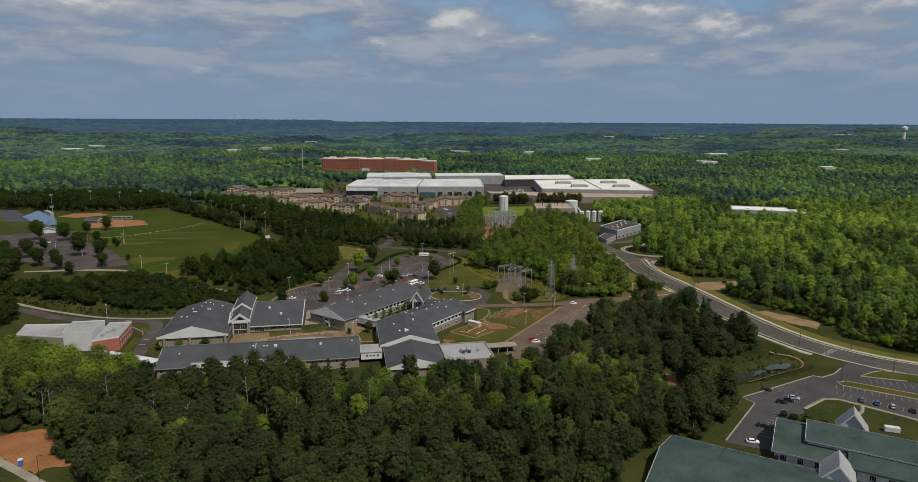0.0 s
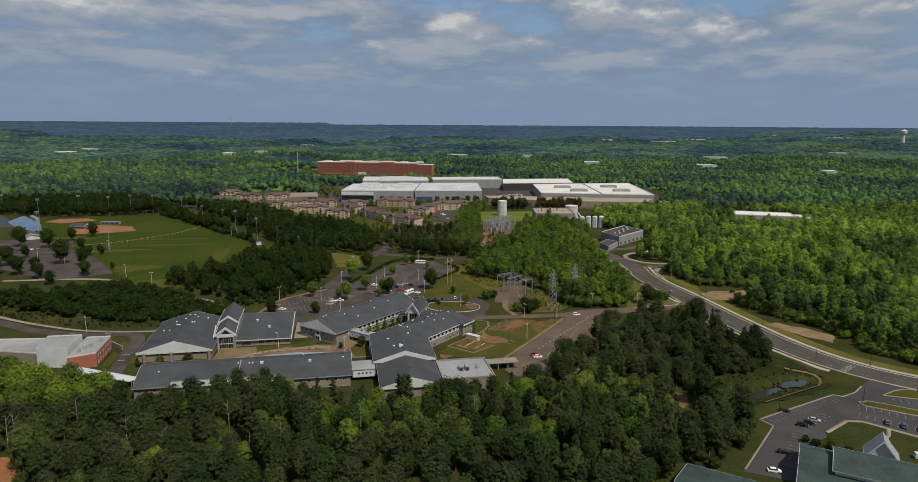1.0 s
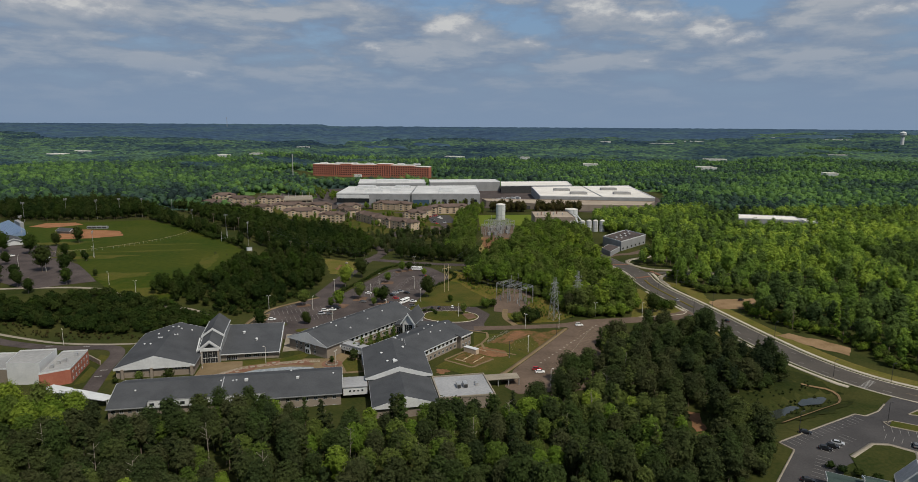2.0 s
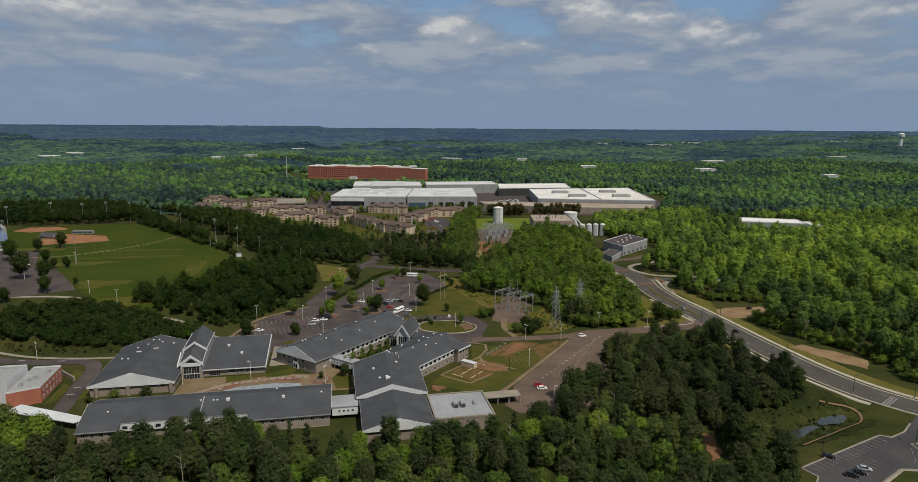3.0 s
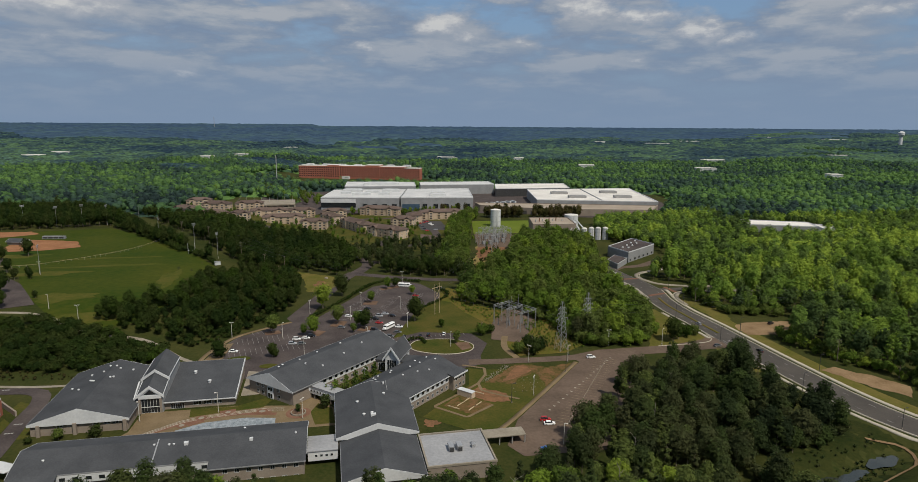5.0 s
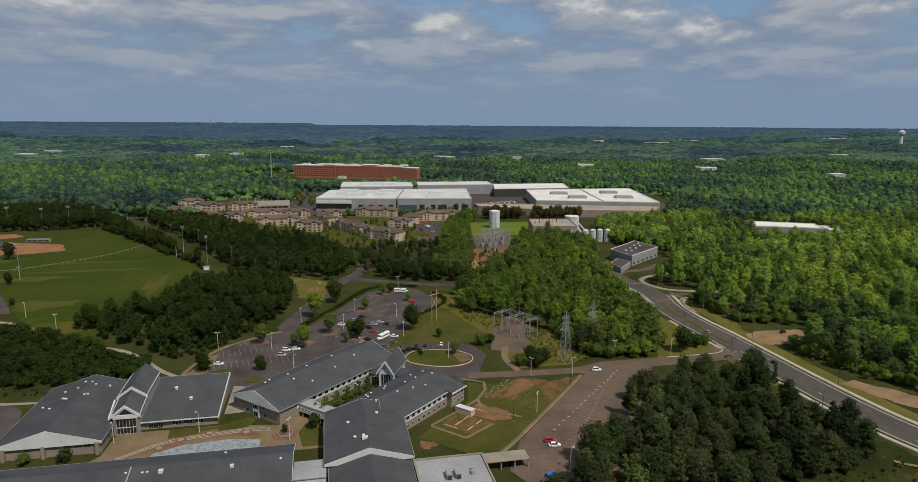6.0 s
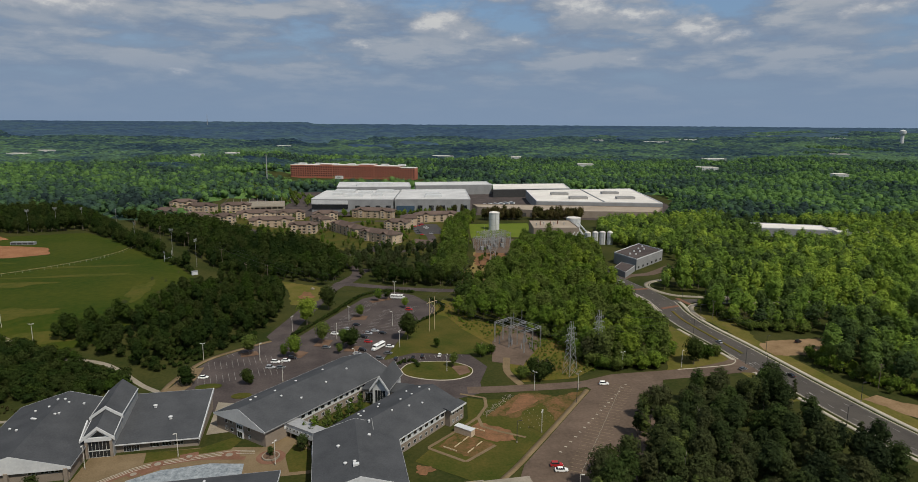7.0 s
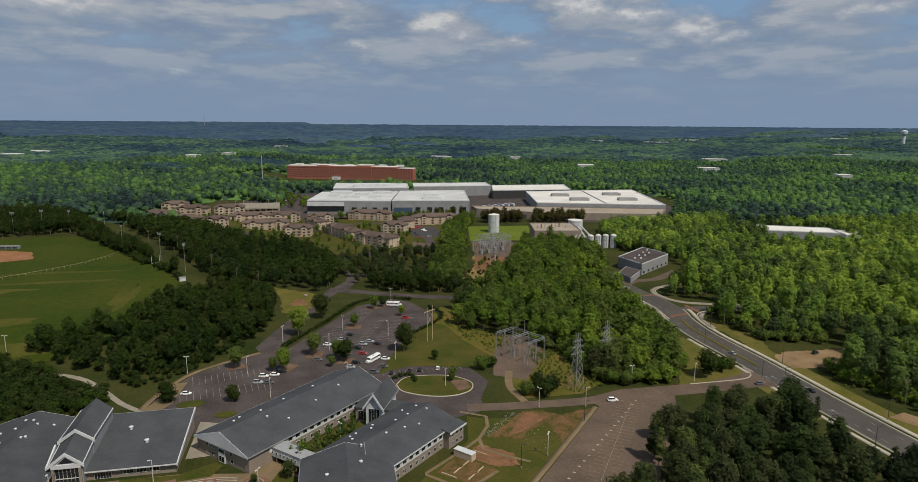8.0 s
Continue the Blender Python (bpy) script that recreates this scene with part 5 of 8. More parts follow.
FINE = [crown(10 + k, 11.5 + 1.6 * (k % 4), 4.3 + 0.5 * (k % 3), 11 + k % 3, 950, 0.86, 0.12, 0.15 * (k % 3)) for k in range(7)]
MID = [crown(30 + k, 13 + 1.5 * (k % 4), 4.7 + 0.5 * (k % 2), 8 + k % 3, 330, 1.3, 0.1, 0.2 * (k % 3)) for k in range(6)]
FAR = [crown(50 + k, 13 + 1.5 * (k % 3), 5.6, 5, 80, 2.2, 0.1, 0.2 * (k % 3)) for k in range(5)]
CONE = [crown(70 + k, 17, 3.2, 9, 560, 0.95, 0.1, 0.85) for k in range(3)]
OVAL = [crown(80 + k, 10.5 + k, 5.0, 12, 800, 0.85, 0.16, 0.0, 0.38) for k in range(3)]
BUSH = [crown(90 + k, 5.5, 3.6, 6, 240, 0.85, 0.05) for k in range(4)]

FRONT_WOOD = [(-190, 250), (-186, 334), (-168, 333), (-150, 327), (-122, 307), (-98, 298), (-82, 284), (-50, 291), (-30, 293), (-4, 281), (12, 277), (30, 280), (60, 274), (82, 280), (104, 296), (120, 312), (138, 336), (149, 354), (158, 363), (178, 361), (198, 359), (208, 360), (216, 361), (215, 350), (211, 342), (210, 330), (212, 312), (214, 300), (214, 290), (205, 285), (190, 282), (173, 280), (160, 277), (158, 266), (167, 250), (163, 236), (152, 221), (132, 211), (115, 204), (99, 194), (60, 150), (-40, 150), (-82, 205), (-96, 230), (-106, 236), (-109, 252), (-116, 262), (-132, 262)]
GULLY = [(146, 270), (158, 266), (152, 252), (141, 230), (128, 231), (138, 252)]
front = scatter(FRONT_WOOD, 7.6, 5, 0.04, [GULLY])
near = inside([(-190, 225), (230, 225), (230, 400), (60, 400), (60, 262), (-190, 330)], front[:, 0], front[:, 1])
lead = inside([(-64, 232), (160, 222), (172, 290), (150, 380), (60, 300), (-64, 300)], front[:, 0], front[:, 1])
solo = np.where(lead)[0][:222]
rest = np.setdiff1d(np.arange(len(front)), solo)
tall_edge = rest[inside([(-190, 268), (-190, 340), (-90, 340), (-90, 282)], front[rest][:, 0], front[rest][:, 1])]
rest = np.setdiff1d(rest, tall_edge)
stand("tall_wood", front[tall_edge], FINE, "broadleaf", "tall bright green trees beside the annexe", 26, 1.0, 1.3)
stand("front_wood", front[rest], FINE + CONE[:1], "cool_leaf", "dense mixed green wood before the school", 1)
CROWN_MESHES = [mesh_from("crown", *c, ["cool_leaf" if k % 4 else "broadleaf"]) for k, c in enumerate(FINE[:6] + CONE[:1])]
TRUNK_MESHES = [trunk_build(k).mesh("trunk", "bark") for k in range(4)]


def tree(x, y, k, size=1.0, turn=0.0, label="full green broadleaf tree in the wood", group="trees of the front wood", crowns=None, name="tree"):
    root = thing(name, label, "tree", pose(x, y, float(land(x, y)), 0, 0, turn), group)
    root.scale = (size, size, size)
    part("trunk", TRUNK_MESHES[k % len(TRUNK_MESHES)], None, root)
    cr = crowns or CROWN_MESHES
    part("crown", cr[k % len(cr)], None, root)
    return root


for k, (x, y) in enumerate(((-121, 308), (-113, 304), (-105, 303), (-98, 299), (-128, 312))):
    tree(x, y, k, 0.92, 70 * k)
tree_rng = random.Random(8)
for n, k in enumerate(solo):
    s = tree_rng.uniform(0.78, 1.16)
    if front[k][1] > 268 and -20 < front[k][0] < 70:
        s *= 0.86
    tree(front[k][0], front[k][1], tree_rng.randrange(7), s, tree_rng.uniform(0, 360))

RIGHT_WOOD = [(300, 520), (268, 498), (264, 473), (270, 446), (304, 434), (300, 410), (272, 404), (268, 384), (274, 356), (286, 334), (284, 312), (281, 296), (300, 262), (345, 225), (420, 190), (560, 140), (900, 480), (900, 780), (620, 800), (520, 790), (420, 780), (340, 740), (330, 650), (318, 618), (296, 590), (272, 562), (263, 545), (268, 534), (290, 524)]
GREY_PLOT = [(240, 560), (300, 560), (328, 640), (300, 690), (262, 650)]
SHOP_PLOT = [(470, 690), (555, 670), (575, 745), (490, 775)]
right = scatter(RIGHT_WOOD, 9.6, 9, 0.03, [GREY_PLOT, SHOP_PLOT])
close = (right[:, 1] < 560) & (right[:, 0] < 520)
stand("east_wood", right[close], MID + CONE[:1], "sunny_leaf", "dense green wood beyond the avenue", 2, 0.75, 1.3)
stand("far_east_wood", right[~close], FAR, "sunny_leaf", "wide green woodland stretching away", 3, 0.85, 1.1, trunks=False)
EAST_EDGE = [(266, 500), (262, 473), (266, 444), (300, 432), (304, 440), (276, 452), (272, 474), (276, 502)]
SOUTH_EDGE = [(268, 402), (264, 384), (270, 356), (283, 334), (282, 312), (279, 296), (298, 260), (340, 224), (352, 232), (308, 268), (290, 300), (294, 334), (280, 360), (276, 384), (280, 404)]
edge = np.concatenate([scatter(EAST_EDGE, 4.4, 81, 0.15), scatter(SOUTH_EDGE, 4.6, 82, 0.15)])
stand("east_edge", edge, BUSH, "broadleaf", "dark undergrowth along the edge of the east wood", 83, 0.5, 1.2, trunks=False)
CENTRE_WOOD = [(108, 535), (100, 505), (112, 490), (138, 472), (150, 446), (152, 412), (166, 403), (186, 406), (202, 428), (215, 470), (222, 505), (226, 545), (231, 560), (240, 592), (247, 616), (258, 642), (266, 664), (268, 692), (250, 735), (218, 735), (192, 690), (174, 640), (152, 606), (130, 572)]
stand("centre_wood", scatter(CENTRE_WOOD, 7.8, 11, 0.03), FINE[:1] + MID, "broadleaf", "dense green wood behind the substation", 4, 0.7, 1.2)
CENTRE_EDGE = [(136, 468), (147, 444), (148, 410), (164, 401), (190, 402), (206, 424), (218, 468), (210, 470), (200, 432), (186, 412), (168, 412), (156, 418), (154, 450), (142, 478)]
stand("centre_edge", scatter(CENTRE_EDGE, 4.2, 84, 0.1), BUSH, "broadleaf", "dark bushes along the edge of the centre wood", 85, 0.7, 1.45, trunks=False)
FRONT_EDGE = [(158, 266), (160, 277), (173, 280), (190, 282), (205, 285), (214, 290), (214, 300), (206, 295), (190, 290), (168, 288), (154, 280)]
stand("front_edge", scatter(FRONT_EDGE, 4.0, 86, 0.1), BUSH, "cool_leaf", "dark undergrowth along the edge of the wood", 87, 0.6, 1.2, trunks=False)
HEDGE_WOOD = [(-69, 588), (-47, 619), (-14, 604), (-6, 560), (-6, 515), (-22, 488), (-43, 463), (-66, 446), (-101, 469), (-121, 483), (-96, 506), (-79, 540)]
stand("hedge_wood", scatter(HEDGE_WOOD, 5.6, 13, 0.03), MID[:3] + BUSH, "dark_leaf", "dark dense thicket below the sports field", 5, 0.55, 1.0, trunks=False)
stand("bank_shrubs", scatter([(-64, 440), (-50, 446), (-30, 470), (-14, 488), (-24, 492), (-46, 468), (-70, 452)], 4.2, 77, 0.2), BUSH, "dark_leaf", "dark shrubs on the bank above the car park", 78, 0.35, 0.8, trunks=False)
stand("bank_scrub", scatter([(-236, 474), (-190, 446), (-150, 424), (-105, 413), (-100, 406), (-150, 411), (-205, 440), (-240, 458)], 3.0, 90, 0.3), BUSH, "brown_leaf", "low olive scrub on the bank", 91, 0.12, 0.36, trunks=False)
stand("west_copse", scatter([(-250, 440), (-208, 434), (-193, 414), (-196, 396), (-215, 388), (-260, 400)], 6.2, 92, 0.05), MID, "dark_leaf", "dark copse beside the school road", 93, 0.7, 1.0)
stand("clay_bushes", scatter([(-95, 225), (-106, 234), (-109, 250), (-116, 259), (-134, 256), (-142, 254), (-142, 262), (-112, 266), (-100, 252), (-90, 230)], 3.6, 88, 0.15), BUSH, "cool_leaf", "dark bushes round the clay clearing", 89, 0.35, 1.1, trunks=False)
stand("edge_bushes", scatter([(140, 236), (150, 252), (158, 270), (168, 254), (166, 236), (152, 219), (132, 206), (120, 206), (138, 222)], 4.4, 79, 0.12), BUSH, "cool_leaf", "dense dark bushes along the edge of the wood", 80, 0.6, 1.3, trunks=False)
BANK_WOOD = [(-235, 478), (-190, 474), (-150, 482), (-121, 472), (-88, 449), (-66, 428), (-78, 414), (-105, 414), (-150, 424), (-190, 446), (-225, 458)]
stand("bank_wood", scatter(BANK_WOOD, 4.2, 14, 0.14), BUSH, "dark_leaf", "dark shrubs and small trees on the bank", 6, 0.45, 1.35, trunks=False)
BACK_WOOD = [(-430, 850), (-300, 800), (-205, 812), (-150, 742), (-112, 672), (-76, 628), (-44, 626), (-14, 622), (6, 609), (24, 596), (34, 618), (38, 655), (24, 700), (4, 770), (-66, 800), (-120, 838), (-170, 868), (-300, 960), (-520, 930)]
stand("back_wood", scatter(BACK_WOOD, 7.8, 15, 0.05, [POLE_STRIP]), FAR + MID[:4], "dark_leaf", "dark tall wood behind the sports field", 7, 0.65, 1.05)
stand("strip_bushes", scatter([(-204, 806), (-166, 748), (-138, 706), (-108, 656), (-80, 622), (-72, 610), (-76, 626), (-98, 656), (-126, 706), (-154, 758), (-190, 812)], 4.2, 71, 0.1), BUSH + MID[:1], "dark_leaf", "dark bushes between field and power lines", 72, 0.6, 1.1, trunks=False)
WEST_WOOD = [(-350, 545), (-268, 540), (-238, 510), (-232, 480), (-226, 458), (-262, 458), (-300, 450), (-420, 470)]
stand("west_wood", scatter(WEST_WOOD, 7.5, 16, 0.03), MID, "dark_leaf", "dark wood beside the park", 8, 0.8, 1.1)
LOT_WOOD = [(108, 590), (122, 592), (132, 622), (142, 665), (154, 720), (168, 784), (186, 843), (210, 908), (196, 912), (164, 852), (150, 806), (136, 740), (122, 680), (106, 630)]
stand("lot_wood", scatter(LOT_WOOD, 6.2, 17, 0.05), MID, "broadleaf", "green wood between car park and apartments", 9, 0.65, 1.0)
MIXED_WOOD = [(38, 640), (50, 612), (104, 596), (106, 636), (122, 690), (124, 716), (92, 722), (60, 702), (34, 690)]
stand("mixed_wood", scatter(MIXED_WOOD, 8.4, 73, 0.22), MID, "cool_leaf", "scattered dark trees before the apartments", 74, 0.5, 0.9)
ROW_WOOD = [(52, 600), (68, 590), (100, 579), (122, 575), (126, 588), (96, 598), (60, 614)]
stand("row_wood", scatter(ROW_WOOD, 7.0, 18, 0.1), MID, "dark_leaf", "row of dark trees along the road", 10, 0.75, 1.0)

PLANT_WOOD = [(305, 705), (322, 660), (340, 740), (420, 785), (500, 800), (510, 855), (440, 835), (380, 838), (330, 812), (312, 765)]
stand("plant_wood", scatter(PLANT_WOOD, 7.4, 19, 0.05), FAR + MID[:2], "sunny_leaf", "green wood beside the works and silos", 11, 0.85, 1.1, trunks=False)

# ---- far canopy ----
CLEAR = [RIGHT_WOOD, CENTRE_WOOD, BACK_WOOD, LOT_WOOD, FIELD,
         [(-150, 975), (-190, 930), (-110, 850), (20, 740), (90, 690), (160, 690), (262, 690), (262, 880), (300, 900), (460, 830), (520, 900), (580, 1120), (440, 1250), (150, 1270), (-40, 1240), (-30, 1080), (-110, 1080)],
         [(-160, 1380), (230, 1340), (230, 1480), (-60, 1600), (-160, 1500)], [(-430, 600), (-200, 600), (-200, 800), (-430, 850)], [(262, 690), (262, 905), (470, 905), (480, 810), (340, 735)], [(-300, 600), (345, 600), (345, 860), (-60, 860), (-130, 840), (-300, 800)]]


def fringe(x, y, edge, wide):
    """Below zero on the near side of an uneven edge between two kinds of wood."""
    return (y - edge) / wide + 0.8 * np.sin(x / 330.0 + y / 190.0) + 0.6 * np.sin(x / 141.0 - y / 97.0 + 1.0) + 0.4 * np.sin(x / 53.0 + y / 61.0)


def canopy(name, x0, x1, y0, y1, cell, gap, high, material, label, seed, near=None, far=None, rough=0.12, flat=0.08):
    """The roof of distant woods: crown beside crown, with gaps and open ground left out."""
    xs, ys = np.arange(x0, x1 + cell, cell), np.arange(y0, y1 + cell, cell)
    gx, gy = np.meshgrid(xs, ys)
    rng = np.random.default_rng(seed)
    gx, gy = gx + rng.uniform(-0.3, 0.3, gx.shape) * cell, gy + rng.uniform(-0.3, 0.3, gy.shape) * cell
    jx, jy, jh = (rng.uniform(0, 1, (257, 263)) for _ in range(3))
    ci, cj = np.floor(gx / gap).astype(int), np.floor(gy / gap).astype(int)
    best, tone = np.zeros(gx.shape), np.zeros(gx.shape)
    for di in (-1, 0, 1):
        for dj in (-1, 0, 1):
            a, b = ci + di, cj + dj
            px, py, h = (a + jx[a % 257, b % 263]) * gap, (b + jy[a % 257, b % 263]) * gap, jh[a % 257, b % 263]
            d = np.hypot(gx - px, gy - py) / (gap * 0.75)
            dome = (0.6 + 0.5 * h) * np.sqrt(np.clip(1 - d * d, 0, 1))
            tone = np.where(dome > best, jx[b % 257, a % 263], tone)
            best = np.maximum(best, dome)
    z = land(gx, gy) + high * (flat + (1 - flat) * best) + rng.uniform(-rough, rough, gx.shape) * high
    ny, nx = gx.shape
    i, j = np.meshgrid(np.arange(ny - 1), np.arange(nx - 1), indexing="ij")
    mx, my = (gx[:-1, :-1] + gx[1:, 1:]) / 2, (gy[:-1, :-1] + gy[1:, 1:]) / 2
    keep = np.hypot(mx - 15, my - 70) < 4720
    if near:
        keep &= fringe(mx, my, *near) > -0.06
    if far:
        keep &= fringe(mx, my, *far) < 0.06
    for poly in CLEAR:
        keep &= ~inside(poly, mx, my)
    open_ground = np.sin(mx / 173.0 + 2.0) * np.sin(my / 127.0) + 0.7 * np.sin(mx / 61.0 - my / 83.0 + 1.0)
    keep &= (open_ground < 1.3) | (my > 1500)
    whole = np.zeros(gx.shape, int)
    for a, b in ((0, 0), (0, 1), (1, 0), (1, 1)):
        whole[a:a + ny - 1, b:b + nx - 1] += keep
    z = np.where((whole > 0) & (whole < 4), land(gx, gy), z)
    q = np.stack([i * nx + j, i * nx + j + 1, (i + 1) * nx + j + 1, (i + 1) * nx + j], -1)[keep]
    return thing(name, label, "woodland", kind="stuff", data=mesh_from(name, np.stack([gx, gy, z], -1), (), q, [material], None, tone.ravel()))


def tuft(seed, high, wide):
    """A far treetop: an uneven dome with a few loose sprays of leaves."""
    rng = np.random.default_rng(seed)
    v = ICO_V * [wide, wide, high * 0.42] * rng.uniform(0.72, 1.12, (12, 1)) + [0, 0, high * 0.52]
    d = rng.normal(size=(16, 3))
    d[:, 2] = np.abs(d[:, 2])
    d /= np.linalg.norm(d, axis=1)[:, None]
    p = d * [wide, wide, high * 0.46] * rng.uniform(0.9, 1.15, (16, 1)) + [0, 0, high * 0.52]
    corner = rng.normal(size=(16, 3, 3)) * [1.3, 1.3, 0.7]
    return np.concatenate([v, (p[:, None] + corner).reshape(-1, 3)]), np.concatenate([ICO_F, 12 + np.arange(48).reshape(16, 3)]), np.zeros((0, 4), int)


DOT = [tuft(200 + k, 13 + 2 * (k % 3), 4.6 + 0.5 * (k % 4)) for k in range(6)]
dots = scatter([(-330, 860), (-560, 900), (-1150, 2150), (2150, 2150), (1000, 700), (900, 700), (620, 800), (440, 830)], 12.5, 24, 0.03, CLEAR)
dots = dots[fringe(dots[:, 0], dots[:, 1], 1900, 190) < 0.1]
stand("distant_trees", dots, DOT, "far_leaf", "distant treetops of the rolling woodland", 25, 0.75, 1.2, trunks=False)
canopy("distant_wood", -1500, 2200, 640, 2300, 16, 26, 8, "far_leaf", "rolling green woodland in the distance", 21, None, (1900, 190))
# the two farther bands carry their haze in the leaf colour
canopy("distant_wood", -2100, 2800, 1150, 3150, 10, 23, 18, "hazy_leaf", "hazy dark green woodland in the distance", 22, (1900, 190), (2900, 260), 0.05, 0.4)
canopy("distant_wood", -3600, 4500, 2000, 4800, 24, 42, 20, "horizon_haze_leaf", "woods on the horizon, coloured dark blue for haze", 23, (2900, 260), None, 0.02, 0.65)

# ---- works, offices and apartments in the distance ----
def flat_block(root, pts, z0, z1, wall, roof, rim=0.9, trim="white_panel"):
    """A flat-roofed block: wall, roof deck sunk behind a parapet."""
    b = Build().prism(pts, z0, z1)
    part("wall", b, wall, root)
    c = np.mean(pts, 0)
    inner = [tuple(c + (np.array(p) - c) * 0.985) for p in pts]
    part("roof", Build().prism(inner, z1, z1 + 0.15), roof, root)
    par = Build()
    for (ax, ay), (bx, by), (cx, cy), (dx, dy) in zip(pts, pts[1:] + pts[:1], inner[1:] + inner[:1], inner):
        par.solid([(ax, ay, z1), (bx, by, z1), (cx, cy, z1), (dx, dy, z1)], [(ax, ay, z1 + rim), (bx, by, z1 + rim), (cx, cy, z1 + rim), (dx, dy, z1 + rim)])
    part("parapet", par, trim, root)


def roof_unit(root, x, y, z, w, d, h, turn=0.0, material="white_panel"):
    b = Build().box(-w / 2, -d / 2, 0, w / 2, d / 2, h).box(-w * 0.4, -d * 0.4, h, w * 0.4, d * 0.4, h + 0.5)
    part("roof_unit", b, material, root).matrix_basis = pose(x, y, z, 0, 0, turn)


def along_wall(root, a, b, z, n, w, h, glass="window_glass", frame_mat="white_panel", start=0.5, name="window", bars=1):
    """n windows along the wall from a to b, that faces to the right of that way."""
    a, b = Vector(a), Vector(b)
    turn = math.degrees(math.atan2(b.y - a.y, b.x - a.x))
    out = Vector((math.sin(radians(turn)), -math.cos(radians(turn)))) * 0.02
    for k in range(n):
        p = a.lerp(b, (k + start) / n) + out
        window(root, p.x, p.y, z, turn, w, h, name, glass, frame_mat, bars)


def works():
    hall = thing("works_hall", "long pale grey works with white roof", "factory", pose(0, 0, 0))
    flat_block(hall, [(4, 1004), (112, 982), (136, 1100), (24, 1108)], 0, 17, "grey_panel", "works_roof")
    part("glass_front", Build().solid([(4.5, 1003.2, 4), (52, 993.5, 4), (52, 995, 4), (4.5, 1004.5, 4)], [(4.5, 1003.2, 10), (52, 993.5, 10), (52, 995, 10), (4.5, 1004.5, 10)]), "window_glass", hall)
    part("white_band", Build().solid([(4, 1002.8, 10.5), (52, 993, 10.5), (52, 995, 10.5), (4, 1004.5, 10.5)], [(4, 1002.8, 15.5), (52, 993, 15.5), (52, 995, 15.5), (4, 1004.5, 15.5)]), "white_panel", hall)
    along_wall(hall, (58, 992.5), (112, 981.8), 3, 4, 6.5, 6, frame_mat="grey_panel", bars=3)
    for x, y, w, d in ((40, 1050, 14, 8), (62, 1030, 26, 9), (95, 1030, 16, 9), (80, 1060, 20, 12), (110, 1075, 26, 14), (52, 1085, 30, 16)):
        roof_unit(hall, x, y, 17, w, d, 3.5, -11)
    up = thing("works_hall", "set-back upper works block, pale grey", "factory", pose(0, 0, 0))
    flat_block(up, [(40, 1112), (152, 1104), (158, 1170), (46, 1190)], 0, 22, "grey_panel", "works_roof")
    roof_unit(up, 100, 1135, 22, 56, 20, 4, -6)
    east = thing("works_hall", "pinkish grey works hall with roof plant", "factory", pose(0, 0, 0))
    flat_block(east, [(114, 981), (215, 966), (236, 1095), (138, 1100)], 0, 17.5, "grey_panel", "works_roof")
    along_wall(east, (140, 976.5), (215, 965.5), 3, 5, 6.5, 6.5, frame_mat="grey_panel", bars=3)
    part("entrance", Build().solid([(116, 979, 0), (140, 975.4, 0), (141, 981, 0), (117, 984.6, 0)], [(116, 979, 9), (140, 975.4, 9), (141, 981, 9), (117, 984.6, 9)]), "blue_glass", east)
    for x, y, w, d in ((170, 1000, 24, 8), (175, 1030, 22, 8)):
        roof_unit(east, x, y, 17.5, w, d, 3, -8)
    back = thing("works_shed", "long dark works shed behind the halls", "factory", pose(0, 0, 0))
    flat_block(back, [(170, 1180), (300, 1176), (304, 1230), (176, 1236)], 0, 16, "grey_panel", "works_roof")
    back = thing("works_shed", "long dark works shed behind the halls", "factory", pose(0, 0, 0))
    flat_block(back, [(290, 1128), (420, 1124), (440, 1206), (310, 1210)], 0, 13, "dark_metal", "white_membrane")
    big = thing("works_warehouse", "broad low warehouse with a bright white roof", "warehouse", pose(0, 0, 0))
    flat_block(big, [(309, 966), (472, 915), (519, 1104), (338, 1106)], 0, 13, "grey_panel", "white_membrane")
    for x, y in ((370, 1040), (378, 985), (452, 1040), (446, 975)):
        roof_unit(big, x, y, 13, 26, 12, 3.5, -12, "pale_membrane")
    part("roof_joint", Build().solid([(398, 940, 13.2), (400, 940, 13.2), (432, 1104, 13.2), (430, 1104, 13.2)], [(398, 940, 13.9), (400, 940, 13.9), (432, 1104, 13.9), (430, 1104, 13.9)]), "grey_panel", big)
    low = thing("works_annex", "lower warehouse annexe with a tan roof", "warehouse", pose(0, 0, 0))
    flat_block(low, [(222, 955), (300, 900), (440, 868), (470, 912), (306, 962), (222, 985)], 0, 8, "tan_block", "tan_membrane", trim="tan_block")
    for k in range(3):
        part("dock_door", Build().box(262 + 10 * k, 922 - 7 * k, 0, 268 + 10 * k, 924 - 7 * k, 5), "dark_metal", low)
    for k in range(8):
        lorry = thing("trailer", "parked white box trailer in the works yard", "trailer", pose(232 + 9 * k, 1010 + 4 * k, 0, 0, 0, 20), "works trailers")
        part("box", Build().box(-1.3, -6, 1.2, 1.3, 6, 4), "white_panel", lorry)
        for y in (-4, 3):
            part("wheel", Build().box(-1.2, y, 0, 1.2, y + 1.2, 1.2), "tyre_rubber", lorry)


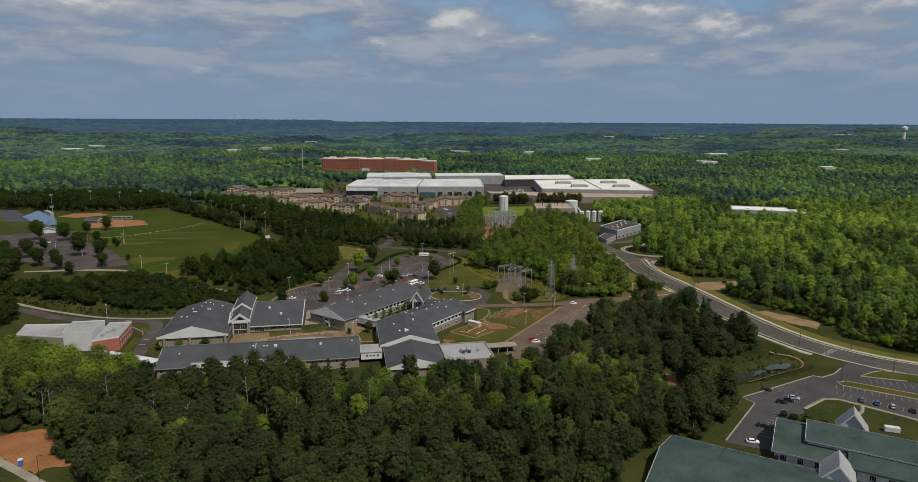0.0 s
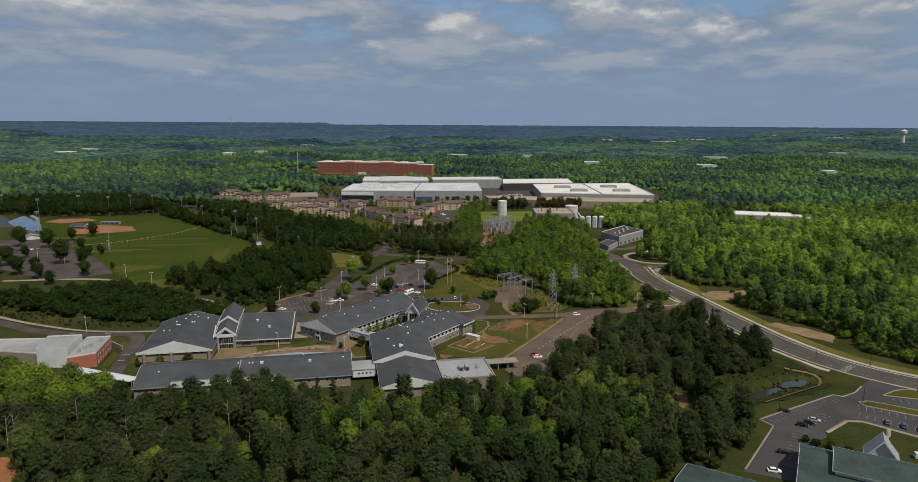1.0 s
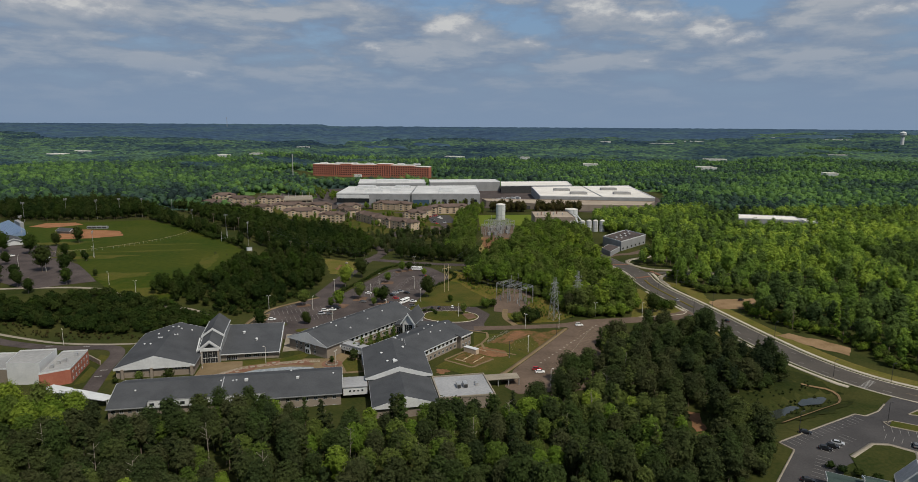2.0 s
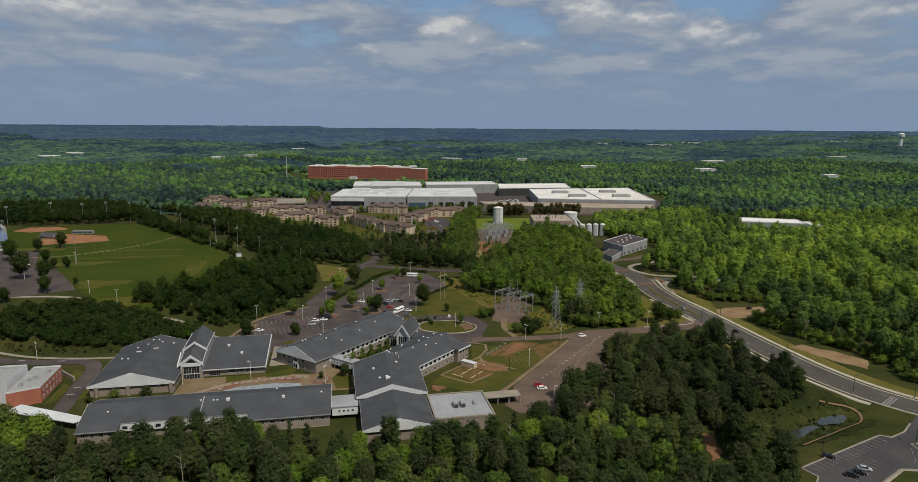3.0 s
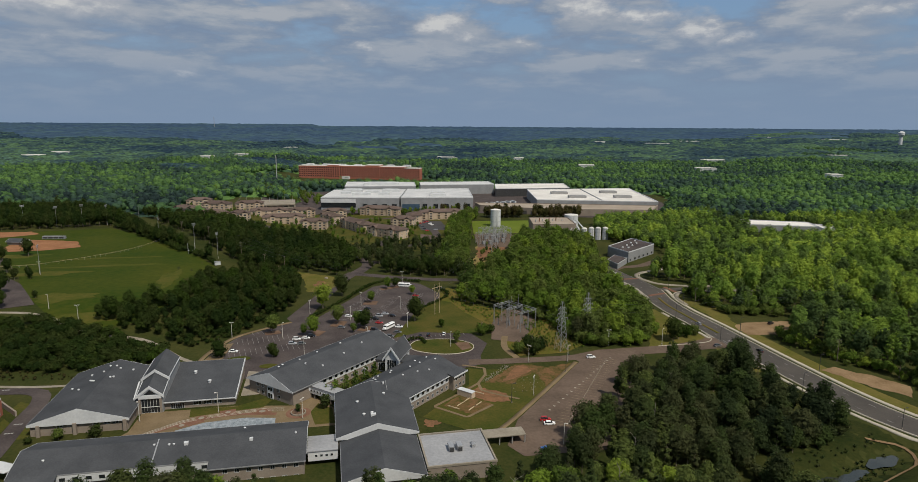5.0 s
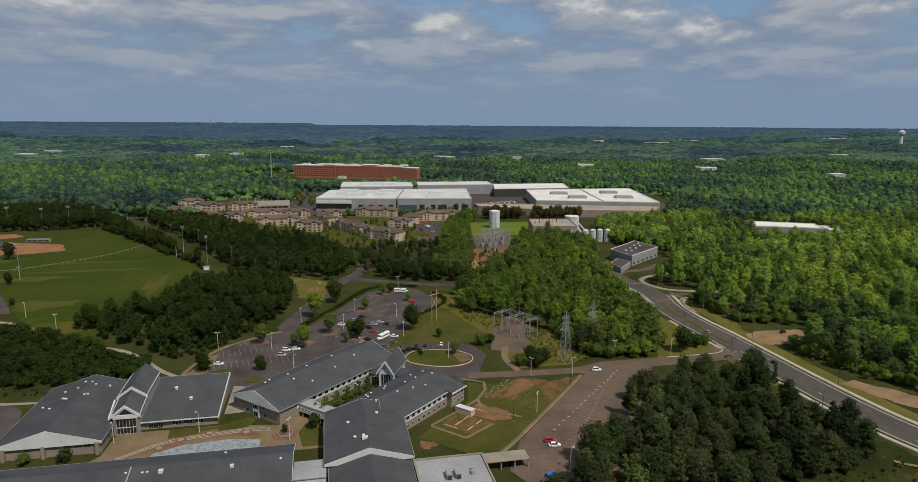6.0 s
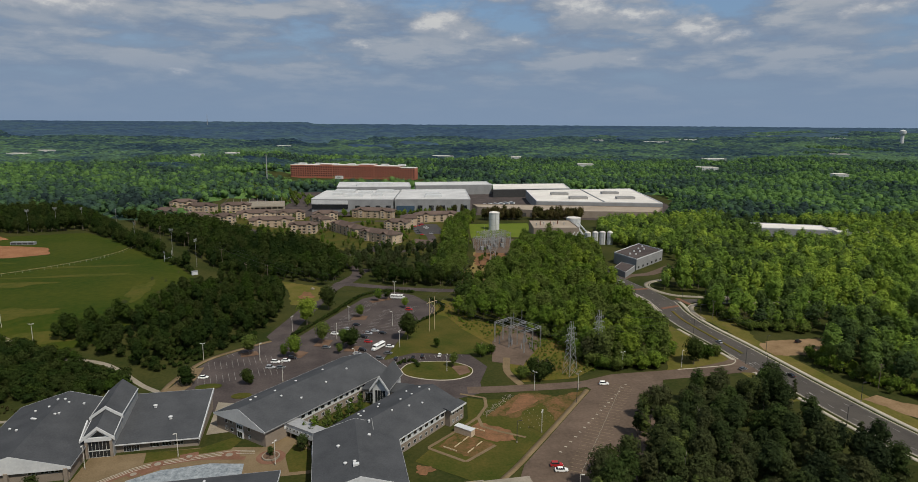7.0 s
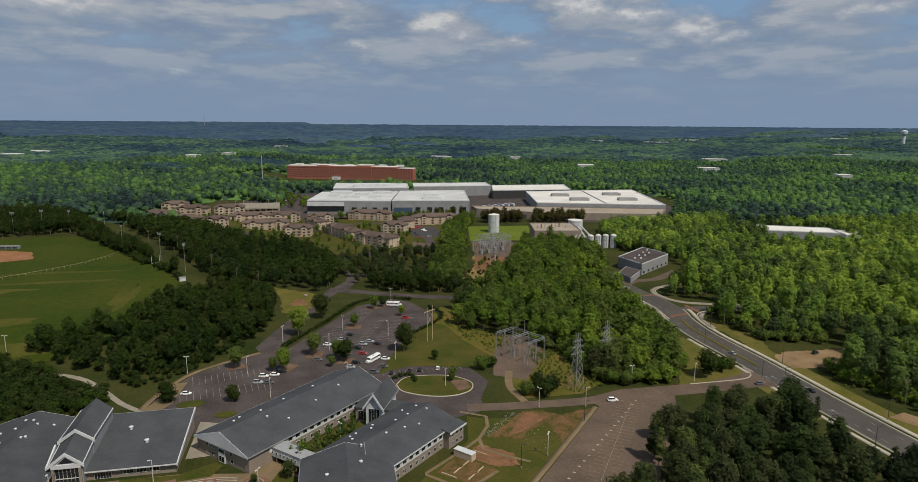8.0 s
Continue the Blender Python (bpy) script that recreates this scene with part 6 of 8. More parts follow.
def office():
    """A long red brick office block with five rows of windows."""
    a, b = Vector((-48, 1525)), Vector((204, 1432))
    way = (b - a).normalized()
    turn = math.degrees(math.atan2(way.y, way.x))
    root = thing("office_block", "long red brick office block with flat roof", "office building", pose(a.x, a.y, float(land(80, 1480)), 0, 0, turn))
    n = (b - a).length
    for k, (x0, x1, h) in enumerate(((0, 66, 27), (66.05, 92, 29), (92.05, 150, 27.5), (150.05, 182, 29.5), (182.05, 236, 27), (236.05, n, 24))):
        d = -1.5 if k % 2 else 0
        part("wall", Build().box(x0, d, 0, x1, 26, h), "red_brick", root)
        part("roof", Build().box(x0, d, h, x1, 26, h + 0.9), "white_membrane", root)
        for row in range(5):
            m = int((x1 - x0) / 5)
            for c in range(m):
                window(root, x0 + (c + 0.5) * (x1 - x0) / m, d - 0.05, 4.2 + row * 4.5, 0, 3.3, 2.7, frame_mat="red_brick", bars=0)
    for k in range(7):
        roof_unit(root, 22 + 36 * k, 14, 27.5, 16, 9, 3)
    part("porch", Build().box(100, -8, 0, 116, -1.6, 6), "white_panel", root)


def garage():
    root = thing("parking_garage", "two-deck beige concrete parking garage", "garage", pose(-126, 985, 1.0, 0, 0, 3))
    for k, z in enumerate((0, 4.2, 8.2)):
        part("deck", Build().box(-26, 0, z, 96, 55, z + 1.6), "concrete", root)
    for x in np.linspace(-25, 94, 17):
        part("column", Build().box(x, 0.2, 1.6, x + 1.2, 1.2, 8.2), "concrete", root)
    part("stair_tower", Build().box(24, 20, 9.8, 36, 28, 13), "beige_stucco", root)
    for x in np.linspace(30, 92, 7):
        part("lamp_mast", Build().bar((x, 30, 9.8), (x, 30, 17), 0.25), "galvanised_steel", root)


def apartment(x, y, turn, w=36.0, d=16.0, floors=3):
    """An apartment house: stucco walls, hipped roof, balconies between brick bays."""
    h = 3.0 * floors + 0.6
    root = thing("apartment_house", "beige stucco apartment house with brown hipped roof", "apartment building", pose(x, y, float(land(x, y)), 0, 0, turn), "apartment houses")
    part("wall", Build().box(-w / 2, -d / 2, 0, w / 2, d / 2, h), "beige_stucco", root)
    e, o = h - 0.1, 0.9
    r = Build()
    hip = d / 2
    lo = [(-w / 2 - o, -d / 2 - o, e), (w / 2 + o, -d / 2 - o, e), (w / 2 + o, d / 2 + o, e), (-w / 2 - o, d / 2 + o, e)]
    hi = [(-w / 2 + hip, -0.1, e + 3.4), (w / 2 - hip, -0.1, e + 3.4), (w / 2 - hip, 0.1, e + 3.4), (-w / 2 + hip, 0.1, e + 3.4)]
    part("roof", r.solid(lo, hi), "brown_shingle", root)
    for s in (-1, 1):
        bx = s * w * 0.27
        g = Build().box(bx - 3.2, -d / 2 - 1.4, 0, bx + 3.2, -d / 2 - 0.01, h + 0.2)
        part("bay", g, "beige_stucco", root)
        gr = Build()
        for sec in roof_section(bx - 3.8, bx + 3.8, h + 0.1, h + 2.6, 0.3):
            gr.section(sec, -d / 2 - 1.9, -1.5)
        part("bay_roof", gr, "brown_shingle", root)
        for f in range(floors):
            window(root, bx, -d / 2 - 1.42, 0.8 + 3 * f, 0, 2.6, 1.7)
    for k, bx in enumerate((-w * 0.42, -w * 0.08, w * 0.08, w * 0.42)):
        for f in range(floors):
            part("balcony", Build().box(bx - 1.7, -d / 2 - 1.2, 0.1 + 3 * f, bx + 1.7, -d / 2 - 0.02, 0.3 + 3 * f).box(bx - 1.7, -d / 2 - 1.2, 0.3 + 3 * f, bx + 1.7, -d / 2 - 1.1, 1.2 + 3 * f), "beige_stucco", root)
            window(root, bx, -d / 2 - 0.03, 0.35 + 3 * f, 0, 2.4, 2.1, bars=1)
    for y2 in (-3.5, 3.5):
        for f in range(floors):
            window(root, w / 2 + 0.03, y2, 0.9 + 3 * f, 90, 1.3, 1.5)
            window(root, -w / 2 - 0.03, y2, 0.9 + 3 * f, -90, 1.3, 1.5)


works()
office()
garage()
HOUSES = ((-38, 879, 5, 50), (-2, 839, -8, 30), (18, 884, -62, 30), (47, 824, -65, 58), (77, 773, -47, 46), (83, 941, -24, 54), (102, 842, -26, 27), (157, 895, 0, 56), (-147, 886, -35, 38), (-112, 844, -26, 28),
                   (-122, 926, -9, 34), (-84, 844, 3, 22), (-84, 940, 4, 34), (-58, 912, 4, 44), (22, 925, 0, 30), (-150, 968, 4, 30), (-20, 940, 4, 34), (118, 872, 90, 22))
for x, y, a, w in HOUSES:
    apartment(x, y, a, w)
pool_house = thing("pool_house", "small single-storey clubhouse with tan roof", "clubhouse", pose(115, 742, 0, 0, 0, -36))
part("wall", Build().box(-12, -5, 0, 12, 5, 3.4), "beige_stucco", pool_house)
part("roof", Build().solid([(-13, -6, 3.3), (13, -6, 3.3), (13, 6, 3.3), (-13, 6, 3.3)], [(-7, -0.2, 6), (7, -0.2, 6), (7, 0.2, 6), (-7, 0.2, 6)]), "brown_shingle", pool_house)
along_wall(pool_house, (-12, -5.01), (12, -5.01), 0.4, 8, 1.8, 2.2)

# utility plant
plant = thing("utility_plant", "tan panelled plant building with rooftop pipes", "plant building", pose(0, 0, 0))
flat_block(plant, [(234, 752), (281, 744), (290, 795), (245, 802)], 0, 12, "tan_block", "tan_membrane", trim="tan_block")
for k in range(7):
    part("roof_pipe", Build().cone(243 + 5.2 * k, 770 + 3 * (k % 3), 12, 15 + (k % 2), 0.6, 0.6), "red_paving" if k % 2 else "galvanised_steel", plant)
for k in range(3):
    part("side_duct", Build().bar((270 + 4 * k, 743.5, 0.2), (276 + 4 * k, 743.0, 9), 0.5, 6), "white_panel", plant)


def tank(x, y, r, h, label, dome=0.0, name="storage_tank", group="", z=0.0):
    root = thing(name, label, "tank", pose(x, y, z), group)
    part("shell", Build().cone(0, 0, 0, h, r, r, 24), "white_panel", root)
    part("roof", Build().cone(0, 0, h, h + 0.25 + dome, r * 1.01, r * (0.3 if dome else 0.98), 24), "white_membrane", root)
    part("ladder", Build().box(-0.3, -r - 0.25, 0, 0.3, -r - 0.02, h), "galvanised_steel", root)
    for k in range(3):
        part("ring", Build().cone(0, 0, h * (0.3 + 0.3 * k), h * (0.3 + 0.3 * k) + 0.2, r * 1.012, r * 1.012, 24), "grey_panel", root)


tank(210, 822, 6.0, 20, "tall white cylindrical water tank", 0.8, "water_tank")
tank(297, 800, 8, 15, "squat white steel storage tank")
for k, (x, y) in enumerate(((279, 716), (287.5, 717.5), (295, 717), (302.5, 715.5))):
    tank(x, y, 2.9, 12.5, "slim white silo in a row", 0.9, "silo", "row of silos")
rack = thing("pipe_rack", "white steel pipe rack beside the silos", "pipe rack", pose(0, 0, 0))
part("pipes", Build().bar((296, 790, 9), (276, 722, 10), 0.8, 6).bar((299, 788, 10), (281, 722, 11), 0.8, 6), "white_panel", rack)
for y in (730, 750, 770):
    part("frame", Build().bar((279 + (y - 722) * 0.26, y, 0), (279 + (y - 722) * 0.26, y, 10), 0.4), "galvanised_steel", rack)
workshop = thing("workshop", "grey panelled workshop with dark flat roof", "workshop", pose(0, 0, 0))
flat_block(workshop, [(268, 633), (274, 603), (316, 636), (309, 668)], 0, 9, "grey_panel", "asphalt", 0.8)
along_wall(workshop, (274, 603), (316, 636), 1, 6, 3.0, 2.0, frame_mat="grey_panel")
for k in range(7):
    roof_unit(workshop, 279 + 4.5 * k, 625 + 5 * k - 7 * (k % 2), 9, 1.5, 1.2, 0.8)
shop_wing = thing("retail_block", "lower white store wing with pale front", "store", pose(0, 0, 0))
flat_block(shop_wing, [(556, 700), (592, 686), (602, 713), (568, 731)], 0, 7, "white_panel", "white_membrane")
lean = thing("workshop_annex", "low dark-roofed annexe of the workshop", "annexe", pose(0, 0, 0))
flat_block(lean, [(252, 598), (253, 580), (272, 601), (267, 616)], 0, 4.5, "grey_panel", "asphalt", 0.5)
shop = thing("retail_block", "low white-roofed store among trees", "store", pose(0, 0, 0))
flat_block(shop, [(482, 735), (552, 704), (566, 735), (500, 768)], 0, 8.5, "grey_panel", "white_membrane")
for x, y, w in ((1363, 2569, 150), (1543, 2626, 120), (1137, 1816, 100), (947, 1552, 74), (2058, 2746, 110), (1581, 1833, 80), (1076, 1274, 40), (365, 1984, 95), (583, 1972, 44), (680, 1677, 60), (-301, 1909, 40), (-222, 1966, 44), (-715, 2052, 70), (-111, 2383, 60), (1178, 2732, 70), (2100, 2440, 130), (-741, 1964, 70)):
    far_shop = thing("distant_store", "far pale flat-roofed building amid woods", "store", pose(x, y, float(land(x, y)), 0, 0, -20), "far pale buildings")
    w *= 0.65
    part("wall", Build().box(-w / 2, -14, 0, w / 2, 14, 15.5), "white_panel", far_shop)
    part("roof", Build().box(-w / 2 - 0.5, -14.5, 15.5, w / 2 + 0.5, 14.5, 16.5), "white_membrane", far_shop)
wt = thing("water_tower", "white mushroom-shaped water tower above far woods", "water tower", pose(2128, 2143, 48))
part("stem", Build().cone(0, 0, 0, 40, 6.5, 5.5, 14), "white_panel", wt)
part("bowl", Build().cone(0, 0, 34, 41, 5.5, 11, 20).cone(0, 0, 41, 50, 11, 11.5, 20).cone(0, 0, 50, 55, 11.5, 3, 20), "white_panel", wt)
mast = thing("radio_mast", "slender far radio mast on the horizon", "mast", pose(-596, 3861, 90))
part("mast", Build().bar((0, 0, 0), (0, 0, 62), 2.0, 4, 0, 1.2), "grey_panel", mast)
mast = thing("radio_mast", "pale lattice mast above the woods", "mast", pose(-78, 1309, 0))
part("mast", Build().bar((0, 0, 0), (0, 0, 62), 1.2, 4, 0, 0.8), "galvanised_steel", mast)


# ---- power lines ----
def loft(rings, m=0):
    """A skin over cross-sections, each a ring of as many points."""
    b = Build()
    n = len(rings[0])
    for r in rings:
        b.v += [tuple(p) for p in r]
    for k in range(len(rings) - 1):
        for i in range(n):
            b.f.append((k * n + i, k * n + (i + 1) % n, (k + 1) * n + (i + 1) % n, (k + 1) * n + i))
            b.m.append(m)
    b.f += [tuple(range(n - 1, -1, -1)), tuple(range((len(rings) - 1) * n, len(rings) * n))]
    b.m += [m, m]
    return b


def lattice_tower(x, y, h=26.0, base=5.0, turn=0.0):
    root = thing("lattice_tower", "grey steel lattice power tower in scrub", "power tower", pose(x, y, float(land(x, y)), 0, 0, turn), "power towers")
    t = base * 0.09
    corner = lambda z, i: ((base / 2 * (1 - z / h) + t * z / h) * (1, 1, -1, -1)[i], (base / 2 * (1 - z / h) + t * z / h) * (1, -1, -1, 1)[i], z)
    for i in range(4):
        part("leg", Build().bar(corner(0, i), corner(h, i), 0.11), "galvanised_steel", root)
    zs = [0, 4.5, 8.5, 12, 15, 17.5, 20, 22, 24]
    for i in range(4):
        b = Build()
        for z0, z1 in zip(zs, zs[1:]):
            b.bar(corner(z0, i), corner(z1, (i + 1) % 4), 0.06).bar(corner(z0, (i + 1) % 4), corner(z1, i), 0.06)
        part("bracing", b, "galvanised_steel", root)
    for z, w in ((17.5, 3.8), (20.5, 3.2), (23.5, 2.6)):
        part("arm", Build().bar((-w, 0, z), (w, 0, z), 0.1).bar((-w, 0, z), (0, 0, z + 1.2), 0.06).bar((w, 0, z), (0, 0, z + 1.2), 0.06), "galvanised_steel", root)
        for s in (-1, 1):
            part("insulator", Build().bar((s * w, 0, z), (s * w, 0, z - 1.3), 0.12, 5), "grey_panel", root)
    return root


TOWERS = [(137, 403, 20), (158, 418, 15), (166, 660, 70)]
for x, y, a in TOWERS:
    lattice_tower(x, y, 27, 5.2, a)


def wires(name, p, q, sag, offsets, label):
    root = thing(name, label, "power line", pose(0, 0, 0), "power lines")
    p, q = Vector(p), Vector(q)
    side = Vector((q.y - p.y, p.x - q.x, 0)).normalized()
    for o, dz in offsets:
        ring, b = [(math.cos(a) * 0.035, math.sin(a) * 0.035) for a in (0.5, 2.6, 4.7)], None
        pts = [p.lerp(q, k / 14) + side * o + Vector((0, 0, dz - 4 * sag * (k / 14) * (1 - k / 14))) for k in range(15)]
        b = loft([[pt + side * u + Vector((0, 0, w)) for u, w in ring] for pt in pts])
        part("wire", b, "dark_metal", root)


TRIPLE = [(-3.6, 0), (3.6, 0), (-3.0, 3), (3.0, 3), (0, 6.5)]
wires("power_line", (137, 403, 17), (82, 481, 17), 2.5, TRIPLE, "thin dark power lines over the scrub")
wires("power_line", (82, 481, 17), (-60, 640, 22), 5, TRIPLE, "thin dark power lines over the car park")
wires("power_line", (158, 418, 17), (262, 430, 14), 3, TRIPLE, "thin dark power lines over the avenue")
wires("power_line", (262, 430, 14), (420, 440, 14), 4, TRIPLE, "thin dark power lines over the wood")
wires("power_line", (82, 481, 17), (166, 660, 22), 5, TRIPLE[:3], "thin dark power lines over the wood")


def substation(cx, cy, turn, w, d, h, bays, label, masts=2):
    root = thing("substation", label, "substation", pose(cx, cy, 0.1, 0, 0, turn))
    for i in range(bays + 1):
        for j in (0, 1, 2):
            x, y = -w / 2 + w * i / bays, -d / 2 + d * j / 2
            part("post", Build().bar((x - 0.3, y, 0), (x - 0.3, y, h), 0.14).bar((x + 0.3, y, 0), (x + 0.3, y, h), 0.14), "galvanised_steel", root)
    for j in (0, 1, 2):
        y = -d / 2 + d * j / 2
        b = Build().bar((-w / 2, y, h), (w / 2, y, h), 0.14).bar((-w / 2, y, h - 0.9), (w / 2, y, h - 0.9), 0.14)
        for k in range(int(w)):
            b.bar((-w / 2 + k, y, h - 0.9), (-w / 2 + k + 0.5, y, h), 0.05)
        part("beam", b, "galvanised_steel", root)
    for i in range(bays + 1):
        x = -w / 2 + w * i / bays
        part("beam", Build().bar((x, -d / 2, h), (x, d / 2, h), 0.14).bar((x, -d / 2, h - 0.9), (x, d / 2, h - 0.9), 0.14), "galvanised_steel", root)
    for k in range(masts):
        part("mast", Build().bar((-w / 4 + k * w / 2, 0, h), (-w / 4 + k * w / 2, 0, h + 7), 0.12), "galvanised_steel", root)
    rng = random.Random(3)
    for k in range(bays * 5):
        x, y = rng.uniform(-w / 2, w / 2), rng.uniform(-d / 2, d / 2)
        part("insulator", Build().cone(x, y, 0, 2.4, 0.35, 0.3, 6).cone(x, y, 2.4, 4.2, 0.14, 0.1, 6), "grey_panel", root)
    for k in range(2 if masts < 2 else 0):
        part("transformer", Build().box(-w / 4 + k * w / 2 - 1.5, -2, 0, -w / 4 + k * w / 2 + 1.5, 1, 3.2), "grey_panel", root)


substation(124, 448, 30, 13, 22, 12, 2, "galvanised steel substation gantry on gravel")
for k, (x, y) in enumerate(((172, 712), (188, 722), (196, 748), (182, 742))):
    substation(x, y, 12, 15, 20, 11, 2, "rusty-grey steel substation gantries", 1)


def wood_pole(x, y, h=12.0, turn=0.0):
    root = thing("power_pole", "weathered wooden power pole with crossarm", "power pole", pose(x, y, float(land(x, y)), 0, 0, turn), "power poles")
    part("pole", Build().bar((0, 0, 0), (0, 0, h), 0.16, 6, 0, 0.11), "bark", root)
    for z in (h - 0.5, h - 1.6):
        part("crossarm", Build().box(-1.2, -0.06, z, 1.2, 0.06, z + 0.15), "bark", root)
    for x2 in (-1.05, 1.05, 0):
        part("insulator", Build().cone(x2, 0, h - 0.35, h, 0.09, 0.05, 5), "grey_panel", root)


for k, (x, y) in enumerate(((-91, 690), (-58, 645), (-36, 610), (-150, 760), (-20, 600), (105, 608), (258, 470), (300, 400), (272, 360), (-120, 720))):
    wood_pole(x, y, 17 if x < 0 else 12, 20 * k)

frame_pole = thing("power_pole", "pale timber twin-pole power frame with crossarm", "power pole", pose(82, 481, 0.1, 0, 0, 40), "power poles")
for x in (-2.2, 2.2):
    part("pole", Build().bar((x, 0, 0), (x, 0, 20), 0.2, 6, 0, 0.13), "tan_wood", frame_pole)
part("crossarm", Build().box(-4.6, -0.12, 17.2, 4.6, 0.12, 17.5), "tan_wood", frame_pole)
part("brace", Build().bar((-2.2, 0, 9), (2.2, 0, 16), 0.08, 4).bar((2.2, 0, 9), (-2.2, 0, 16), 0.08, 4), "tan_wood", frame_pole)
for x in (-4.3, 0, 4.3):
    part("insulator", Build().bar((x, 0, 17.2), (x, 0, 15.8), 0.12, 5), "grey_panel", frame_pole)

# ---- neighbours of the school ----
def red_block():
    root = thing("school_annex", "red brick school annexe with white roofs", "school building", pose(0, 0, 0))
    pts = [(-129.5, 341), (-118.1, 346), (-119.3, 371.5), (-131, 371.5)]
    flat_block(root, pts, 0, 6.8, "red_brick", "pale_membrane", 0.7)
    along_wall(root, (-118.1, 347), (-119.25, 370.5), 4.2, 6, 1.2, 1.3)
    along_wall(root, (-118.1, 347), (-119.25, 370.5), 1.0, 6, 1.2, 1.5)
    for x, y in ((-126, 354), (-124.5, 357), (-127, 349), (-122, 364)):
        roof_unit(root, x, y, 6.9, 1.6, 1.6, 1.1, 0, "galvanised_steel")
    high = thing("school_annex", "taller pale annexe block with white roof", "school building", pose(0, 0, 0))
    flat_block(high, [(-146, 349), (-131.1, 346.5), (-131.2, 366), (-147.5, 366.5)], 0, 10, "white_panel", "pale_membrane", 0.7)
    west = thing("school_annex", "low white-roofed annexe half hidden by trees", "school building", pose(0, 0, 0))
    flat_block(west, [(-172, 358), (-146.3, 349.5), (-147.8, 372), (-175, 375)], 0, 7, "tan_block", "pale_membrane", 0.7)
    can = thing("walkway_canopy", "white roofed walkway canopy on posts", "canopy", pose(0, 0, 0))
    part("roof", Build().solid([(-126, 331, 3.2), (-94, 314.5, 3.2), (-90, 318.5, 3.2), (-122, 337, 3.2)], [(-126, 331, 3.5), (-94, 314.5, 3.5), (-90, 318.5, 3.5), (-122, 337, 3.5)]), "white_panel", can)
    for k in range(5):
        part("post", Build().bar((-122 + 7.2 * k, 331 - 3.9 * k, 0), (-122 + 7.2 * k, 331 - 3.9 * k, 3.2), 0.15, 6), "galvanised_steel", can)
    wall = thing("yard_wall", "low tan block wall round a service yard", "wall", pose(0, 0, 0))
    part("wall", Build().solid([(-125, 381.5, 0), (-113.5, 368.5, 0), (-113, 369, 0), (-124.5, 382, 0)], [(-125, 381.5, 2.2), (-113.5, 368.5, 2.2), (-113, 369, 2.2), (-124.5, 382, 2.2)]), "tan_block", wall)


def church():
    root = thing("church", "church with sage green shingle roof and white gables", "church", pose(159, 197, 0, 0, 0, -40))
    gable_house(root, -1, 60, -14, 14, 0, 4.6, 9.6, "x", "white_panel", "green_shingle")
    raised = gable_house(thing("church_nave", "raised green-roofed church nave with clerestory", "church", pose(159, 197, 0, 0, 0, -40)), 9, 60, -8, 9, 4, 8.6, 12.0, "x", "white_panel", "green_shingle")
    part("south_roof", Build().section([(-15.2, 3.9), (0.5, 3.9), (0.5, 12.06), (-15.2, 4.5)], 21.5, 61, "x"), "green_shingle", raised)
    for k in range(3):
        window(raised, 11 + 3 * k, -8.03, 7.2, 0, 2.2, 0.8)
    for k in range(10):
        window(root, 2 + 5.4 * k, -14.05, 1.0, 0, 2.0, 2.2, bars=2)
    porch = thing("church_porch", "white steep-roofed church porch", "church porch", pose(159, 197, 0, 0, 0, -40))
    gable_house(porch, 14, 23, -25, -14.5, 0, 4.5, 9.5, "y", "white_panel", "grey_membrane")
    tower = thing("church_porch", "white gabled church tower porch", "church porch", pose(159, 197, 0, 0, 0, -40))
    gable_house(tower, 19, 28, 14.5, 21, 0, 6.5, 12.4, "y", "white_panel", "grey_membrane")
    hall = thing("church_hall", "church hall with broad sage green roof", "church hall", pose(113, 197, 0, 0, 0, -41))
    gable_house(hall, 0, 54, -27, 12, -3, 2.4, 6.8, "x", "white_panel", "green_shingle")
    part("roof_joint", Build().section([(-7.5, 6.9), (12.5, 2.5), (12.5, 2.2), (-7.5, 6.6)], 18, 18.4, "x"), "dark_metal", hall)


red_block()
church()
for x, y, r in ((178, 214, 2.6), (182, 211, 2.6), (186, 207, 2.6), (176, 217, 2.2), (190, 203, 2.4), (153, 190, 2.0), (149, 186, 1.8), (226, 184, 2.6), (222, 188, 2.2)):
    b = thing("shrub", "clipped dark green shrub by the church", "shrub", pose(x, y, 0), "church shrubs")
    part("leaves", mesh_from("leaves", BUSH[int(x) % 4][0] * [r / 3.6, r / 3.6, 0.5], BUSH[int(x) % 4][1], BUSH[int(x) % 4][2], ["dark_leaf"]), None, b)

# ---- cars and buses ----
PAINTS = {"white": (0.75, 0.75, 0.74), "silver": (0.42, 0.43, 0.45), "black": (0.012, 0.012, 0.014), "grey": (0.12, 0.125, 0.13), "red": (0.35, 0.02, 0.02), "blue": (0.05, 0.08, 0.2)}
for cname, c in PAINTS.items():
    mat(cname + "_paint", c, tuple(v * 1.1 for v in c), 0.5, 3, 0.25, 0, metal=0.2 if cname in ("silver", "grey") else 0.0, spec=0.6)
mat("headlight_lens", (0.7, 0.7, 0.7), (0.8, 0.8, 0.8), 1, 5, 0.1, 0)
mat("tail_lens", (0.3, 0.01, 0.01), (0.35, 0.02, 0.02), 1, 5, 0.2, 0)


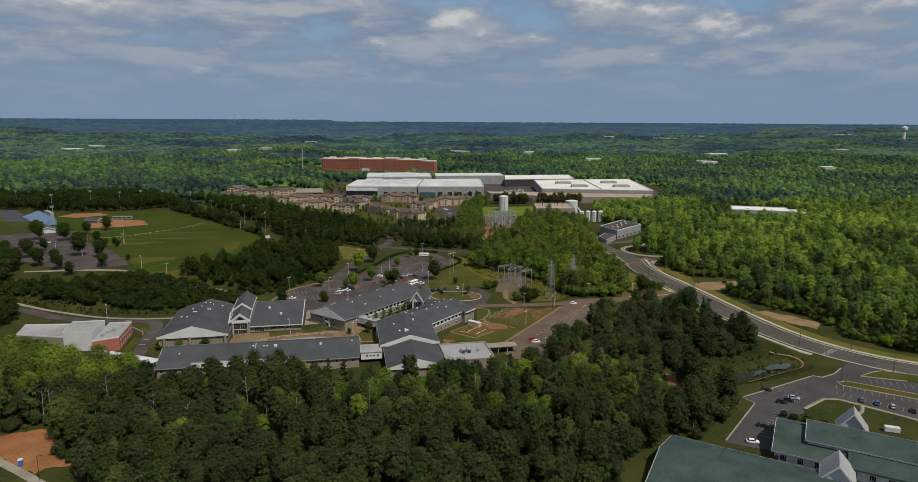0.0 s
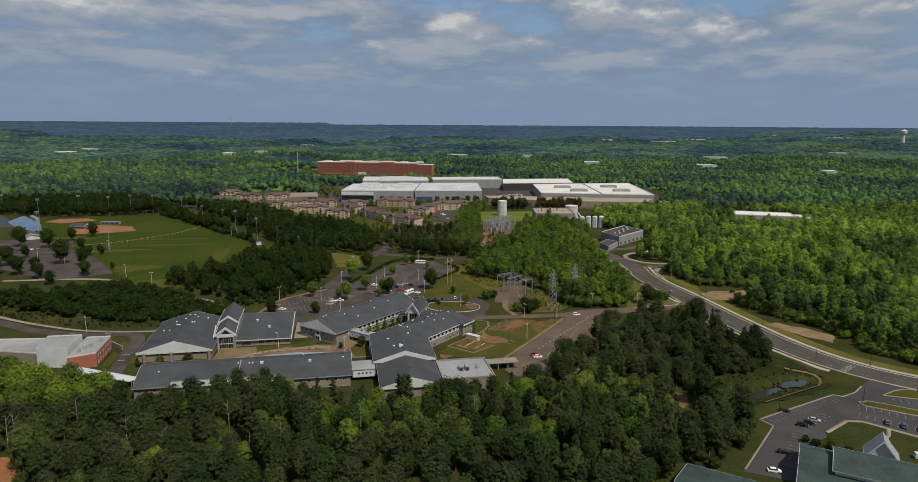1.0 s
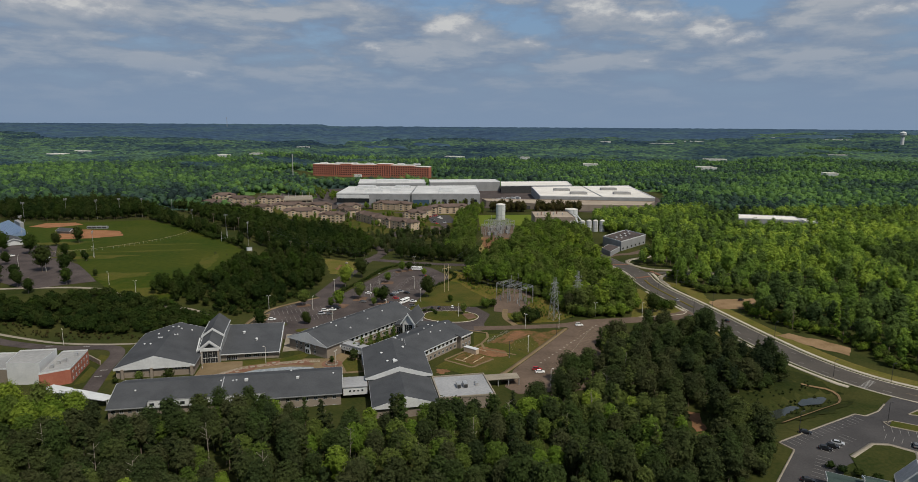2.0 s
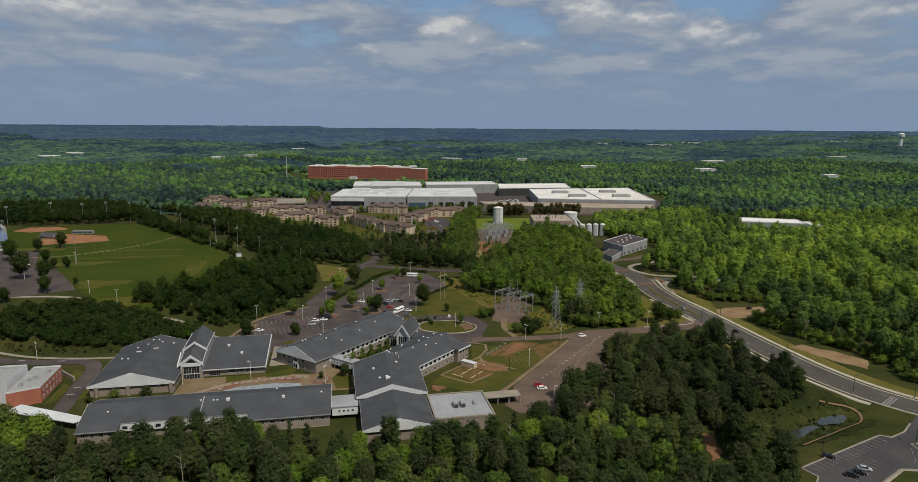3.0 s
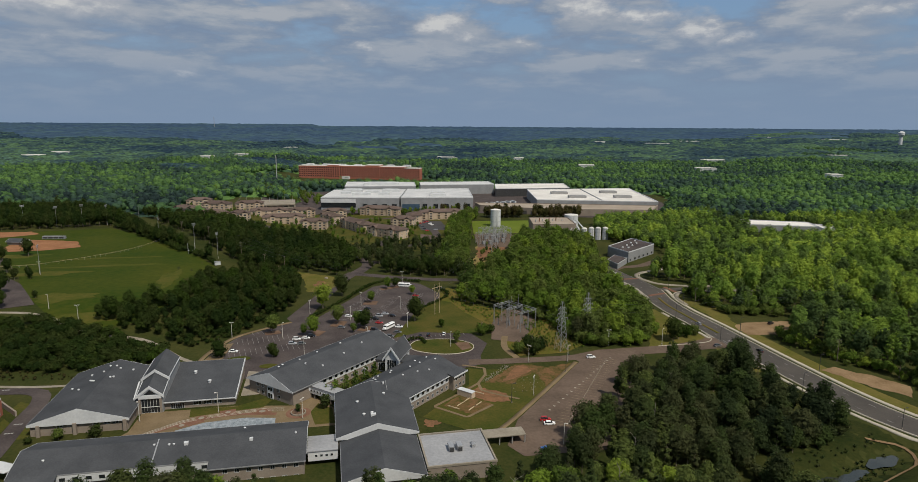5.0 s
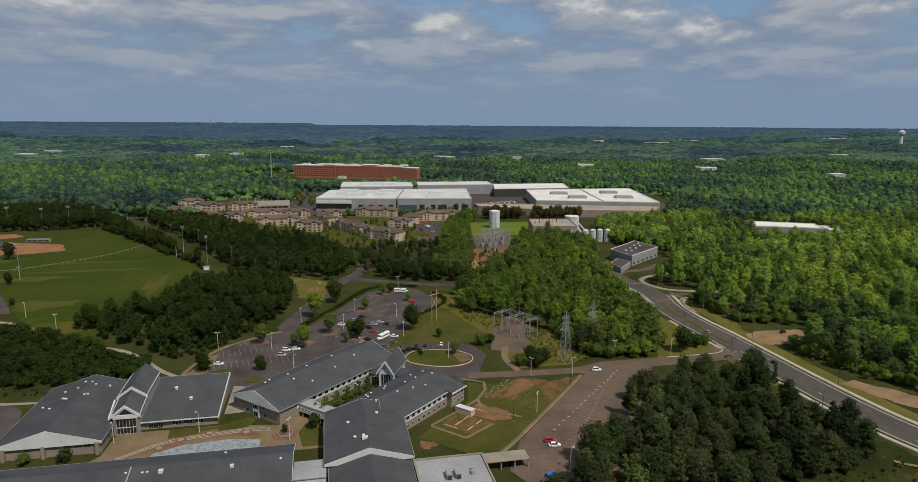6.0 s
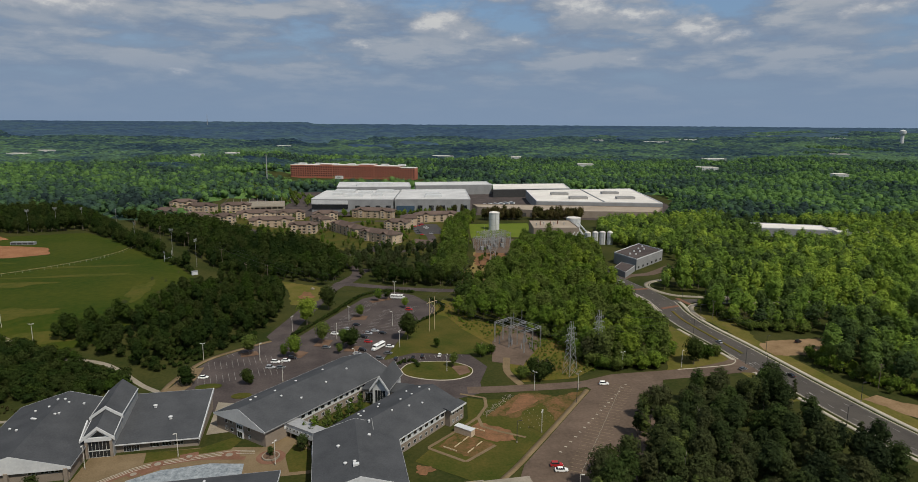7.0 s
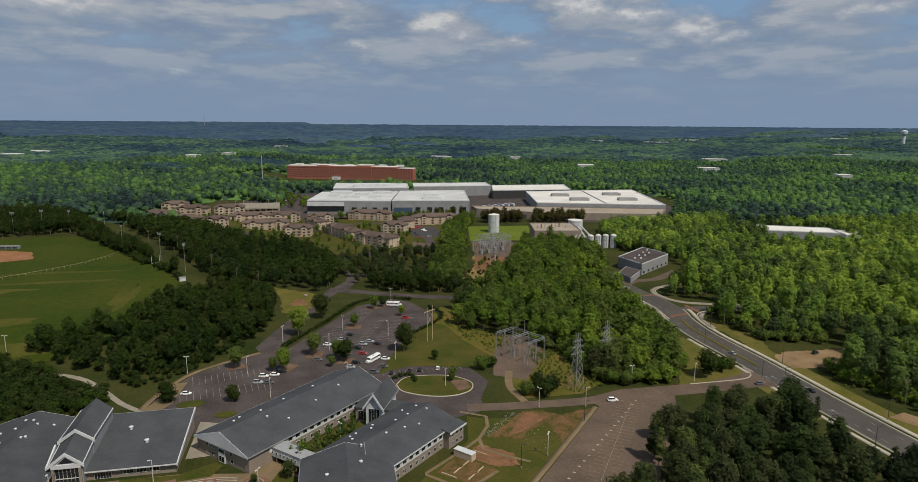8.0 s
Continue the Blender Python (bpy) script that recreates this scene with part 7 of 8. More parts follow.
def car(paint, tall=0.0):
    """A saloon, or with tall a van-like car; it points to +x."""
    root = thing("car", f"parked {paint} {'sport utility car' if tall else 'saloon car'}", "car")
    body = [[(x, -w, z0), (x, -w * 1.02, (z0 + z1) / 2), (x, -w * 0.92, z1), (x, w * 0.92, z1), (x, w * 1.02, (z0 + z1) / 2), (x, w, z0)] for x, w, z0, z1 in ((-2.3, 0.8, 0.45, 0.8), (-2.15, 0.88, 0.25, 0.95), (-1.2, 0.9, 0.2, 0.98 + tall * 0.1), (0.8, 0.9, 0.2, 0.98 + tall * 0.1), (1.9, 0.86, 0.25, 0.84 + tall * 0.1), (2.3, 0.75, 0.42, 0.68))]
    part("body", loft(body), paint + "_paint", root)
    t = 1.44 + tall * 0.3
    cab = [[(x, -w, 0.95), (x2, -w * 0.84, z), (x2, w * 0.84, z), (x, w, 0.95)] for x, x2, w, z in ((-1.95 + 0.1 * tall, -1.4 - 0.4 * tall, 0.8, t - 0.04), (-0.9, -0.9, 0.84, t), (0.1, 0.1, 0.84, t), (1.15, 0.5, 0.8, t - 0.04))]
    part("glasshouse", loft(cab), "window_glass", root)
    part("roof", Build().solid([(-1.4 - 0.4 * tall, -0.67, t - 0.02), (0.48, -0.67, t - 0.02), (0.48, 0.67, t - 0.02), (-1.4 - 0.4 * tall, 0.67, t - 0.02)], [(-1.3 - 0.4 * tall, -0.6, t + 0.05), (0.38, -0.6, t + 0.05), (0.38, 0.6, t + 0.05), (-1.3 - 0.4 * tall, 0.6, t + 0.05)]), paint + "_paint", root)
    for x in (-1.4, 1.4):
        for s in (-1, 1):
            w = part("wheel", Build().bar((x, s * 0.72, 0.33), (x, s * 0.93, 0.33), 0.33, 12), "tyre_rubber", root)
            part("rim", Build().bar((x, s * 0.93, 0.33), (x, s * 0.945, 0.33), 0.2, 10), "galvanised_steel", w)
    for s in (-0.6, 0.6):
        part("headlight", Build().box(2.1, s - 0.16, 0.58, 2.32, s + 0.16, 0.72), "headlight_lens", root)
        part("tail_light", Build().box(-2.32, s - 0.16, 0.66, -2.15, s + 0.16, 0.82), "tail_lens", root)
    return root


def bus():
    root = thing("bus", "white school activity bus with dark windows", "bus")
    sec = lambda x, w, h: [(x, -w, 0.5), (x, -w, h - 0.3), (x, -w + 0.3, h), (x, w - 0.3, h), (x, w, h - 0.3), (x, w, 0.5)]
    part("body", loft([sec(-5, 1.2, 3.0), sec(3.4, 1.25, 3.0), sec(3.5, 1.2, 2.9)]), "white_paint", root)
    part("bonnet", loft([sec(3.5, 1.1, 1.75), sec(4.9, 1.0, 1.55)]), "white_paint", root)
    for s in (-1, 1):
        for k in range(9):
            part("window", Build().box(-4.6 + 0.86 * k, s * 1.24 - 0.03, 1.75, -3.9 + 0.86 * k, s * 1.24 + 0.03, 2.45), "window_glass", root)
    part("windscreen", Build().box(3.5, -1.0, 1.85, 3.56, 1.0, 2.7), "window_glass", root)
    for x in (-3, 4):
        for s in (-1, 1):
            w = part("wheel", Build().bar((x, s * 0.9, 0.5), (x, s * 1.2, 0.5), 0.5, 12), "tyre_rubber", root)
            part("rim", Build().bar((x, s * 1.2, 0.5), (x, s * 1.22, 0.5), 0.28, 10), "galvanised_steel", w)
    part("roof_hatch", Build().box(-1, -0.4, 3.0, 0, 0.4, 3.12), "grey_panel", root)
    return root


STOCK = {}
PARKED = [(-36, 431, -8, "white", 0), (-6, 438, -10, "silver", 1), (-1, 437, -10, "grey", 0), (-4, 445, -12, "white", 1), (1, 446, -12, "white", 0), (4, 449, -12, "black", 1),
          (26, 484, -20, "white", 0), (32, 483, -20, "black", 0), (34, 491, -22, "silver", 0), (39, 498, -22, "black", 0), (45, 481, -20, "silver", 1), (49, 485, -20, "silver", 0), (53, 480, -20, "black", 0),
          (42, 475, -20, "black", 1), (44, 467, -18, "red", 0), (37, 449, -18, "silver", 0), (40, 454, -18, "black", 1), (55, 457, -18, "white", 0), (53, 447, -18, "grey", 0), (48, 440, -18, "grey", 1),
          (56, 438, 75, "black", 0), (65, 438, 75, "black", 0), (70, 439, 75, "black", 0), (79, 439, 75, "white", 0), (74, 524, -20, "red", 1), (21, 462, -15, "grey", 0),
          (224, 392, 10, "grey", 0), (280, 422, 20, "black", 1), (243, 566, -30, "white", 1), (101, 324, -12, "red", 1), (101.5, 320.5, -10, "white", 0), (148, 388, -8, "white", 1),
          (241.5, 380, 90, "black", 0), (236, 430, 90, "silver", 0),
          (186, 242, -35, "black", 0), (184, 229, -35, "black", 1), (188, 230, -35, "black", 1), (192, 232, -35, "silver", 0), (162, 211, -25, "black", 0), (150, 200, -25, "white", 0),
          (220, 225, 50, "grey", 0), (224, 221, 50, "blue", 1), (228, 217, 50, "silver", 0), (233, 212, 50, "black", 1), (-262, 600, 20, "black", 0), (-256, 604, 20, "white", 1), (-225, 590, 10, "white", 1), (-290, 612, 15, "grey", 0)]
rng5 = random.Random(12)
for k in range(46):
    PARKED.append((-105 + 7.5 * (k % 12) + rng5.uniform(-1, 1), 1120 + 16 * (k // 12), 80, rng5.choice(["white", "silver", "grey", "blue", "black"]), k % 2))
for k in range(14):
    PARKED.append((128 + rng5.uniform(-8, 8), 800 + 7 * k, rng5.choice([0, 180]) + 5, rng5.choice(["white", "silver", "grey", "red", "black"]), k % 2))
for x, y, a, paint, tall in PARKED:
    m = pose(x, y, float(land(x, y)) + 0.15, 0, 0, a)
    if (paint, tall) not in STOCK:
        STOCK[paint, tall] = car(paint, tall)
        STOCK[paint, tall].matrix_basis = m
        tagged(STOCK[paint, tall], group="parked cars")
    else:
        copy_thing(STOCK[paint, tall], m)
first_bus = bus()
first_bus.matrix_basis = pose(48.5, 456, 0.12, 0, 0, -130)
tagged(first_bus, group="buses")
copy_thing(first_bus, pose(70, 553, 0.12, 0, 0, -18))
van = thing("box_trailer", "small white trailer on the church lawn", "trailer", pose(209, 198, 0.1, 0, 0, -30))
part("box", Build().box(-2.6, -1.1, 0.5, 2.6, 1.1, 2.4), "white_panel", van)
part("wheel", Build().bar((0, -1.15, 0.35), (0, 1.15, 0.35), 0.34, 10), "tyre_rubber", van)
skip_bin = thing("skip", "open blue rubbish skip behind the kitchen", "skip", pose(93, 301, 0.1, 0, 0, 15) @ Matrix.Scale(0.75, 4))
part("body", Build().solid([(-2, -1, 0), (2, -1, 0), (2, 1, 0), (-2, 1, 0)], [(-2.3, -1.2, 1.6), (2.3, -1.2, 1.6), (2.3, 1.2, 1.6), (-2.3, 1.2, 1.6)]), "blue_plastic", skip_bin)
toilet = thing("portable_toilet", "blue portable toilet on bare clay", "portable toilet", pose(-114, 229, 0.14, 0, 0, 20))
part("cabin", Build().box(-0.7, -0.7, 0, 0.7, 0.7, 2.2), "blue_plastic", toilet)
part("roof", Build().box(-0.75, -0.75, 2.2, 0.75, 0.75, 2.4), "white_panel", toilet)


# ---- lamps ----
def lamp_meshes(metal, h, arm):
    pole = Build().bar((0, 0, 0), (0, 0, h), 0.14, 8, 0, 0.09)
    foot = Build().cone(0, 0, 0, 0.6, 0.32, 0.3, 10)
    arms = [Build().bar((0, 0, h - 0.1), (s * arm, 0, h + 0.1), 0.06, 5) for s in (-1, 1)]
    heads = [Build().box(min(s * arm, s * (arm + 0.9)), -0.22, h, max(s * arm, s * (arm + 0.9)), 0.22, h + 0.2) for s in (-1, 1)]
    return pole.mesh("pole", metal), foot.mesh("foot", "concrete"), [a.mesh("arm", metal) for a in arms], [b.mesh("lamp_head", metal) for b in heads]


mat("pale_pole", (0.50, 0.48, 0.44), (0.6, 0.58, 0.53), 0.5, 3, 0.6, 0)
PALE, DARK, TALL = lamp_meshes("pale_pole", 9.0, 0.4), lamp_meshes("dark_metal", 9.0, 0.8), lamp_meshes("galvanised_steel", 22.0, 1.0)


def street_lamp(x, y, kit, label, turn=0.0, double=True, name="street_lamp", group="lamps"):
    root = thing(name, label, "lamp", pose(x, y, float(land(x, y)) + 0.05, 0, 0, turn), group)
    part("pole", kit[0], None, root)
    part("foot", kit[1], None, root)
    for k in ((0, 1) if double else (1,)):
        part("arm", kit[2][k], None, root)
        part("lamp_head", kit[3][k], None, root)
    if name == "floodlight_mast":
        for k, z in ((0, 21.2), (1, 20.2)):
            part("light_bar", Build().box(-1.8, -0.15, z, 1.8, 0.15, z + 0.5), "grey_panel", root)


for k, (x, y) in enumerate(((-40, 455), (-12, 450), (2, 494), (27, 475), (35, 508), (60, 493), (69, 565), (35, 434), (60, 456), (79, 418), (114, 388), (134, 385), (165, 404), (195, 400), (104, 349), (1, 420), (-143, 403), (-150, 500), (-128, 482), (-32, 357), (3, 344), (-62, 354), (30, 372), (101, 303), (-205, 540), (-232, 560), (-190, 590), (-260, 570))):
    street_lamp(x, y, PALE, "pale concrete car park lamp post", 30 * k, k % 2 == 0)
for k, (x, y) in enumerate(((234, 388), (229, 397), (230, 446), (252, 412), (252, 349), (251, 473), (227, 330), (184, 243), (226, 244), (240, 290), (259, 249), (128, 372), (92, 343), (264, 281), (262, 512), (-103.2, 217.5))):
    street_lamp(x, y, DARK, "dark slim street lamp beside the avenue", 0, False)
for k, (x, y) in enumerate(((-330, 800), (-300, 832), (-262, 815), (-216, 822), (-180, 806), (-139, 714), (-100, 672), (-242, 828), (-390, 852), (-285, 690), (-76, 640), (-188, 586))):
    street_lamp(x, y, TALL, "tall sports floodlight mast at the field", 25 * k, True, "floodlight_mast", "floodlights")

# ---- painted lines ----
STRIPE = Build().box(-0.055, -2.6, 0, 0.055, 2.6, 0.02)
STRIPES = {"white": STRIPE.mesh("stall_line", "road_paint"), "yellow": STRIPE.mesh("stall_line", "yellow_paint")}
STOP = Build().box(-0.9, -0.1, 0, 0.9, 0.1, 0.16).mesh("wheel_stop", "concrete")


def stalls(p, q, colour, group, sides=(-1, 1), gap=2.75, lift=0.12, stops=False):
    """Stall lines square to a row from p to q, on one side of it or both."""
    p, q = Vector(p), Vector(q)
    way = (q - p).normalized()
    turn = math.degrees(math.atan2(way.y, way.x))
    n = int((q - p).length / gap)
    row = thing("stall_row", f"row of worn {colour} painted parking stalls", "parking lines", kind="structure", group=group)
    for k in range(n + 1):
        c = p + way * gap * k
        for s in sides:
            o = c + Vector((-way.y, way.x)) * s * 2.65
            part("stall_line", STRIPES[colour], None, row).matrix_basis = pose(o.x, o.y, float(land(o.x, o.y)) + lift, 0, 0, turn)
        if stops and k < n:
            o = c + way * gap / 2
            part("wheel_stop", STOP, None, row).matrix_basis = pose(o.x, o.y, lift, 0, 0, turn)


stalls((57, 487), (77, 533), "white", "school stalls")
stalls((38, 466), (64, 528), "white", "school stalls", (1,))
stalls((20, 480), (52, 548), "white", "school stalls")
stalls((-36, 446), (-6, 452), "white", "school stalls")
stalls((-38, 428), (2, 436), "white", "school stalls")
stalls((-30, 462), (-14, 468), "white", "school stalls", (-1,))
stalls((52, 441), (92, 441), "white", "school stalls", (-1,))
stalls((108, 318), (156, 386), "yellow", "east lot stalls", (-1, 1), 2.75, 0.15, True)
stalls((174, 238.6), (216, 252.4), "white", "church stalls", (-1,), lift=0.15)
stalls((156, 205), (178, 226), "white", "church stalls", (-1,), lift=0.15)
stalls((184, 226), (203, 234), "white", "church stalls", (1,), lift=0.15)
stalls((213, 232), (236, 204), "white", "church stalls", (1,), lift=0.15)
stalls((222, 242), (258, 212), "white", "church stalls", (-1,), lift=0.15)
stalls((243, 246), (268, 230), "white", "church stalls", (-1,), lift=0.15)
for o, colour in ((-0.15, "yellow_paint"), (0.15, "yellow_paint"), (-7.6, "road_paint"), (7.6, "road_paint")):
    cut = road_line[:24] if abs(o) < 1 else road_line
    thing("lane_line", "painted line along the avenue", "road marking", kind="structure", data=ribbon_mesh("lane_line", cut, o - 0.07, o + 0.07, 0.16, colour))
for o in (-4.0, 4.0):
    line = offset_line(road_line, o)
    b = Build()
    for k in range(0, len(line) - 1, 3):
        (x0, y0), (x1, y1) = line[k], line[k] + (line[k + 1] - line[k]) * 0.75
        dx, dy = (y1 - y0), (x0 - x1)
        l = math.hypot(dx, dy)
        dx, dy = dx / l * 0.08, dy / l * 0.08
        b.face([(x0 - dx, y0 - dy, land(x0, y0) + 0.165), (x0 + dx, y0 + dy, land(x0, y0) + 0.165), (x1 + dx, y1 + dy, land(x1, y1) + 0.165), (x1 - dx, y1 - dy, land(x1, y1) + 0.165)])
    thing("lane_dashes", "white dashed lane line on the avenue", "road marking", kind="structure", data=b.mesh("lane_dashes", "road_paint"))
DASH = Build().box(-0.3, -0.5, 0, 0.3, 0.5, 0.02).mesh("lot_dash", "kerb_concrete")
for k in range(17):
    u = k / 16
    thing("lot_dash", "white painted dash in the east car park", "road marking", pose(106 + 52 * u, 333 + 53 * u, 0.2, 0, 0, 45), "lot dashes", "structure", DASH)
ARROW = Build().box(-0.12, -2, 0, 0.12, 0.6, 0.02).prism([(-0.6, 0.6), (0.6, 0.6), (0, 2)], 0, 0.02).mesh("lane_arrow", "road_paint")
for x, y in ((236.2, 398), (236.4, 380), (236.4, 360), (237, 342), (233, 398), (238.5, 325)):
    thing("lane_arrow", "white turn arrow painted on asphalt", "road marking", pose(x, y, 0.17), "lane arrows", "structure", ARROW)
ZEBRA = Build().box(-0.3, -1.6, 0, 0.3, 1.6, 0.02).mesh("crossing_bar", "road_paint")
for cx, cy, a in ((250, 280, 28),):
    zebra = thing("crossing", "white zebra crossing bars on asphalt", "road marking", pose(cx, cy, 0.17, 0, 0, a), "", "structure")
    for k in range(8):
        part("crossing_bar", ZEBRA, None, zebra).matrix_basis = pose(-5.6 + 1.6 * k, 0, 0)

# ---- trees standing alone ----
OVAL_MESHES = [mesh_from("crown", *c, ["broadleaf" if k else "dark_leaf"]) for k, c in enumerate(OVAL)]
LAWN_TREES = [(66, 468, 1.0, 3), (118, 404, 0.6, 3), (158, 412, 0.9, 5), (152, 416, 0.7, 5), (204, 403.5, 0.9, 3), (209, 407, 0.7, 0), (-42, 424, 0.62, 0), (-15, 420, 0.5, 3), (-18, 459, 0.68, 1), (5, 450, 0.66, 2),
              (19, 470, 0.72, 4), (35, 458, 0.75, 3), (31, 462, 0.6, 1), (10, 504, 0.95, 2), (23, 535, 1.0, 0), (42, 514, 0.5, 1), (56, 548, 0.5, 2), (62, 552, 0.5, 3), (72, 530, 0.42, 1), (0, 452, 0.4, 2), (28, 452, 0.35, 4), (80, 452, 0.35, 3), (83, 423, 0.42, 2),
              (12, 352, 0.36, 5), (15, 358, 0.32, 5), (110, 306, 0.8, 5), (116, 314, 0.7, 0)]
for k, (x, y, s, t) in enumerate(LAWN_TREES):
    tree(x, y, t, s * 1.5, 47 * k, "lone leafy tree standing in grass" if t != 5 else "narrow green tree standing alone", "trees of the grounds", None if t == 5 else OVAL_MESHES)
for k, (x, y, s, t) in enumerate(((217, 364, 1.2, 5), (220, 352, 0.75, 6), (217, 336, 0.6, 5), (112, 300, 0.7, 1))):
    tree(x, y, t, s, 80 * k, "narrow dark tree beside the avenue", "trees of the grounds")
COURT_MESHES = [mesh_from("crown", *crown(170 + k, 15, 3.0, 9, 150, 1.3, 0.1, 0.5), ["broadleaf"]) for k in range(3)]
for k in range(14):
    u = k / 13
    tree(15 + 20 * u + (k % 3 - 1) * 2.4, 359 + 19.5 * u - (k % 3 - 1) * 2.4, k % 3, 0.52 + 0.1 * ((k * 2) % 3), 61 * k, "slim young tree in the court", "court trees", COURT_MESHES)
tree(1, 350, 2, 0.3, 0, "small dark tree in a round planter", "court trees")
for k, (x, y, s) in enumerate(((-271, 622, 1.4), (-245, 570, 0.8), (-246, 612, 1.3), (-208, 541, 1.5), (-218, 521, 0.8), (-190, 534, 1.1), (-178, 504, 0.9), (-226, 661, 1.1), (-239, 647, 0.9), (-244, 541, 1.2), (-225, 512, 1.1), (-208, 503, 0.9),
                               (-196, 490, 0.8), (-268, 557, 0.9), (-215, 599, 0.8), (-200, 575, 0.6), (-196, 586, 0.5), (-190, 575, 0.5), (-165, 520, 0.4), (-240, 514, 1.1), (-310, 600, 0.6), (-330, 585, 0.7))):
    tree(x, y, k % 5, s * 1.25, 33 * k, "round dark tree in the park car park", "park trees", OVAL_MESHES[:1])
THICKET = [mesh_from("crown", *crown(160 + k, 9.5, 6.2, 10, 420, 1.1, 0.02), ["dark_leaf" if k else "broadleaf"]) for k in range(3)]
for k, (x, y, s) in enumerate(((100, 434, 0.75), (106, 437, 0.6), (120, 399, 1.0), (113, 402, 0.7), (126, 405, 0.75), (216, 410, 0.8), (222, 412, 0.65), (-14, 420, 0.55), (-42, 424, 0.75), (-88, 343.5, 0.5), (-75, 343.5, 0.55), (-98, 342, 0.3))):
    tree(x, y, k, s, 51 * k, "broad leafy tree with foliage to the ground", "broad trees", THICKET)
estate = []
for k in range(330):
    x = -160 + rng5.uniform(0, 330)
    y = 950 - (x + 150) * 0.62 + rng5.uniform(-110, 70)
    if all(math.hypot(x - hx, y - hy) > 0.36 * hw + 5 for hx, hy, _, hw in HOUSES) and not 118 < x < 152:
        estate.append((x, y))
stand("estate_trees", np.array(estate), MID, "broadleaf", "small green trees between the apartment houses", 39, 0.28, 0.6)
HEDGE = [crown(120 + k, 2.2, 1.5, 4, 60, 0.7, 0.0) for k in range(3)]
hedge_line = np.concatenate([curve_points([(3, 485), (24, 522), (44, 560), (60, 572), (82, 566)], 2.2), curve_points([(92, 545), (97, 527), (90, 512), (72, 492)], 2.2), curve_points([(56, 430), (64, 434), (66, 426)], 1.8)])
stand("hedge", hedge_line, HEDGE, "dark_leaf", "clipped dark hedge round the car park", 31, 0.8, 1.2, trunks=False)
rng6 = np.random.default_rng(44)
fringe = np.concatenate([scatter([(92, 532), (110, 536), (110, 500), (134, 468), (112, 462), (98, 486)], 2.3, 51, 0.3), scatter([(132, 462), (156, 446), (158, 408), (140, 399), (128, 402), (126, 420)], 2.0, 52, 0.25),
                         scatter([(122, 214), (152, 240), (158, 236), (126, 208), (104, 194), (98, 198)], 3.6, 55, 0.35), scatter([(258, 398), (268, 402), (274, 380), (264, 372)], 4, 56, 0.4), scatter([(-142, 262), (-100, 262), (-92, 240), (-100, 222), (-84, 208), (-80, 240), (-96, 268)], 4, 57, 0.3)])
stand("scrub_bushes", fringe, [crown(140 + k, 2.6, 2.0, 2, 34, 0.8, 0.0) for k in range(4)], "broadleaf", "low tangled scrub bushes", 32, 0.15, 0.55, trunks=False)
reeds = np.concatenate([scatter([(160, 254), (186, 260), (208, 267), (226, 273), (230, 280), (206, 276), (184, 270), (160, 264)], 2.0, 67, 0.25, [POND, POOL]), scatter([(162, 268), (190, 275), (222, 284), (226, 290), (196, 282), (160, 275)], 2.6, 68, 0.35)])
stand("pond_reeds", reeds, [crown(150 + k, 2.2, 1.5, 2, 30, 0.8, 0.0) for k in range(3)], "cool_leaf", "green reeds and brush round the pond", 38, 0.25, 0.6, trunks=False)
SNAG = []
for k in range(3):
    sb, sr = Build(), random.Random(70 + k)
    sb.bar((0, 0, -0.5), (0.4, 0.2, 14 + k), 0.17, 6, 0, 0.05)
    for n in range(7):
        z, a = 6 + n * 1.2, sr.uniform(0, 6.3)
        sb.bar((0.03 * z, 0.015 * z, z), (0.03 * z + math.cos(a) * 2.0, math.sin(a) * 2.0, z + 1.7), 0.07, 4, 0, 0.03)
    SNAG.append(sb.mesh("trunk", "pale_bark"))
for k, (x, y) in enumerate(((-120, 262), (-117, 261), (-98, 268), (-60, 240), (-42, 262), (-20, 236), (8, 250), (30, 232), (52, 246), (70, 262), (88, 246), (104, 262), (118, 280), (-76, 252), (136, 300), (160, 330))):
    snag = thing("bare_tree", "thin pale bare tree trunk among green trees", "tree", pose(x, y, 0, 0, 0, 50 * k), "bare trees")
    part("trunk", SNAG[k % 3], None, snag)
works_trees = np.concatenate([scatter([(214, 902), (220, 884), (262, 882), (267, 900), (240, 914)], 5.5, 58, 0.05), scatter([(280, 896), (276, 878), (330, 866), (342, 884), (310, 890)], 5.5, 63, 0.05), scatter([(150, 948), (156, 940), (212, 925), (214, 932)], 6, 64, 0.2)])
stand("works_trees", works_trees, MID + CONE[:1], "brown_leaf", "dark brownish trees before the works", 33, 0.75, 1.1)
cut_bushes = np.concatenate([scatter([(112, 572), (122, 570), (146, 618), (170, 650), (150, 656), (136, 630)], 5.2, 65, 0.35), scatter([(150, 650), (180, 646), (178, 690), (156, 690)], 9, 66, 0.6), scatter([(186, 664), (200, 672), (206, 692), (196, 700)], 5, 76, 0.1)])
stand("cut_bushes", cut_bushes, BUSH, "brown_leaf", "dry brown shrubs under the power lines", 37, 0.22, 0.6, trunks=False)
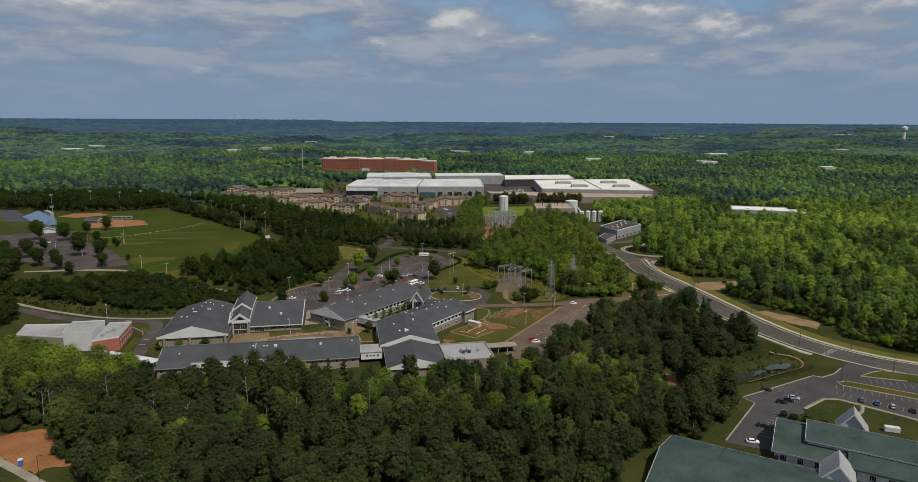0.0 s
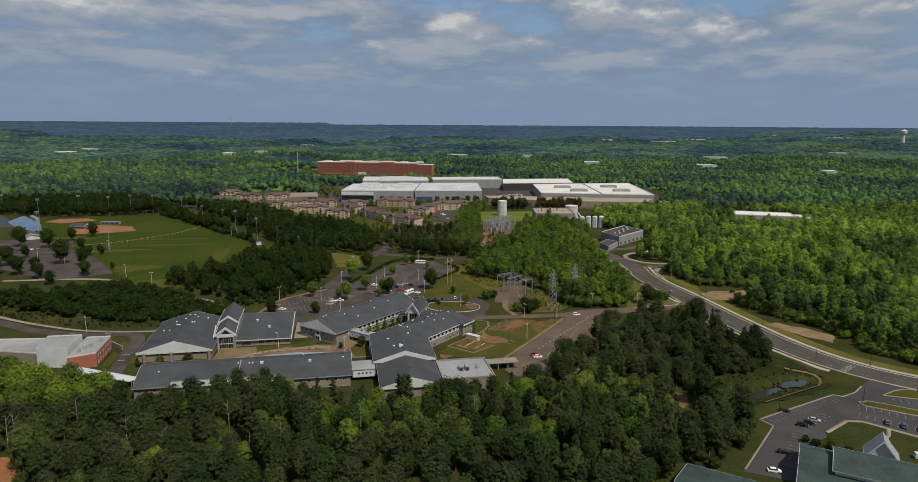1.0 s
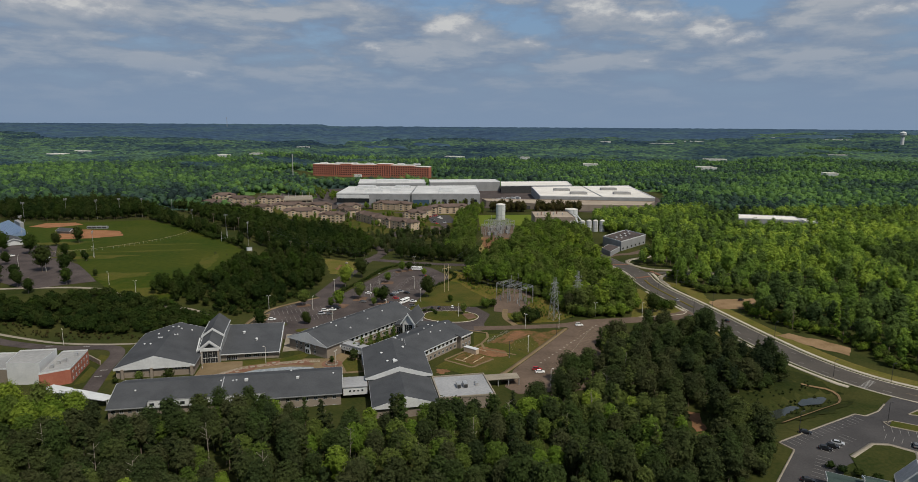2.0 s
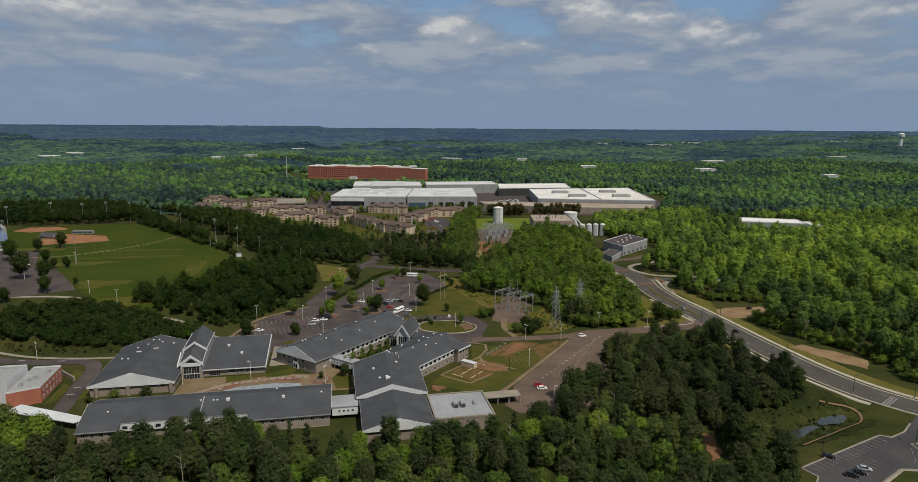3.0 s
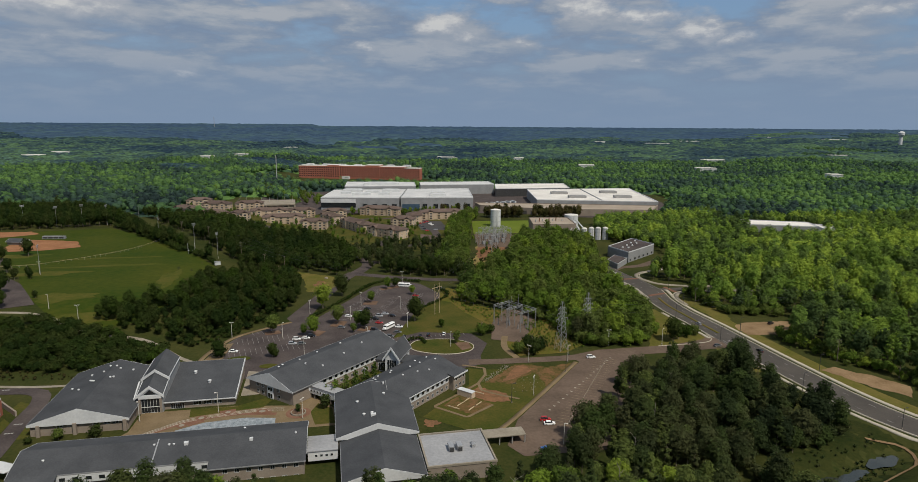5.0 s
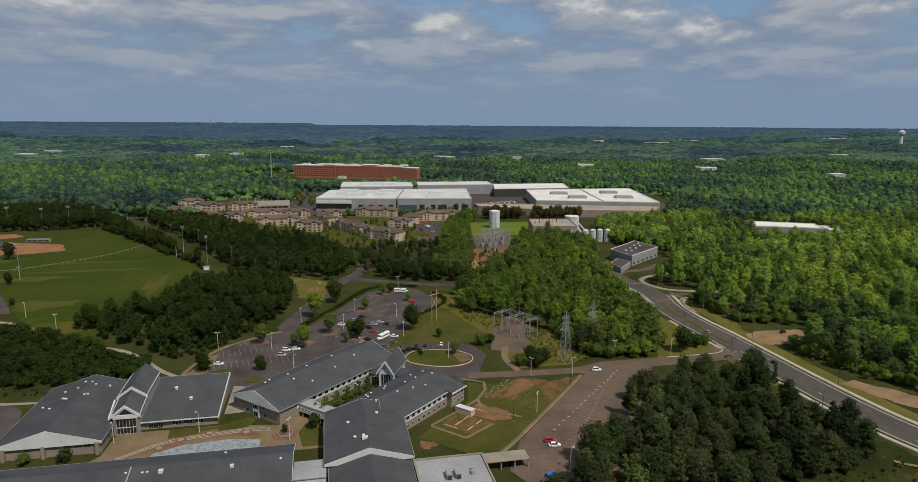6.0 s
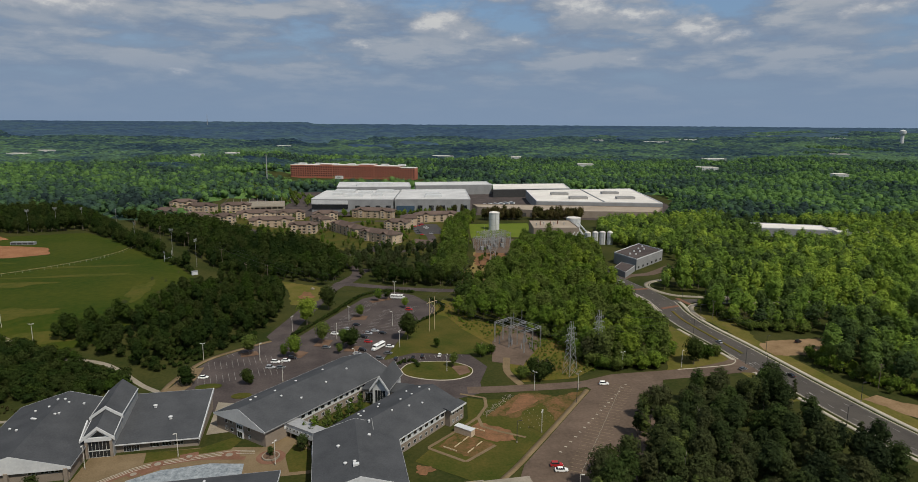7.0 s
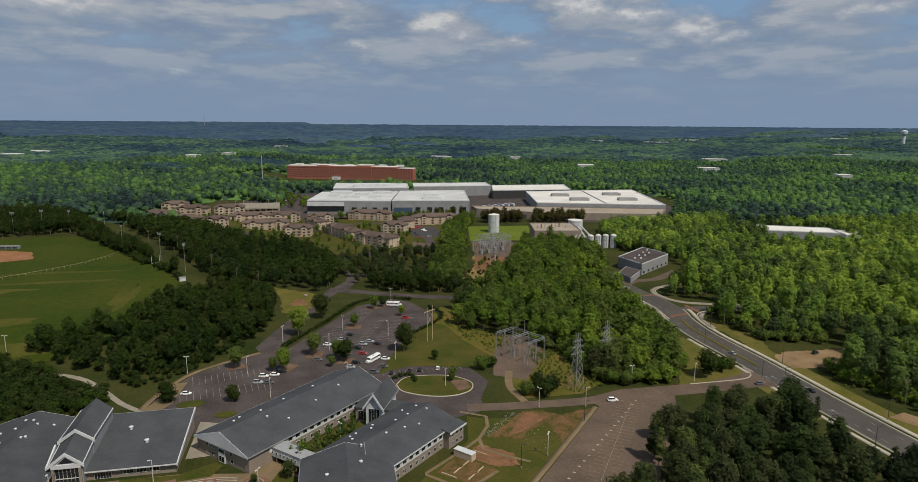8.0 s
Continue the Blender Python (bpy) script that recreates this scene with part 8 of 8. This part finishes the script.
stand("works_trees", scatter([(440, 860), (480, 905), (540, 1000), (600, 1000), (600, 900), (540, 880), (460, 830)], 8, 59, 0.05), FAR, "far_leaf", "green trees beside the warehouse", 34, 0.8, 1.1, trunks=False)
stand("yard_trees", scatter([(60, 960), (110, 955), (200, 945), (205, 935), (100, 930), (30, 945)], 8, 60, 0.3), MID, "broadleaf", "green trees along the works front", 35, 0.5, 0.8)
stand("garage_trees", scatter([(-110, 1085), (20, 1050), (20, 1110), (-40, 1240), (-120, 1250), (-170, 1100)], 11, 61, 0.4), FAR, "broadleaf", "scattered trees round the car park", 36, 0.5, 0.9, trunks=False)


# ---- sports ground ----
def goal(x, y, turn):
    root = thing("goal_posts", "white football goal posts on the field edge", "goal posts", pose(x, y, 12.1, 0, 0, turn), "goals")
    for s in (-2.8, 2.8):
        part("post", Build().bar((s, 0, 0), (s, 0, 9), 0.12, 6), "white_panel", root)
    part("crossbar", Build().bar((-2.8, 0, 3), (2.8, 0, 3), 0.1, 6), "white_panel", root)


goal(-98, 648, 30)
fence_pts = curve_points([(-139, 713), (-146, 682), (-165, 650), (-204, 616), (-240, 612)], 4)
fence = thing("outfield_fence", "pale chain-link outfield fence", "fence", pose(0, 0, 0))
for (x0, y0), (x1, y1) in zip(fence_pts, fence_pts[1:]):
    part("post", Build().bar((x0, y0, 12), (x0, y0, 14), 0.06, 4), "galvanised_steel", fence)
    part("rail", Build().bar((x0, y0, 14), (x1, y1, 14), 0.08, 4), "tan_wood", fence)
fence_pts = curve_points([(-139, 713), (-160, 748), (-205, 800), (-260, 812)], 4)
fence = thing("field_fence", "dark chain-link fence behind the field", "fence", pose(0, 0, 0))
for (x0, y0), (x1, y1) in zip(fence_pts, fence_pts[1:]):
    part("post", Build().bar((x0, y0, 12), (x0, y0, 14.4), 0.06, 4), "dark_metal", fence)
    part("rail", Build().bar((x0, y0, 14.4), (x1, y1, 14.4), 0.06, 4), "dark_metal", fence)
stands_ob = thing("grandstand", "blue-grey stepped grandstand seating", "grandstand", pose(-318, 742, 12, 0, 0, -57))
for k in range(12):
    part("tier", Build().box(-42, -10 + 1.3 * k, 0, 42, -8.7 + 1.3 * k, 0.8 + 0.45 * k), "blue_seats", stands_ob)
part("press_box", Build().box(-14, 6, 0, 14, 9.5, 9), "grey_panel", stands_ob)
gate_house = thing("field_house", "low grey-roofed field house with white posts", "field house", pose(-285, 668, 12, 0, 0, -57))
gable_house(gate_house, -14, 14, -7, 7, 0, 3.6, 6.2, "x", "white_panel", "grey_shingle")
conc = thing("field_house", "small grey-roofed concession hut", "field house", pose(-258, 720, 12, 0, 0, -20))
gable_house(conc, -7, 7, -5, 5, 0, 3.2, 5.2, "x", "tan_block", "grey_shingle")
dug = thing("dugout", "long dark baseball dugout", "dugout", pose(-238, 744, 12, 0, 0, -8))
part("shell", Build().box(-10, -2, 0, 10, 2, 2.6), "grey_panel", dug)
# dark panels on the solid shell stand for the shade inside the open front
for k in range(4):
    part("opening", Build().box(-9.4 + 4.9 * k, -2.06, 0.6, -5.2 + 4.9 * k, -2.0, 2.2), "dark_metal", dug)
hut = thing("field_hut", "small white hut at the field corner", "hut", pose(-70, 600, 12, 0, 0, 20))
part("wall", Build().box(-2, -1.5, 0, 2, 1.5, 2.4), "white_panel", hut)
part("roof", Build().box(-2.2, -1.7, 2.4, 2.2, 1.7, 2.6), "grey_panel", hut)
boulder = thing("boulder", "pale boulder on the grass bank", "boulder", pose(12, 588, float(land(12, 588))))
part("rock", mesh_from("rock", ICO_V * [1.6, 1.3, 1.3] + [0, 0, 0.6], ICO_F, (), ["concrete"]), None, boulder)

# stones in the weedy plot
stones = []
for k in range(15):
    for n in range(13):
        x, y = 92 + 2.6 * k + rng6.uniform(-0.6, 0.6), 346 + 2.8 * n + rng6.uniform(-0.7, 0.7)
        if inside([(95, 356), (104, 369), (113, 374), (118, 378), (113, 358), (100, 350)], x, y):
            stones.append((x, y))
for k in range(150):
    u = rng6.random()
    stones.append((85.6 + 17.1 * u + rng6.normal() * 0.8, 368.3 + 17.4 * u + rng6.normal() * 0.8))
sv, sf = [], []
for n, (x, y) in enumerate(stones):
    sv.append(ICO_V * rng6.uniform(0.1, 0.26) + [x, y, 0.18])
    sf.append(ICO_F + 12 * n)
thing("rubble", "scattered pale stones in weeds", "rubble", kind="stuff", data=mesh_from("rubble", np.concatenate(sv), np.concatenate(sf), (), ["concrete"]))
BED = Build().box(-3, -0.15, 0, 3, 0.15, 0.35).mesh("bed_edge", "tan_wood")
for k, (x, y, a) in enumerate(((70, 346, 45), (73, 349, 45), (77, 344, 45), (74, 341, 45), (80, 356, -45), (66, 343, -45))):
    thing("garden_bed_edge", "weathered timber edge of a garden bed", "timber", pose(x, y, 0.15, 0, 0, a), "garden timbers", data=BED)
